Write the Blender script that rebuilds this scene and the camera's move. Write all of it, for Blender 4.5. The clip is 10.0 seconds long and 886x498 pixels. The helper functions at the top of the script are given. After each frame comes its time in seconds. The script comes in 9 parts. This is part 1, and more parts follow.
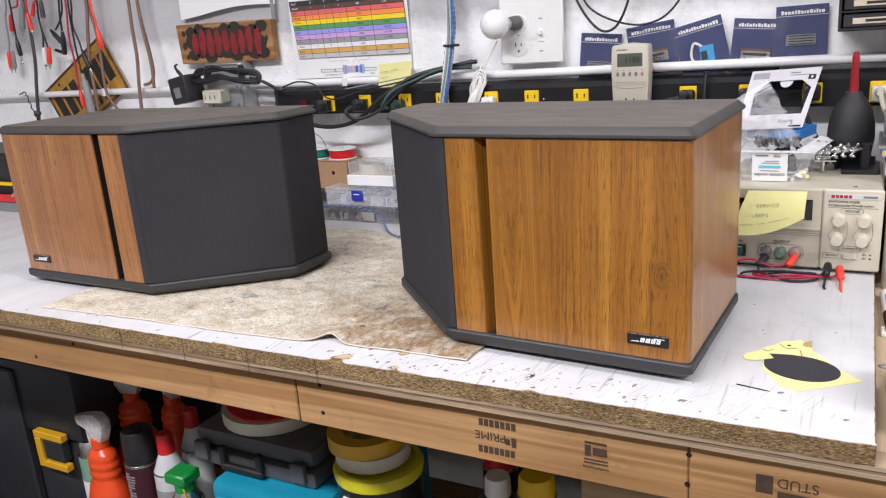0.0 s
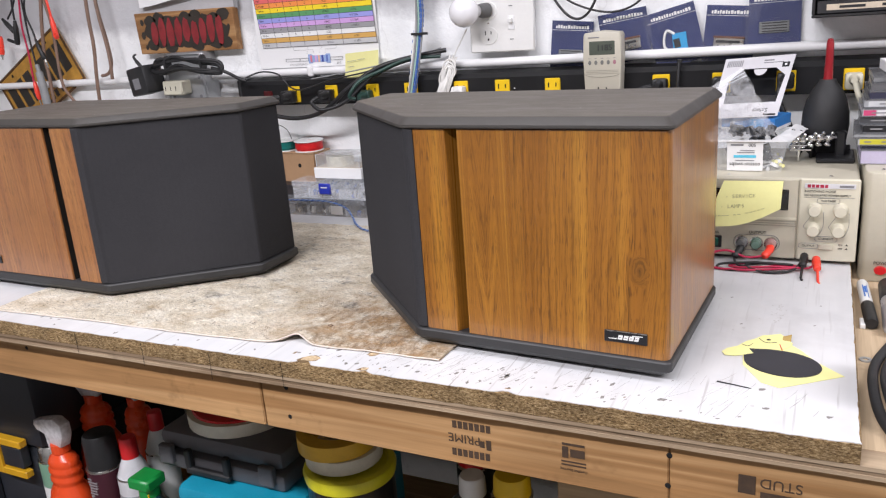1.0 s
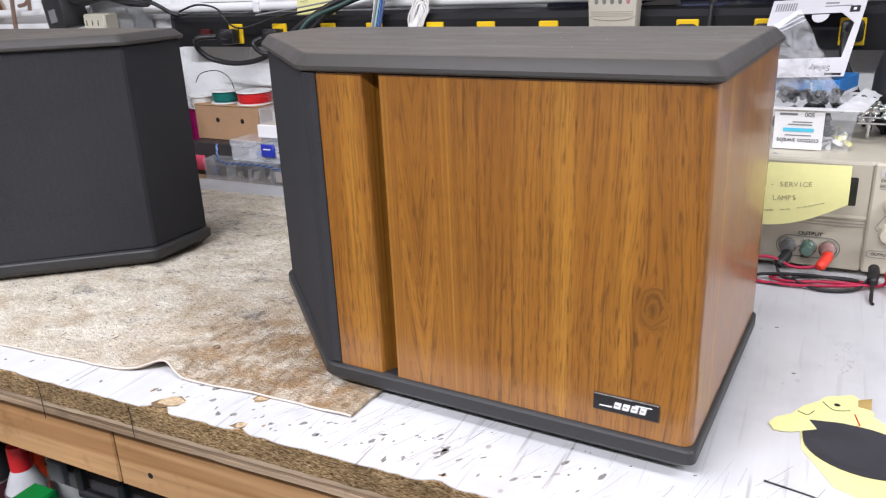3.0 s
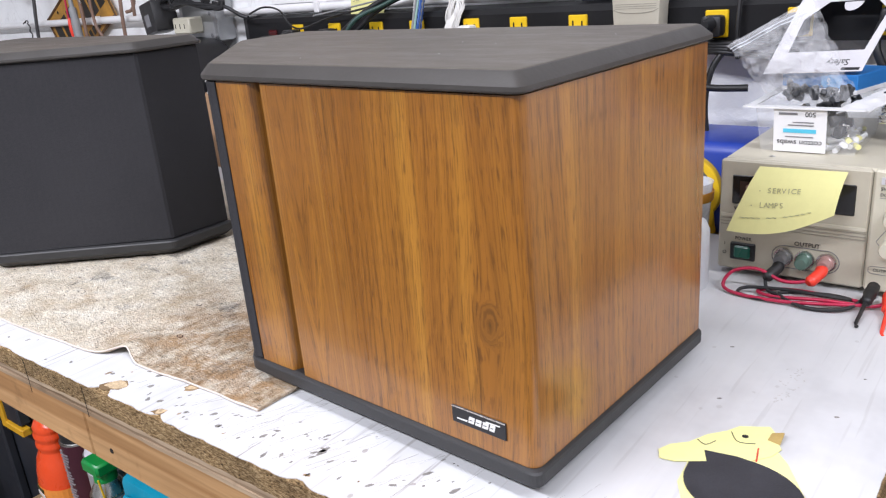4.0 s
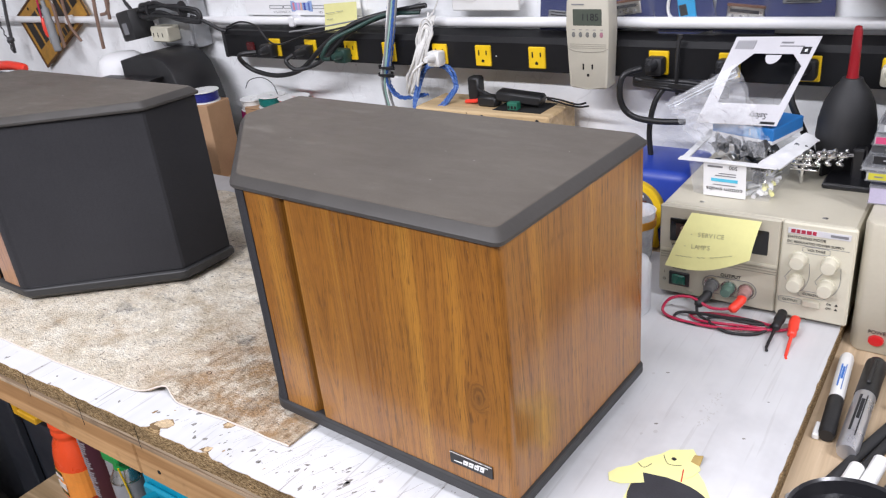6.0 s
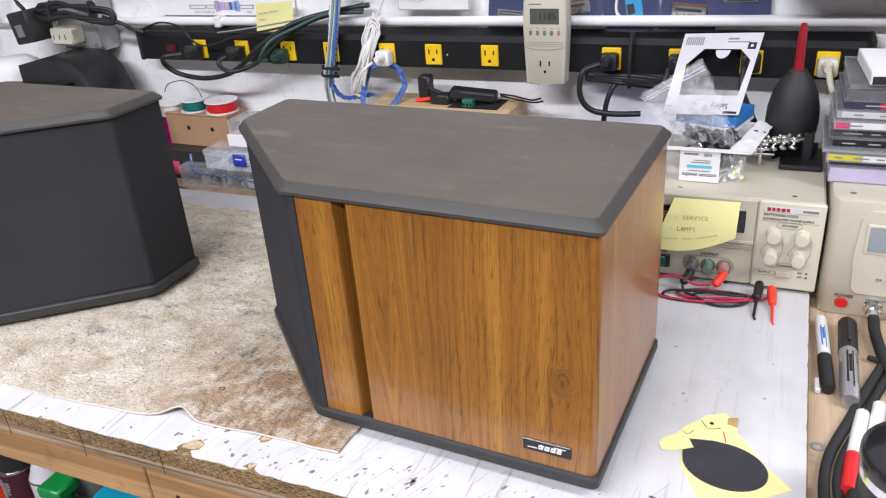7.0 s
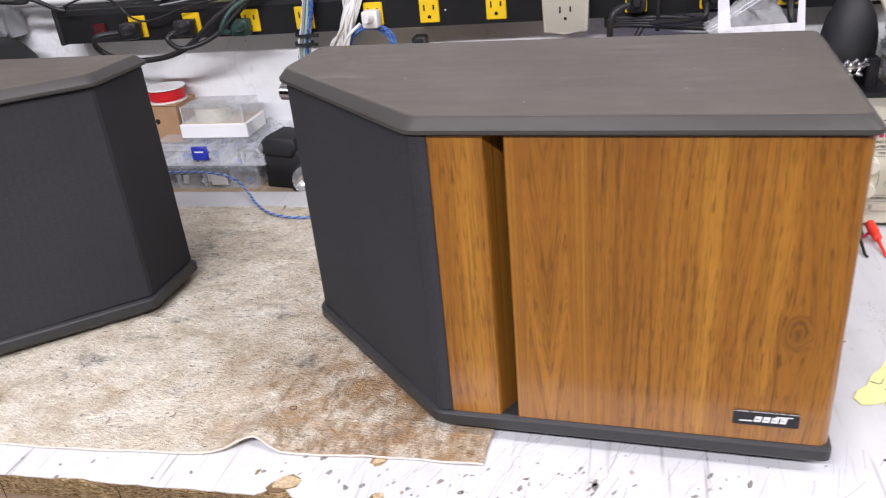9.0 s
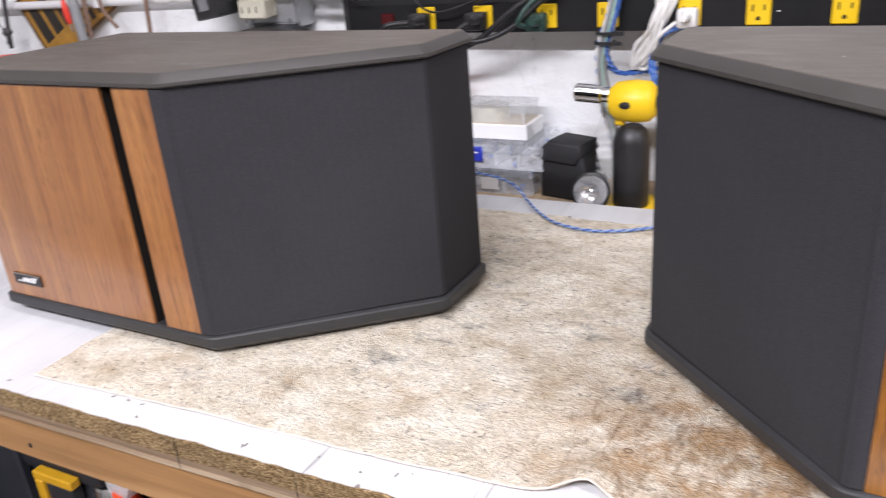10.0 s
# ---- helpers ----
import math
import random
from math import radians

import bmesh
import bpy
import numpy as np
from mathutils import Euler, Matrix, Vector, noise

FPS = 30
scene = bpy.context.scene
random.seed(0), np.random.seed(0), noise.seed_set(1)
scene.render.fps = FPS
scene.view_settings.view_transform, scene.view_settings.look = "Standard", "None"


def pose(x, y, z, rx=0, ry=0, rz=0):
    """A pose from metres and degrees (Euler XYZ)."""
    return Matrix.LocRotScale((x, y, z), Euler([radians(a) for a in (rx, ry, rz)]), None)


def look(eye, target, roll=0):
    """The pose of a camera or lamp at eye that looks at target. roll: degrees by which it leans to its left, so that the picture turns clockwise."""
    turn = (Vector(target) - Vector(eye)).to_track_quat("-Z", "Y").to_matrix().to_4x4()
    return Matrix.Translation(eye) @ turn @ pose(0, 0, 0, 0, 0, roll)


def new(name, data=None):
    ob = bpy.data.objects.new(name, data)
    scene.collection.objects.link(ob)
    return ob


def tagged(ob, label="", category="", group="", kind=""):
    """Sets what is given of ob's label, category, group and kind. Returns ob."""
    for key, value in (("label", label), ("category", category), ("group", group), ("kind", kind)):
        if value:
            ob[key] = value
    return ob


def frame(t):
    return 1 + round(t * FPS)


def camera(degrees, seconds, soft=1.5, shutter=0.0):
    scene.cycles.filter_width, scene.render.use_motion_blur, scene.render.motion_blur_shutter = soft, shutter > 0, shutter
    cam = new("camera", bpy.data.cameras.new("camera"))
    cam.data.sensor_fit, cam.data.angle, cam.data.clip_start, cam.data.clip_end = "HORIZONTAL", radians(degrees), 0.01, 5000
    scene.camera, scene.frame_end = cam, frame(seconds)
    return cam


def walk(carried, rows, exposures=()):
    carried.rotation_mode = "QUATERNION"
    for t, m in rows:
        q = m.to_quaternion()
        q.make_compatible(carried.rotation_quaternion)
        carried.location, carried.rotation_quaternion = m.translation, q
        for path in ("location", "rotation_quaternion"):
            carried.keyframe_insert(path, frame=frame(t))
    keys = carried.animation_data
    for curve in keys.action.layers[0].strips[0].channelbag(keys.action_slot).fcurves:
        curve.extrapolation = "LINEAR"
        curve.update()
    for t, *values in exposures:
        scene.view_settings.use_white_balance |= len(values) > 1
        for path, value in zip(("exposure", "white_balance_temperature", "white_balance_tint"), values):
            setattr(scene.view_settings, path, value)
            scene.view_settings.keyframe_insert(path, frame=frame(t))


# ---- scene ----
cam = camera(58.9, 10.0, soft=1.2, shutter=0.22)
PATH = [
    (0, (0.04, 0.012, 1.251), (-0.883, 1.698, 0.701), -4.2),
    (0.5, (0.039, 0.015, 1.25), (-0.862, 1.711, 0.689), -4.3),
    (1, (0.026, 0.042, 1.247), (-0.831, 1.754, 0.669), -4.3),
    (1.5, (-0.027, 0.109, 1.237), (-0.827, 1.842, 0.639), -4.0),
    (2, (-0.095, 0.182, 1.222), (-0.818, 1.939, 0.596), -3.7),
    (2.5, (-0.112, 0.244, 1.21), (-0.801, 2.005, 0.559), -2.5),
    (2.7, (-0.09, 0.267, 1.2), (-0.823, 2.007, 0.54), -2.2),
    (3.8, (0.096, 0.391, 1.196), (-1.071, 1.868, 0.52), -4.9),
    (4, (0.117, 0.402, 1.198), (-1.076, 1.859, 0.524), -4.9),
    (4.5, (0.163, 0.406, 1.198), (-1.069, 1.826, 0.515), -5.2),
    (5, (0.183, 0.394, 1.21), (-1.059, 1.794, 0.504), -5.9),
    (5.5, (0.178, 0.366, 1.301), (-1.027, 1.767, 0.535), -6.7),
    (5.7, (0.173, 0.357, 1.328), (-0.992, 1.765, 0.515), -6.8),
    (6.8, (0.051, 0.258, 1.375), (-0.776, 1.85, 0.49), -4.3),
    (7, (0.013, 0.242, 1.374), (-0.739, 1.871, 0.489), -4.4),
    (7.5, (-0.063, 0.214, 1.364), (-0.673, 1.904, 0.486), -5.1),
    (8, (-0.081, 0.239, 1.338), (-0.641, 1.948, 0.462), -5.5),
    (8.5, (-0.113, 0.271, 1.307), (-0.639, 1.988, 0.427), -5.6),
    (9, (-0.224, 0.279, 1.29), (-0.672, 2.016, 0.407), -5.6),
    (9.2, (-0.267, 0.287, 1.288), (-0.692, 2.025, 0.392), -5.9),
    (9.5, (-0.327, 0.296, 1.269), (-0.785, 2.045, 0.414), -5.1),
    (9.7, (-0.351, 0.301, 1.252), (-0.975, 2.026, 0.457), -5.6),
    (10, (-0.378, 0.321, 1.24), (-1.258, 1.941, 0.466), -4.8),
]
walk(cam, [(t, look(eye, target, roll)) for t, eye, target, roll in PATH],
     [(0, 1.11, 6460, 10), (1.5, 1.13, 6430, 10), (2.5, 1.14, 6290, 9), (4, 1.22, 6150, 9), (5.5, 1.17, 6200, 9), (7, 1.12, 6250, 10), (9, 1.17, 6350, 12), (9.5, 1.34, 6400, 12), (10, 1.34, 6360, 12)])


# ---- light ----
world = bpy.data.worlds.new("world")
world.use_nodes = True
world.node_tree.nodes["Background"].inputs[0].default_value = (0.9, 0.95, 1.0, 1)
world.node_tree.nodes["Background"].inputs[1].default_value = 0.05
scene.world = world
scene.view_settings.exposure = 1.08

WALL_Y, TOP, BENCH, SHELF = 1.39, 0.9, 0.881, 0.29
CEILING = 2.45
# shop tubes: (x, y, length along x, watts)
# the third tube is an unseen fill, added to brighten right-hand faces
TUBES = [(-0.60, 0.62, 1.00, 2.6), (-0.75, -0.66, 1.8, 40.0), (1.25, 0.35, 1.22, 17.0)]
for lx, ly, ll, lw in TUBES:
    lamp = bpy.data.lights.new("shop_light_lamp", "AREA")
    lamp.shape, lamp.size, lamp.size_y, lamp.energy = "RECTANGLE", ll, 0.14, lw
    lamp.color = (0.96, 0.93, 0.985)
    new("shop_light_lamp", lamp).matrix_world = pose(lx, ly, CEILING - 0.075)


# ---- materials ----
def graph(name, rough=0.5, metal=0.0, spec=0.5):
    m = bpy.data.materials.new(name)
    m.use_nodes = True
    nt = m.node_tree
    b = nt.nodes["Principled BSDF"]
    b.inputs["Roughness"].default_value = rough
    b.inputs["Metallic"].default_value = metal
    b.inputs["Specular IOR Level"].default_value = spec
    return m, nt, b


def node(nt, kind, **values):
    n = nt.nodes.new(kind)
    for key, v in values.items():
        n.inputs[key].default_value = v
    return n


def coords(nt, scale=(1, 1, 1), offset=(0, 0, 0)):
    tc = nt.nodes.new("ShaderNodeTexCoord")
    mp = nt.nodes.new("ShaderNodeMapping")
    mp.inputs["Scale"].default_value = scale
    mp.inputs["Location"].default_value = offset
    nt.links.new(tc.outputs["Object"], mp.inputs["Vector"])
    return mp.outputs["Vector"]


def noise_tex(nt, vec, scale, detail=4.0, rough=0.6, distort=0.0):
    n = node(nt, "ShaderNodeTexNoise", Scale=scale, Detail=detail, Roughness=rough, Distortion=distort)
    nt.links.new(vec, n.inputs["Vector"])
    return n.outputs[0]


def ramp(nt, fac, stops):
    n = nt.nodes.new("ShaderNodeValToRGB")
    e = n.color_ramp.elements
    while len(e) < len(stops):
        e.new(0.5)
    for k, (p, c) in enumerate(stops):
        e[k].position = p
        e[k].color = (*c, 1) if len(c) == 3 else c
    nt.links.new(fac, n.inputs[0])
    return n.outputs[0]


def grey(v):
    return (v, v, v)


def mix(nt, fac, a, b, mode="MIX"):
    n = nt.nodes.new("ShaderNodeMix")
    n.data_type, n.blend_type = "RGBA", mode
    for sock, v in ((n.inputs[0], fac), (n.inputs[6], a), (n.inputs[7], b)):
        if isinstance(v, (int, float)):
            sock.default_value = v
        elif isinstance(v, tuple):
            sock.default_value = (*v, 1)
        else:
            nt.links.new(v, sock)
    return n.outputs[2]


def math_node(nt, op, a, b=0.0, clamp=False):
    n = nt.nodes.new("ShaderNodeMath")
    n.operation, n.use_clamp = op, clamp
    for sock, v in ((n.inputs[0], a), (n.inputs[1], b)):
        if isinstance(v, (int, float)):
            sock.default_value = v
        else:
            nt.links.new(v, sock)
    return n.outputs[0]


def bump(nt, bsdf, height, strength=0.2, distance=0.001):
    n = node(nt, "ShaderNodeBump", Strength=strength, Distance=distance)
    nt.links.new(height, n.inputs["Height"])
    nt.links.new(n.outputs[0], bsdf.inputs["Normal"])


MADE = {}


def plain(name, col, rough=0.5, metal=0.0, var=0.12, scale=40.0, relief=0.08, spec=0.5, dist=0.0006):
    """Paint, plastic, rubber, metal: one colour with mottling at two scales and a fine relief."""
    if name in MADE:
        return MADE[name]
    m, nt, b = graph(name, rough, metal, spec)
    v = coords(nt)
    big, fine = noise_tex(nt, v, scale, 3), noise_tex(nt, v, scale * 14, 2)
    f = math_node(nt, "ADD", math_node(nt, "MULTIPLY", big, 0.7), math_node(nt, "MULTIPLY", fine, 0.3))
    lo, hi = tuple(c * (1 - var) for c in col), tuple(min(1, c * (1 + var)) for c in col)
    nt.links.new(ramp(nt, f, [(0.3, lo), (0.7, hi)]), b.inputs["Base Color"])
    nt.links.new(ramp(nt, big, [(0.3, grey(max(0.03, rough - 0.07))), (0.7, grey(min(1, rough + 0.07)))]), b.inputs["Roughness"])
    if relief:
        bump(nt, b, fine, relief, dist)
    MADE[name] = m
    return m


def clear(name, tint=(0.95, 0.97, 1.0), rough=0.05, alpha=0.25):
    """Thin clear plastic: mostly see-through, with gloss."""
    if name in MADE:
        return MADE[name]
    m, nt, b = graph(name, rough)
    b.inputs["Base Color"].default_value = (*tint, 1)
    tr = nt.nodes.new("ShaderNodeBsdfTransparent")
    mx = nt.nodes.new("ShaderNodeMixShader")
    v = coords(nt)
    n = noise_tex(nt, v, 60, 3)
    a = ramp(nt, n, [(0.3, grey(alpha * 0.7)), (0.7, grey(min(1, alpha * 1.4)))])
    nt.links.new(a, mx.inputs[0])
    nt.links.new(tr.outputs[0], mx.inputs[1])
    nt.links.new(b.outputs[0], mx.inputs[2])
    nt.links.new(mx.outputs[0], nt.nodes["Material Output"].inputs["Surface"])
    bump(nt, b, noise_tex(nt, v, 90, 3), 0.35, 0.002)
    MADE[name] = m
    return m


def veneer(name, knot, vee, tint=(1.0, 1.0, 1.0)):
    """Teak-toned walnut veneer, grain upright: a knot that the grain flows round, one pointed figure, dark pores in the grain."""
    m, nt, b = graph(name, 0.30, 0, 0.5)
    b.inputs["Coat Weight"].default_value = 0.45
    b.inputs["Coat Roughness"].default_value = 0.16
    sep = nt.nodes.new("ShaderNodeSeparateXYZ")
    nt.links.new(coords(nt), sep.inputs[0])
    z = sep.outputs["Z"]
    u = math_node(nt, "ADD", sep.outputs["X"], math_node(nt, "MULTIPLY", sep.outputs["Y"], 0.9))

    def on_grain(across, along, offset=0.0):
        c = nt.nodes.new("ShaderNodeCombineXYZ")
        nt.links.new(across, c.inputs[0])
        c.inputs[1].default_value = offset
        nt.links.new(math_node(nt, "MULTIPLY", z, along), c.inputs[2])
        return c.outputs[0]

    sway = noise_tex(nt, on_grain(u, 0.16), 9.0, 2.0, 0.5)
    h = math_node(nt, "ADD", u, math_node(nt, "MULTIPLY", math_node(nt, "SUBTRACT", sway, 0.5), 0.050))
    # the grain parts round the knot; its rings close inside
    dx = math_node(nt, "SUBTRACT", u, knot[0])
    for reach, squash, dz in ((0.0175, 0.16, 0.010), (0.0085, 0.60, 0.0)):
        lift = math_node(nt, "MULTIPLY", math_node(nt, "SUBTRACT", z, knot[1] + dz), squash)
        r2 = math_node(nt, "ADD", math_node(nt, "MULTIPLY", dx, dx), math_node(nt, "MULTIPLY", lift, lift))
        push = math_node(nt, "DIVIDE", math_node(nt, "MULTIPLY", dx, reach * reach * 0.9), math_node(nt, "ADD", r2, reach * reach * 1.9))
        h = math_node(nt, "SUBTRACT", h, push)

    def window(value, lo, hi, a=1.0, b=0.0):
        w = node(nt, "ShaderNodeMapRange")
        w.interpolation_type = "SMOOTHSTEP"
        for k, val in ((1, lo), (2, hi), (3, a), (4, b)):
            w.inputs[k].default_value = val
        nt.links.new(value, w.inputs[0])
        return w.outputs[0]

    def blend(fac, a, b):
        return math_node(nt, "ADD", a, math_node(nt, "MULTIPLY", fac, math_node(nt, "SUBTRACT", b, a)))

    ring = math_node(nt, "ADD", math_node(nt, "SQRT", r2), math_node(nt, "MULTIPLY", math_node(nt, "SUBTRACT", noise_tex(nt, coords(nt, (1, 1, 0.5)), 170, 3, 0.6), 0.5), 0.006))
    h = blend(window(ring, 0.004, 0.010), h, math_node(nt, "ADD", math_node(nt, "MULTIPLY", ring, 0.8), knot[0]))
    heart = window(ring, 0.0008, 0.0110, 0.75, 0.0)
    # pointed figure that opens upwards
    off = math_node(nt, "ABSOLUTE", math_node(nt, "SUBTRACT", u, vee))
    point = math_node(nt, "SUBTRACT", math_node(nt, "ADD", off, math_node(nt, "MULTIPLY", sway, 0.02)), math_node(nt, "MULTIPLY", z, 0.115))
    h = blend(window(off, 0.012, 0.034), h, point)
    jitter = noise_tex(nt, on_grain(u, 0.03, 3.0), 95, 2, 0.5)
    lines = math_node(nt, "PINGPONG", math_node(nt, "ADD", math_node(nt, "MULTIPLY", h, 260.0), math_node(nt, "MULTIPLY", jitter, 3.0)), 1.0)
    tone = noise_tex(nt, on_grain(h, 0.03, 7.31), 42, 2, 0.55)
    streak = noise_tex(nt, on_grain(h, 0.012, 1.7), 150, 3, 0.65)
    fine = noise_tex(nt, on_grain(h, 0.020, 4.2), 620, 3, 0.7)
    pore = noise_tex(nt, on_grain(h, 0.050, 9.1), 1300, 1, 0.4)
    hair = noise_tex(nt, on_grain(h, 0.022, 6.6), 430, 1, 0.4)
    patch = noise_tex(nt, on_grain(u, 0.30, 5.0), 26, 2, 0.5)
    tones = ((0.30, (0.240, 0.091, 0.012)), (0.43, (0.275, 0.108, 0.014)), (0.55, (0.318, 0.130, 0.016)), (0.68, (0.400, 0.178, 0.022)))
    base = ramp(nt, tone, [(at, tuple(a * b_ for a, b_ in zip(col, tint))) for at, col in tones])
    faint = math_node(nt, "MULTIPLY", ramp(nt, patch, [(0.34, grey(0.25)), (0.62, grey(0.9))]), 0.85)
    base = mix(nt, faint, base, ramp(nt, lines, [(0.0, grey(0.50)), (0.10, grey(0.82)), (0.28, grey(1.0)), (1.0, grey(1.04))]), "MULTIPLY")
    base = mix(nt, 0.34, base, ramp(nt, streak, [(0.28, grey(0.70)), (0.5, grey(0.98)), (0.72, grey(1.16))]), "MULTIPLY")
    base = mix(nt, 0.6, base, ramp(nt, fine, [(0.34, grey(0.62)), (0.46, grey(1.0)), (0.7, grey(1.14))]), "MULTIPLY")
    base = mix(nt, 0.75, base, ramp(nt, hair, [(0.47, grey(1.0)), (0.50, grey(0.52)), (0.53, grey(1.0))]), "MULTIPLY")
    dash = math_node(nt, "MULTIPLY", ramp(nt, pore, [(0.575, grey(0)), (0.62, grey(0.85))]), ramp(nt, patch, [(0.36, grey(0.55)), (0.58, grey(0.85))]))
    dash = math_node(nt, "MULTIPLY", dash, ramp(nt, lines, [(0.1, grey(1.0)), (0.6, grey(0.60))]))
    base = mix(nt, dash, base, (0.080, 0.030, 0.007))
    base = mix(nt, math_node(nt, "MULTIPLY", heart, ramp(nt, lines, [(0.2, grey(1.0)), (0.8, grey(0.45))])), base, (0.050, 0.020, 0.006))
    nt.links.new(base, b.inputs["Base Color"])
    nt.links.new(ramp(nt, tone, [(0.3, grey(0.26)), (0.7, grey(0.34))]), b.inputs["Roughness"])
    bump(nt, b, pore, 0.12, 0.0005)
    return m


def vinyl():
    """Brown-grey vinyl top: fine pebble grain, dull patches, dusty rubs."""
    m, nt, b = graph("brown_grey_vinyl", 0.5, 0, 0.5)
    v = coords(nt)
    broad, pebble = noise_tex(nt, v, 9, 4, 0.6), noise_tex(nt, v, 900, 2, 0.6)
    rub = noise_tex(nt, coords(nt, (0.35, 1.0, 1), (3, 1, 0)), 42, 5, 0.72)
    c = ramp(nt, broad, [(0.3, (0.086, 0.073, 0.058)), (0.7, (0.112, 0.097, 0.078))])
    c = mix(nt, 0.6, c, ramp(nt, pebble, [(0.3, grey(0.74)), (0.7, grey(1.2))]), "MULTIPLY")
    c = mix(nt, ramp(nt, rub, [(0.57, grey(0)), (0.74, grey(0.55))]), c, (0.20, 0.185, 0.16))
    nt.links.new(c, b.inputs["Base Color"])
    nt.links.new(ramp(nt, rub, [(0.35, grey(0.42)), (0.70, grey(0.58))]), b.inputs["Roughness"])
    bump(nt, b, pebble, 0.25, 0.0006)
    return m


def lumber(name, lo, hi, along="x", rough=0.7, knots=0.5):
    """Sawn softwood with long grain and a few dark knots."""
    if name in MADE:
        return MADE[name]
    m, nt, b = graph(name, rough, 0, 0.25)
    sc = {"x": (0.035, 1, 1), "y": (1, 0.035, 1), "z": (1, 1, 0.035)}[along]
    v = coords(nt, sc)
    wide = noise_tex(nt, v, 16, 3, 0.5, 0.5)
    lines = math_node(nt, "PINGPONG", math_node(nt, "MULTIPLY", wide, 11.0), 1.0)
    fine = noise_tex(nt, v, 260, 3)
    big = noise_tex(nt, coords(nt), 3.5, 3)
    c = ramp(nt, lines, [(0.0, tuple(x * 0.9 for x in lo)), (0.35, lo), (1.0, hi)])
    c = mix(nt, 0.6, c, ramp(nt, fine, [(0.3, grey(0.72)), (0.7, grey(1.1))]), "MULTIPLY")
    c = mix(nt, 0.6, c, ramp(nt, big, [(0.3, grey(0.66)), (0.7, grey(1.12))]), "MULTIPLY")
    blotch = noise_tex(nt, coords(nt, (1, 1, 1), (2, 5, 9)), 17, 4, 0.7)
    c = mix(nt, ramp(nt, blotch, [(0.60, grey(0)), (0.74, grey(0.45))]), c, tuple(x * 0.35 for x in lo))
    k = noise_tex(nt, coords(nt, tuple(0.4 if s < 1 else 1 for s in sc), (4, 7, 2)), 18, 1, 0.4)
    c = mix(nt, math_node(nt, "MULTIPLY", ramp(nt, k, [(0.72, grey(0)), (0.80, grey(1))]), knots), c, (0.09, 0.04, 0.015))
    nt.links.new(c, b.inputs["Base Color"])
    bump(nt, b, fine, 0.35, 0.0008)
    MADE[name] = m
    return m


def chipboard():
    m, nt, b = graph("chipboard", 0.85, 0, 0.2)
    n1, n2 = noise_tex(nt, coords(nt, (0.36, 1, 1.2)), 720, 4, 0.75, 0.6), noise_tex(nt, coords(nt, (0.5, 1, 1)), 60, 3)
    c = ramp(nt, n1, [(0.33, (0.03, 0.018, 0.009)), (0.42, (0.17, 0.105, 0.045)), (0.52, (0.34, 0.225, 0.105)), (0.64, (0.62, 0.46, 0.26))])
    c = mix(nt, 0.75, c, ramp(nt, n2, [(0.3, grey(0.5)), (0.7, grey(1.15))]), "MULTIPLY")
    nt.links.new(c, b.inputs["Base Color"])
    bump(nt, b, n1, 0.9, 0.003)
    return m


def laminate():
    """White melamine sheet: scuffs, knife scores, brown specks, grey smudges."""
    m, nt, b = graph("white_laminate", 0.42, 0, 0.45)
    v = coords(nt)
    dirt = noise_tex(nt, v, 6, 5, 0.62)
    c = ramp(nt, dirt, [(0.25, (0.47, 0.47, 0.478)), (0.45, (0.595, 0.598, 0.605)), (0.75, (0.66, 0.665, 0.67))])
    strips = noise_tex(nt, coords(nt, (1.0, 0.05, 1), (2, 0, 0)), 34, 3, 0.6)
    c = mix(nt, 0.28, c, ramp(nt, strips, [(0.35, grey(0.72)), (0.6, grey(1.0))]), "MULTIPLY")
    tc = nt.nodes.new("ShaderNodeTexCoord")
    mp = nt.nodes.new("ShaderNodeMapping")
    mp.inputs["Rotation"].default_value = (0, 0, 0.22)
    mp.inputs["Scale"].default_value = (1, 0.035, 1)
    nt.links.new(tc.outputs["Object"], mp.inputs["Vector"])
    score = noise_tex(nt, mp.outputs[0], 210, 2, 0.5)
    # scores gather along the worn front
    sep = nt.nodes.new("ShaderNodeSeparateXYZ")
    nt.links.new(tc.outputs["Object"], sep.inputs[0])
    front = node(nt, "ShaderNodeMapRange")
    for k, val in ((1, 0.80), (2, 0.66), (3, 0.18), (4, 1.0)):
        front.inputs[k].default_value = val
    nt.links.new(sep.outputs["Y"], front.inputs[0])
    worn = math_node(nt, "MULTIPLY", front.outputs[0], ramp(nt, noise_tex(nt, v, 5, 2), [(0.4, grey(0.15)), (0.6, grey(1))]))
    c = mix(nt, math_node(nt, "MULTIPLY", ramp(nt, score, [(0.62, grey(0)), (0.68, grey(0.9))]), worn), c, (0.25, 0.23, 0.22))
    speck = nt.nodes.new("ShaderNodeTexVoronoi")
    speck.inputs["Scale"].default_value = 62
    nt.links.new(coords(nt, (1, 0.8, 0.001)), speck.inputs["Vector"])
    pick = math_node(nt, "GREATER_THAN", noise_tex(nt, coords(nt, (1, 1, 0.001), (5, 5, 0)), 40, 1), 0.56)
    size = math_node(nt, "LESS_THAN", speck.outputs["Distance"], 0.115)
    c = mix(nt, math_node(nt, "MULTIPLY", math_node(nt, "MULTIPLY", size, pick), math_node(nt, "MULTIPLY", worn, 0.95)), c, (0.16, 0.12, 0.09))
    nt.links.new(c, b.inputs["Base Color"])
    nt.links.new(ramp(nt, dirt, [(0.3, grey(0.55)), (0.7, grey(0.36))]), b.inputs["Roughness"])
    bump(nt, b, score, 0.1, 0.0005)
    return m


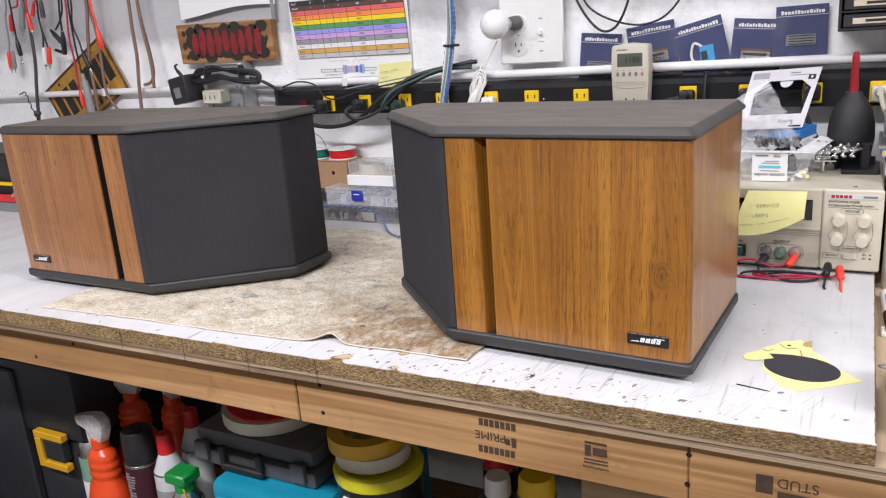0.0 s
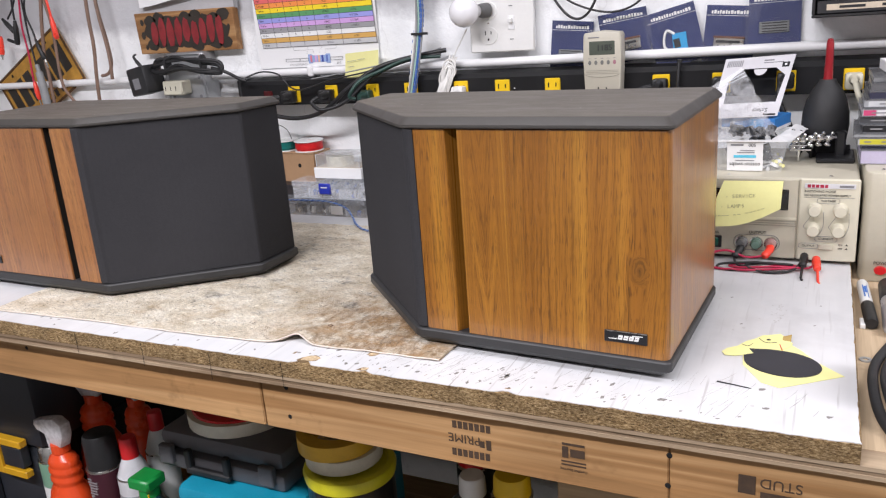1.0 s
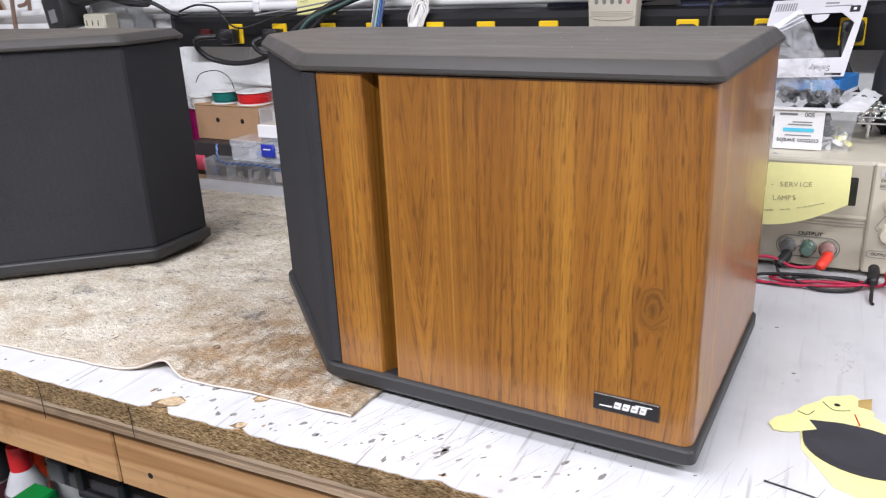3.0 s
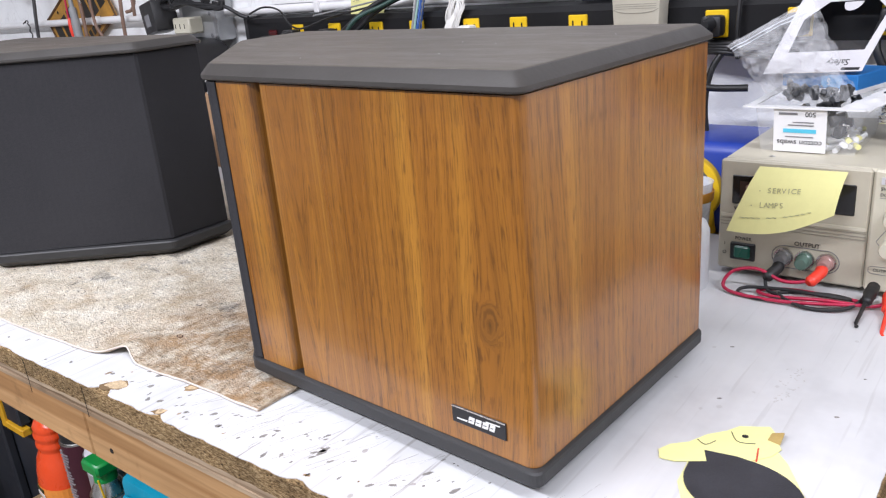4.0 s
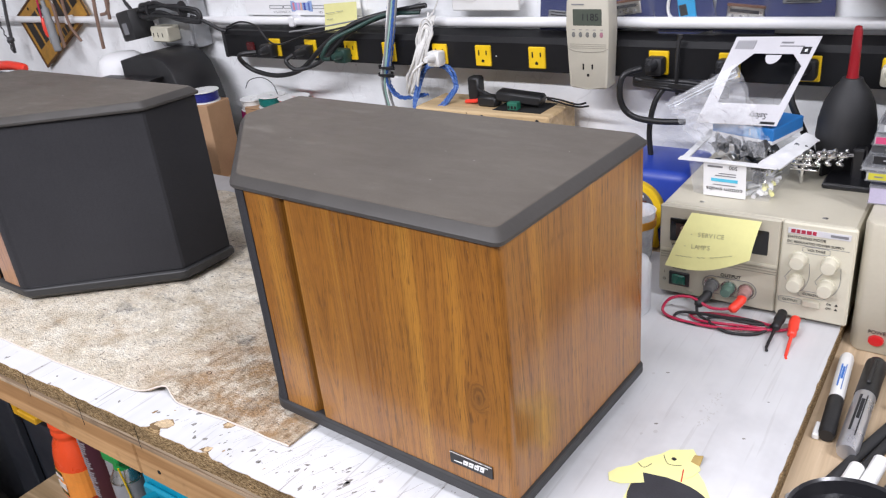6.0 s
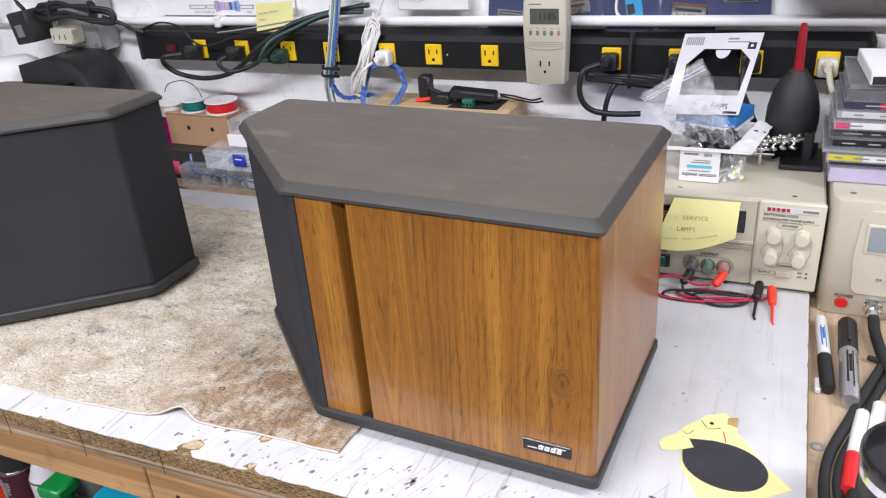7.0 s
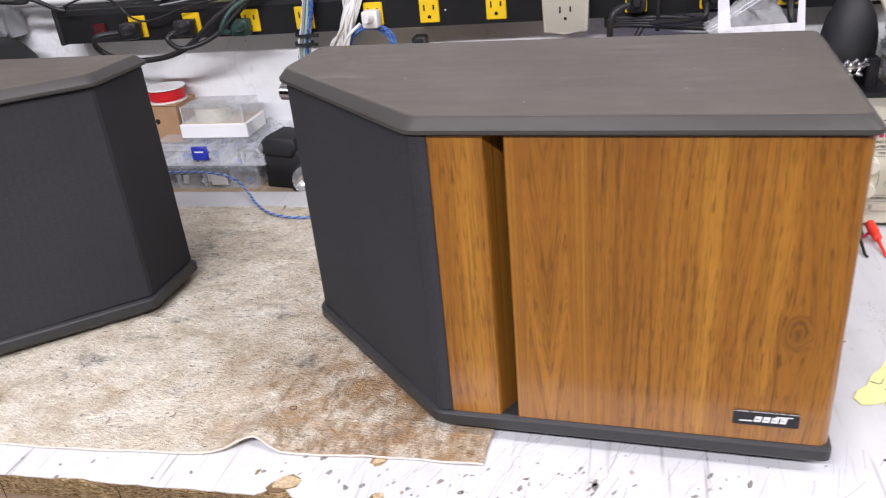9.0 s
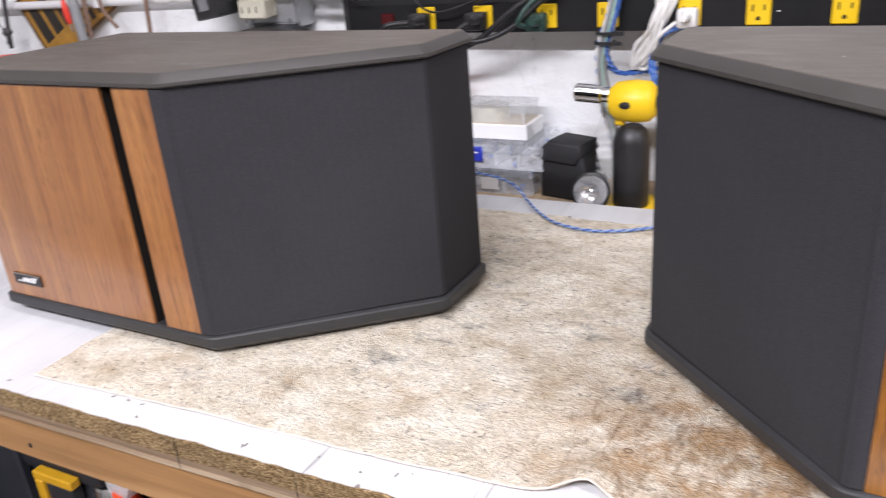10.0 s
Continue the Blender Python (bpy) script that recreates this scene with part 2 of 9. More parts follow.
def felt():
    """Oatmeal felt: matted fibres in short strokes, pale tufts, tan and brown stains, dark flecks."""
    m, nt, b = graph("stained_felt", 0.95, 0, 0.1)
    v = coords(nt)
    def strokes(turn, scale, seed):
        tc = nt.nodes.new("ShaderNodeTexCoord")
        mp = nt.nodes.new("ShaderNodeMapping")
        mp.inputs["Rotation"].default_value = (0, 0, turn)
        mp.inputs["Scale"].default_value = (0.42, 1, 1)
        mp.inputs["Location"].default_value = (seed, 0, 0)
        nt.links.new(tc.outputs["Object"], mp.inputs["Vector"])
        return noise_tex(nt, mp.outputs[0], scale, 4, 0.7, 0.4)
    big, mid, fib = noise_tex(nt, v, 7, 4, 0.65), noise_tex(nt, coords(nt, (0.8, 1.0, 1)), 32, 6, 0.75), noise_tex(nt, v, 620, 3, 0.7)
    c = ramp(nt, mid, [(0.28, (0.47, 0.395, 0.285)), (0.40, (0.63, 0.555, 0.430)), (0.50, (0.74, 0.670, 0.545)), (0.64, (0.84, 0.790, 0.680))])
    hair_a, hair_b = strokes(0.35, 480, 1.0), strokes(-0.9, 400, 5.0)
    c = mix(nt, 0.5, c, ramp(nt, hair_a, [(0.34, grey(0.62)), (0.5, grey(1.0)), (0.66, grey(1.24))]), "MULTIPLY")
    c = mix(nt, 0.45, c, ramp(nt, hair_b, [(0.36, grey(0.66)), (0.5, grey(1.0)), (0.66, grey(1.2))]), "MULTIPLY")
    tan = noise_tex(nt, coords(nt, (0.8, 1, 1), (1, 9, 0)), 16, 5, 0.72)
    c = mix(nt, ramp(nt, tan, [(0.55, grey(0)), (0.70, grey(0.55))]), c, (0.42, 0.290, 0.155))
    # burns gather by one corner
    d = nt.nodes.new("ShaderNodeVectorMath")
    d.operation = "DISTANCE"
    d.inputs[1].default_value = (-0.395, 0.755, 0.9)
    nt.links.new(v, d.inputs[0])
    near = node(nt, "ShaderNodeMapRange")
    near.interpolation_type = "SMOOTHSTEP"
    for k, val in ((1, 0.24), (2, 0.04), (3, 0.0), (4, 1.0)):
        near.inputs[k].default_value = val
    nt.links.new(d.outputs["Value"], near.inputs[0])
    glow_ = math_node(nt, "MULTIPLY", near.outputs[0], ramp(nt, noise_tex(nt, coords(nt, (1, 1, 1), (2, 2, 0)), 30, 5, 0.7), [(0.38, grey(0.1)), (0.58, grey(0.85))]))
    c = mix(nt, math_node(nt, "MULTIPLY", glow_, 0.95), c, (0.35, 0.190, 0.070))
    blot = math_node(nt, "ADD", noise_tex(nt, coords(nt, (1.9, 0.6, 1), (3, 0, 0)), 50, 6, 0.8), math_node(nt, "MULTIPLY", near.outputs[0], 0.14))
    c = mix(nt, ramp(nt, blot, [(0.61, grey(0)), (0.70, grey(0.50)), (0.82, grey(0.8))]), c, (0.20, 0.115, 0.05))
    fleck_ = noise_tex(nt, coords(nt, (0.6, 1.2, 1), (6, 2, 0)), 230, 4, 0.75)
    c = mix(nt, ramp(nt, fleck_, [(0.60, grey(0)), (0.66, grey(0.85))]), c, (0.10, 0.085, 0.07))
    c = mix(nt, ramp(nt, fleck_, [(0.30, grey(0.7)), (0.39, grey(0))]), c, (0.70, 0.675, 0.62))
    smut = ramp(nt, noise_tex(nt, coords(nt, (0.5, 1, 1), (9, 4, 0)), 38, 5, 0.75), [(0.55, grey(0)), (0.68, grey(0.75))])
    c = mix(nt, math_node(nt, "MULTIPLY", smut, ramp(nt, big, [(0.46, grey(0)), (0.6, grey(1))])), c, (0.10, 0.10, 0.105))
    c = mix(nt, 0.6, c, ramp(nt, fib, [(0.3, grey(0.66)), (0.65, grey(1.12))]), "MULTIPLY")
    nt.links.new(c, b.inputs["Base Color"])
    bump(nt, b, math_node(nt, "ADD", fib, math_node(nt, "ADD", hair_a, hair_b)), 0.8, 0.0025)
    return m


def masonry():
    """White-painted block wall: brush marks, chips, grey scuffs."""
    m, nt, b = graph("painted_masonry", 0.62, 0, 0.35)
    v = coords(nt)
    big, mid, fine = noise_tex(nt, v, 2.2, 4), noise_tex(nt, v, 13, 5, 0.65), noise_tex(nt, v, 120, 3)
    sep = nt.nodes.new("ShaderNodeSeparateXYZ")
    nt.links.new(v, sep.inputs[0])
    # greyer tone above about z 1.25, its edge broken up by noise
    upper_mask = ramp(nt, math_node(nt, "ADD", math_node(nt, "MULTIPLY", math_node(nt, "SUBTRACT", sep.outputs["Z"], 1.25), 6.0), math_node(nt, "MULTIPLY", mid, 0.6)), [(0.22, grey(0)), (0.42, grey(1))])
    upper_tone = ramp(nt, big, [(0.3, (0.455, 0.455, 0.468)), (0.7, (0.57, 0.57, 0.585))])
    lower_tone = ramp(nt, big, [(0.3, (0.87, 0.885, 0.89)), (0.7, (0.90, 0.91, 0.91))])
    c = mix(nt, upper_mask, lower_tone, upper_tone)
    c = mix(nt, 0.5, c, ramp(nt, mid, [(0.3, grey(0.86)), (0.6, grey(1.03))]), "MULTIPLY")
    chip = noise_tex(nt, coords(nt, (1, 1, 1), (3, 3, 1)), 26, 5, 0.75)
    c = mix(nt, ramp(nt, chip, [(0.715, grey(0)), (0.735, grey(0.65))]), c, (0.22, 0.20, 0.19))
    crack = noise_tex(nt, coords(nt, (1, 1, 0.6), (1, 8, 2)), 5, 4, 0.6)
    ln = math_node(nt, "ABSOLUTE", math_node(nt, "SUBTRACT", crack, 0.5))
    c = mix(nt, ramp(nt, ln, [(0.0, grey(0.16)), (0.004, grey(0))]), c, (0.3, 0.28, 0.27))
    nt.links.new(c, b.inputs["Base Color"])
    h = math_node(nt, "ADD", math_node(nt, "MULTIPLY", mid, 1.0), math_node(nt, "MULTIPLY", fine, 0.25))
    bump(nt, b, h, 0.5, 0.008)
    return m


def mesh_cloth():
    """Black knitted grille cloth."""
    m, nt, b = graph("grille_cloth", 0.9, 0, 0.18)
    vo = nt.nodes.new("ShaderNodeTexVoronoi")
    vo.inputs["Scale"].default_value = 1300
    vo.inputs["Randomness"].default_value = 0.5
    nt.links.new(coords(nt), vo.inputs["Vector"])
    big = noise_tex(nt, coords(nt), 9, 3)
    c = ramp(nt, vo.outputs["Distance"], [(0.1, (0.015, 0.015, 0.0162)), (0.6, (0.039, 0.0385, 0.042))])
    c = mix(nt, 0.5, c, ramp(nt, big, [(0.3, grey(0.85)), (0.7, grey(1.15))]), "MULTIPLY")
    nt.links.new(c, b.inputs["Base Color"])
    bump(nt, b, vo.outputs["Distance"], 0.35, 0.0004)
    return m


WOOD = veneer("walnut_veneer", (-0.0275, 0.106), -0.183)
# same veneer, with the rosier light on the left cabinet put into its colour
WOOD_ROSY_LIGHT = veneer("walnut_veneer_rosy_light", (0.09, 0.55), 0.155, (1.02, 1.04, 2.6))
FIR = lumber("fir_board", (0.38, 0.205, 0.083), (0.52, 0.31, 0.142), knots=0.8)
FIR_Z = lumber("fir_post", (0.42, 0.225, 0.085), (0.60, 0.37, 0.17), "z")
PLY = lumber("grey_plywood_edge", (0.27, 0.19, 0.12), (0.50, 0.385, 0.26), "x", 0.8, 0.2)
PLY_DARK = lumber("dark_plywood_core", (0.17, 0.115, 0.07), (0.34, 0.25, 0.165), "x", 0.85, 0.2)
PLY_TOP = lumber("plywood_top", (0.56, 0.42, 0.27), (0.62, 0.48, 0.32), "y", 0.75, 0.3)
SHELF_WOOD = lumber("pale_plywood", (0.34, 0.24, 0.13), (0.48, 0.35, 0.21), "x", 0.75, 0.2)
CHIP, WHITE_TOP, FELT, MASONRY, GRILLE = chipboard(), laminate(), felt(), masonry(), mesh_cloth()
CAP = vinyl()
CAP_RIM = plain("grey_rim_plastic", (0.047, 0.043, 0.039), 0.45, 0, 0.10, 22, 0.2)
CAP_EDGE = plain("grey_moulded_plastic", (0.026, 0.026, 0.027), 0.5, 0, 0.12, 30, 0.2)
BLACK = plain("black_plastic", (0.014, 0.014, 0.015), 0.45, 0, 0.25, 30, 0.1)
BLACK_METAL = plain("black_enamel", (0.011, 0.011, 0.013), 0.38, 0, 0.3, 12, 0.05)
VOID = plain("dark_void", (0.004, 0.004, 0.004), 0.9, 0, 0.2, 20, 0)
RUBBER = plain("black_rubber", (0.016, 0.016, 0.017), 0.62, 0, 0.25, 40, 0.1)
SILVER = plain("bare_metal", (0.62, 0.61, 0.58), 0.28, 1.0, 0.12, 40, 0.1)
CHROME = plain("chrome", (0.78, 0.78, 0.78), 0.12, 1.0, 0.05, 40, 0.03)
STEEL_BOX = plain("galvanised_steel", (0.42, 0.43, 0.44), 0.45, 0.7, 0.15, 24, 0.1)
WHITE = plain("white_paint", (0.78, 0.78, 0.78), 0.45, 0, 0.05, 20, 0.05)
WHITE_PL = plain("white_plastic", (0.76, 0.76, 0.74), 0.35, 0, 0.04, 20, 0.03)
BLISTER = plain("white_blister_card", (0.60, 0.59, 0.61), 0.55, 0, 0.05, 20, 0.05)
PAPER = plain("white_paper", (0.78, 0.78, 0.78), 0.8, 0, 0.03, 10, 0.05)
CARD = plain("brown_cardboard", (0.36, 0.22, 0.12), 0.85, 0, 0.12, 20, 0.15)
BEIGE = plain("beige_case", (0.52, 0.485, 0.385), 0.42, 0, 0.05, 18, 0.12)
BEIGE_LT = plain("cream_plastic", (0.62, 0.59, 0.47), 0.4, 0, 0.04, 18, 0.06)
YELLOW = plain("yellow_plastic", (0.80, 0.52, 0.008), 0.4, 0, 0.08, 40, 0.05)
NOTE = plain("yellow_note_paper", (0.78, 0.75, 0.33), 0.8, 0, 0.05, 12, 0.1)
RED = plain("red_plastic", (0.62, 0.018, 0.022), 0.35, 0, 0.1, 40, 0.05)
BRIGHT_RED = plain("bright_red_plastic", (0.85, 0.055, 0.03), 0.35, 0, 0.08, 40, 0.05)
PINK_WIRE = plain("crimson_silicone", (0.45, 0.014, 0.06), 0.4, 0, 0.1, 40, 0.05)
BROWN_WIRE = plain("brown_cord", (0.20, 0.125, 0.09), 0.6, 0, 0.15, 40, 0.1)
BLUE_WIRE = plain("blue_wire", (0.05, 0.13, 0.42), 0.4, 0, 0.15, 60, 0.05)
GREEN_WIRE = plain("green_wire", (0.30, 0.46, 0.40), 0.4, 0, 0.15, 60, 0.05)
GREY_WIRE = plain("grey_cable", (0.24, 0.245, 0.25), 0.5, 0, 0.12, 40, 0.05)
WHITE_WIRE = plain("white_cord", (0.72, 0.71, 0.68), 0.45, 0, 0.06, 60, 0.05)
INK = plain("black_ink", (0.012, 0.012, 0.014), 0.7, 0, 0.15, 60, 0)
INK_BROWN = plain("stamp_ink", (0.06, 0.035, 0.02), 0.8, 0, 0.35, 120, 0)
INK_GREY = plain("grey_ink", (0.20, 0.20, 0.21), 0.7, 0, 0.15, 60, 0)
CLEAR = clear("clear_plastic", alpha=0.17)
CLEAR_MILKY = clear("milky_plastic", (0.90, 0.94, 0.99), 0.15, 0.42)
CASE_CLEAR = clear("smoky_clear_plastic", (0.45, 0.46, 0.48), 0.08, 0.3)
LCD = plain("lcd_grey", (0.085, 0.098, 0.078), 0.2, 0, 0.05, 10, 0)
NAVY = plain("navy_card", (0.026, 0.036, 0.12), 0.35, 0, 0.1, 20, 0.05)
ORANGE = plain("orange_bottle", (0.80, 0.078, 0.016), 0.3, 0, 0.07, 20, 0.04)
TEAL = plain("teal_plastic", (0.010, 0.27, 0.40), 0.4, 0, 0.1, 20, 0.08)
CASE_GREY = plain("charcoal_case", (0.095, 0.094, 0.102), 0.5, 0, 0.12, 20, 0.15)


# ---- building helpers ----
def thing(name, at=(0, 0, 0), turn=0.0, label="", category="", group="", kind=""):
    ob = new(name)
    ob.empty_display_size = 0.02
    ob.matrix_world = pose(*at, 0, 0, turn)
    return tagged(ob, label, category, group, kind)


def part(name, bm, material, parent=None, label="", smooth=None, kind=""):
    me = bpy.data.meshes.new(name)
    bmesh.ops.recalc_face_normals(bm, faces=bm.faces[:])
    bm.to_mesh(me)
    bm.free()
    me.materials.append(material)
    if smooth:
        me.polygons.foreach_set("use_smooth", [True] * len(me.polygons))
        me.set_sharp_from_angle(angle=radians(smooth))
    ob = new(name, me)
    if parent:
        ob.parent = parent
    return tagged(ob, label, kind=kind)


def single(name, bm, material, label, category, at=(0, 0, 0), turn=0.0, smooth=None, group="", kind=""):
    ob = part(name, bm, material, None, label, smooth)
    ob.matrix_world = pose(*at, 0, 0, turn)
    return tagged(ob, label, category, group, kind)


def box(x0, x1, y0, y1, z0, z1, bevel=0.0, bm=None, m=None, seg=1):
    bm = bm or bmesh.new()
    mat = (m or Matrix()) @ Matrix.Translation(((x0 + x1) / 2, (y0 + y1) / 2, (z0 + z1) / 2)) @ Matrix.Diagonal((abs(x1 - x0), abs(y1 - y0), abs(z1 - z0), 1))
    vs = bmesh.ops.create_cube(bm, size=1, matrix=mat)["verts"]
    if bevel:
        es = list({e for v in vs for e in v.link_edges})
        bmesh.ops.bevel(bm, geom=es, offset=bevel, segments=seg, affect="EDGES", profile=0.5)
    return bm


def prism(points, z0, z1, bm=None, m=None, bevel=0.0):
    """An upright block over a plan outline."""
    bm = bm or bmesh.new()
    m = m or Matrix()
    lo = [bm.verts.new(m @ Vector((x, y, z0))) for x, y in points]
    hi = [bm.verts.new(m @ Vector((x, y, z1))) for x, y in points]
    n = len(points)
    fs = [bm.faces.new(lo[::-1]), bm.faces.new(hi)]
    for k in range(n):
        fs.append(bm.faces.new((lo[k], lo[(k + 1) % n], hi[(k + 1) % n], hi[k])))
    if bevel:
        es = list({e for f in fs[:2] for e in f.edges})
        bmesh.ops.bevel(bm, geom=es, offset=bevel, segments=2, affect="EDGES", profile=0.5)
    return bm


def lathe(profile, seg=24, bm=None, m=None, closed=True):
    """Turns (radius, height) pairs round the z axis."""
    bm = bm or bmesh.new()
    m = m or Matrix()
    rings = []
    for r, z in profile:
        if r < 1e-6:
            rings.append([bm.verts.new(m @ Vector((0, 0, z)))])
        else:
            rings.append([bm.verts.new(m @ Vector((r * math.cos(2 * math.pi * k / seg), r * math.sin(2 * math.pi * k / seg), z))) for k in range(seg)])
    for a, b in zip(rings, rings[1:]):
        for k in range(seg):
            q = [a[k % len(a)], a[(k + 1) % len(a)], b[(k + 1) % len(b)], b[k % len(b)]]
            q = list(dict.fromkeys(q))
            if len(q) > 2:
                bm.faces.new(q)
    if closed:
        for r in (rings[0], rings[-1]):
            if len(r) > 2:
                bm.faces.new(r)
    return bm


def curve(points, steps=8, closed=False):
    """Catmull-Rom points through those given."""
    p = [Vector(q) for q in points]
    n = len(p)
    out = []
    for k in range(n if closed else n - 1):
        a, b, c, d = (p[(k + j) % n] if closed else p[min(max(k + j, 0), n - 1)] for j in (-1, 0, 1, 2))
        for s in range(steps):
            t = s / steps
            out.append(0.5 * (2 * b + (c - a) * t + (2 * a - 5 * b + 4 * c - d) * t * t + (3 * b - a - 3 * c + d) * t ** 3))
    if not closed:
        out.append(p[-1])
    return out


def tube(points, r, seg=8, steps=8, closed=False, bm=None, raw=False):
    """A round cord through the points."""
    bm = bm or bmesh.new()
    c = [Vector(q) for q in points] if raw else curve(points, steps, closed)
    n = len(c)
    tang = [((c[(k + 1) % n] if closed else c[min(k + 1, n - 1)]) - (c[k - 1] if closed or k else c[0])).normalized() for k in range(n)]
    up = Vector((0, 0, 1)) if abs(tang[0].z) < 0.9 else Vector((1, 0, 0))
    rings = []
    for k in range(n):
        up = (up - up.dot(tang[k]) * tang[k]).normalized()
        side = tang[k].cross(up)
        rr = r[k * (len(r) - 1) // max(1, n - 1)] if isinstance(r, (list, tuple)) else r
        rings.append([bm.verts.new(c[k] + rr * (math.cos(2 * math.pi * j / seg) * up + math.sin(2 * math.pi * j / seg) * side)) for j in range(seg)])
    for k in range(n if closed else n - 1):
        a, b = rings[k], rings[(k + 1) % n]
        for j in range(seg):
            bm.faces.new((a[j], a[(j + 1) % seg], b[(j + 1) % seg], b[j]))
    if not closed:
        bm.faces.new(rings[0][::-1])
        bm.faces.new(rings[-1])
    return bm


def twisted(points, r, pitch=0.014, strand=0, bm=None):
    """One strand of a twisted pair along the points."""
    c = curve(points, 40)
    out, run = [], 0.0
    for k, q in enumerate(c):
        d = (c[min(k + 1, len(c) - 1)] - c[max(k - 1, 0)]).normalized()
        if k:
            run += (q - c[k - 1]).length
        up = Vector((0, 0, 1)) if abs(d.z) < 0.9 else Vector((1, 0, 0))
        s = d.cross(up).normalized()
        u = s.cross(d)
        a = 2 * math.pi * run / pitch + strand * math.pi
        out.append(q + r * (math.cos(a) * s + math.sin(a) * u))
    return tube(out, r, 5, raw=True, bm=bm)


def letters(name, text, size, material, parent, m, label="", align="CENTER", depth=0.0002):
    cu = bpy.data.curves.new(name, "FONT")
    cu.body, cu.size, cu.align_x, cu.align_y, cu.extrude = text, size, align, "CENTER", depth
    tmp = bpy.data.objects.new(name, cu)
    scene.collection.objects.link(tmp)
    me = bpy.data.meshes.new_from_object(tmp.evaluated_get(bpy.context.evaluated_depsgraph_get()))
    bpy.data.objects.remove(tmp)
    bpy.data.curves.remove(cu)
    me.materials.clear()
    me.materials.append(material)
    ob = new(name, me)
    ob.parent = parent
    ob.matrix_local = m
    return tagged(ob, label)


def face_front(x, y, z, roll=0.0):
    """A pose for flat things that face the room (towards -y), upright; roll turns them in their own plane."""
    return Matrix.Translation((x, y, z)) @ Matrix.Rotation(radians(90), 4, "X") @ Matrix.Rotation(radians(roll), 4, "Z")


def bars(name, rects, material, parent, m, depth=0.0003, label=""):
    """Plain flat marks: rectangles (x0, x1, y0, y1) in one plane."""
    bm = bmesh.new()
    for x0, x1, y0, y1 in rects:
        box(x0, x1, y0, y1, 0, depth, bm=bm)
    bm.transform(m)
    return part(name, bm, material, parent, label)


def sheet(outline_at, nu, nv, thick, bm=None):
    """A thin bent sheet: outline_at(u, v) gives a place and thick is laid below it along its normal."""
    bm = bm or bmesh.new()
    P = [[Vector(outline_at(i / nu, j / nv)) for j in range(nv + 1)] for i in range(nu + 1)]
    N = [[None] * (nv + 1) for _ in range(nu + 1)]
    for i in range(nu + 1):
        for j in range(nv + 1):
            a = P[min(i + 1, nu)][j] - P[max(i - 1, 0)][j]
            b = P[i][min(j + 1, nv)] - P[i][max(j - 1, 0)]
            N[i][j] = a.cross(b).normalized()
    T = [[bm.verts.new(P[i][j]) for j in range(nv + 1)] for i in range(nu + 1)]
    U = [[bm.verts.new(P[i][j] - thick * N[i][j]) for j in range(nv + 1)] for i in range(nu + 1)]
    for i in range(nu):
        for j in range(nv):
            bm.faces.new((T[i][j], T[i + 1][j], T[i + 1][j + 1], T[i][j + 1]))
            bm.faces.new((U[i][j + 1], U[i + 1][j + 1], U[i + 1][j], U[i][j]))
    for i in range(nu):
        bm.faces.new((U[i][0], U[i + 1][0], T[i + 1][0], T[i][0]))
        bm.faces.new((T[i][nv], T[i + 1][nv], U[i + 1][nv], U[i][nv]))
    for j in range(nv):
        bm.faces.new((T[0][j], T[0][j + 1], U[0][j + 1], U[0][j]))
        bm.faces.new((U[nu][j], U[nu][j + 1], T[nu][j + 1], T[nu][j]))
    return bm


# ---- room ----
def room():
    x0, x1, y0, y1 = -3.6, 2.2, -3.0, WALL_Y
    bm = bmesh.new()
    n, k = 90, 40
    g = [[bm.verts.new((x0 + (x1 - x0) * i / n, y1 + 0.004 * noise.noise((i * 0.35, j * 0.5, 3.1)), CEILING * j / k)) for j in range(k + 1)] for i in range(n + 1)]
    for i in range(n):
        for j in range(k):
            bm.faces.new((g[i][j], g[i + 1][j], g[i + 1][j + 1], g[i][j + 1]))
    box(x0, x1, y1 + 0.02, y1 + 0.2, 0, CEILING, bm=bm)
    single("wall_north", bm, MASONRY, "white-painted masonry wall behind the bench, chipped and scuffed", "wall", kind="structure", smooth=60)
    wallpaint = plain("room_paint", (0.62, 0.61, 0.6), 0.7, 0, 0.06, 3, 0.1)
    for name, b in (("wall_south", (x0, x1, y0 - 0.15, y0, 0, CEILING)), ("wall_west", (x0 - 0.15, x0, y0, y1 + 0.2, 0, CEILING)), ("wall_east", (x1, x1 + 0.15, y0, y1 + 0.2, 0, CEILING))):
        single(name, box(*b), wallpaint, "plain pale painted wall closing the workshop", "wall", kind="structure")
    single("ceiling", box(x0 - 0.15, x1 + 0.15, y0 - 0.15, y1 + 0.2, CEILING, CEILING + 0.12), wallpaint, "plain pale workshop ceiling", "ceiling", kind="structure")
    single("floor", box(x0 - 0.15, x1 + 0.15, y0 - 0.15, y1 + 0.2, -0.12, 0), plain("concrete_floor", (0.12, 0.117, 0.11), 0.75, 0, 0.2, 5, 0.3), "grey concrete workshop floor", "floor", kind="structure")


def shop_light(x, y, length):
    t = thing("shop_light", (x, y, CEILING), 0, "unseen white fluorescent shop light, placed on the ceiling for its light", "ceiling light", "shop lights")
    part("housing", box(-length / 2 - 0.02, length / 2 + 0.02, -0.09, 0.09, -0.05, 0, 0.006), WHITE, t)


room()
for lx, ly, ll, lw in TUBES:
    shop_light(lx, ly, ll)


# ---- workbench and its white top ----
def front_line(x):
    """The bench's front runs a little askew."""
    return 0.6580 + 0.012 * (x + 0.3)


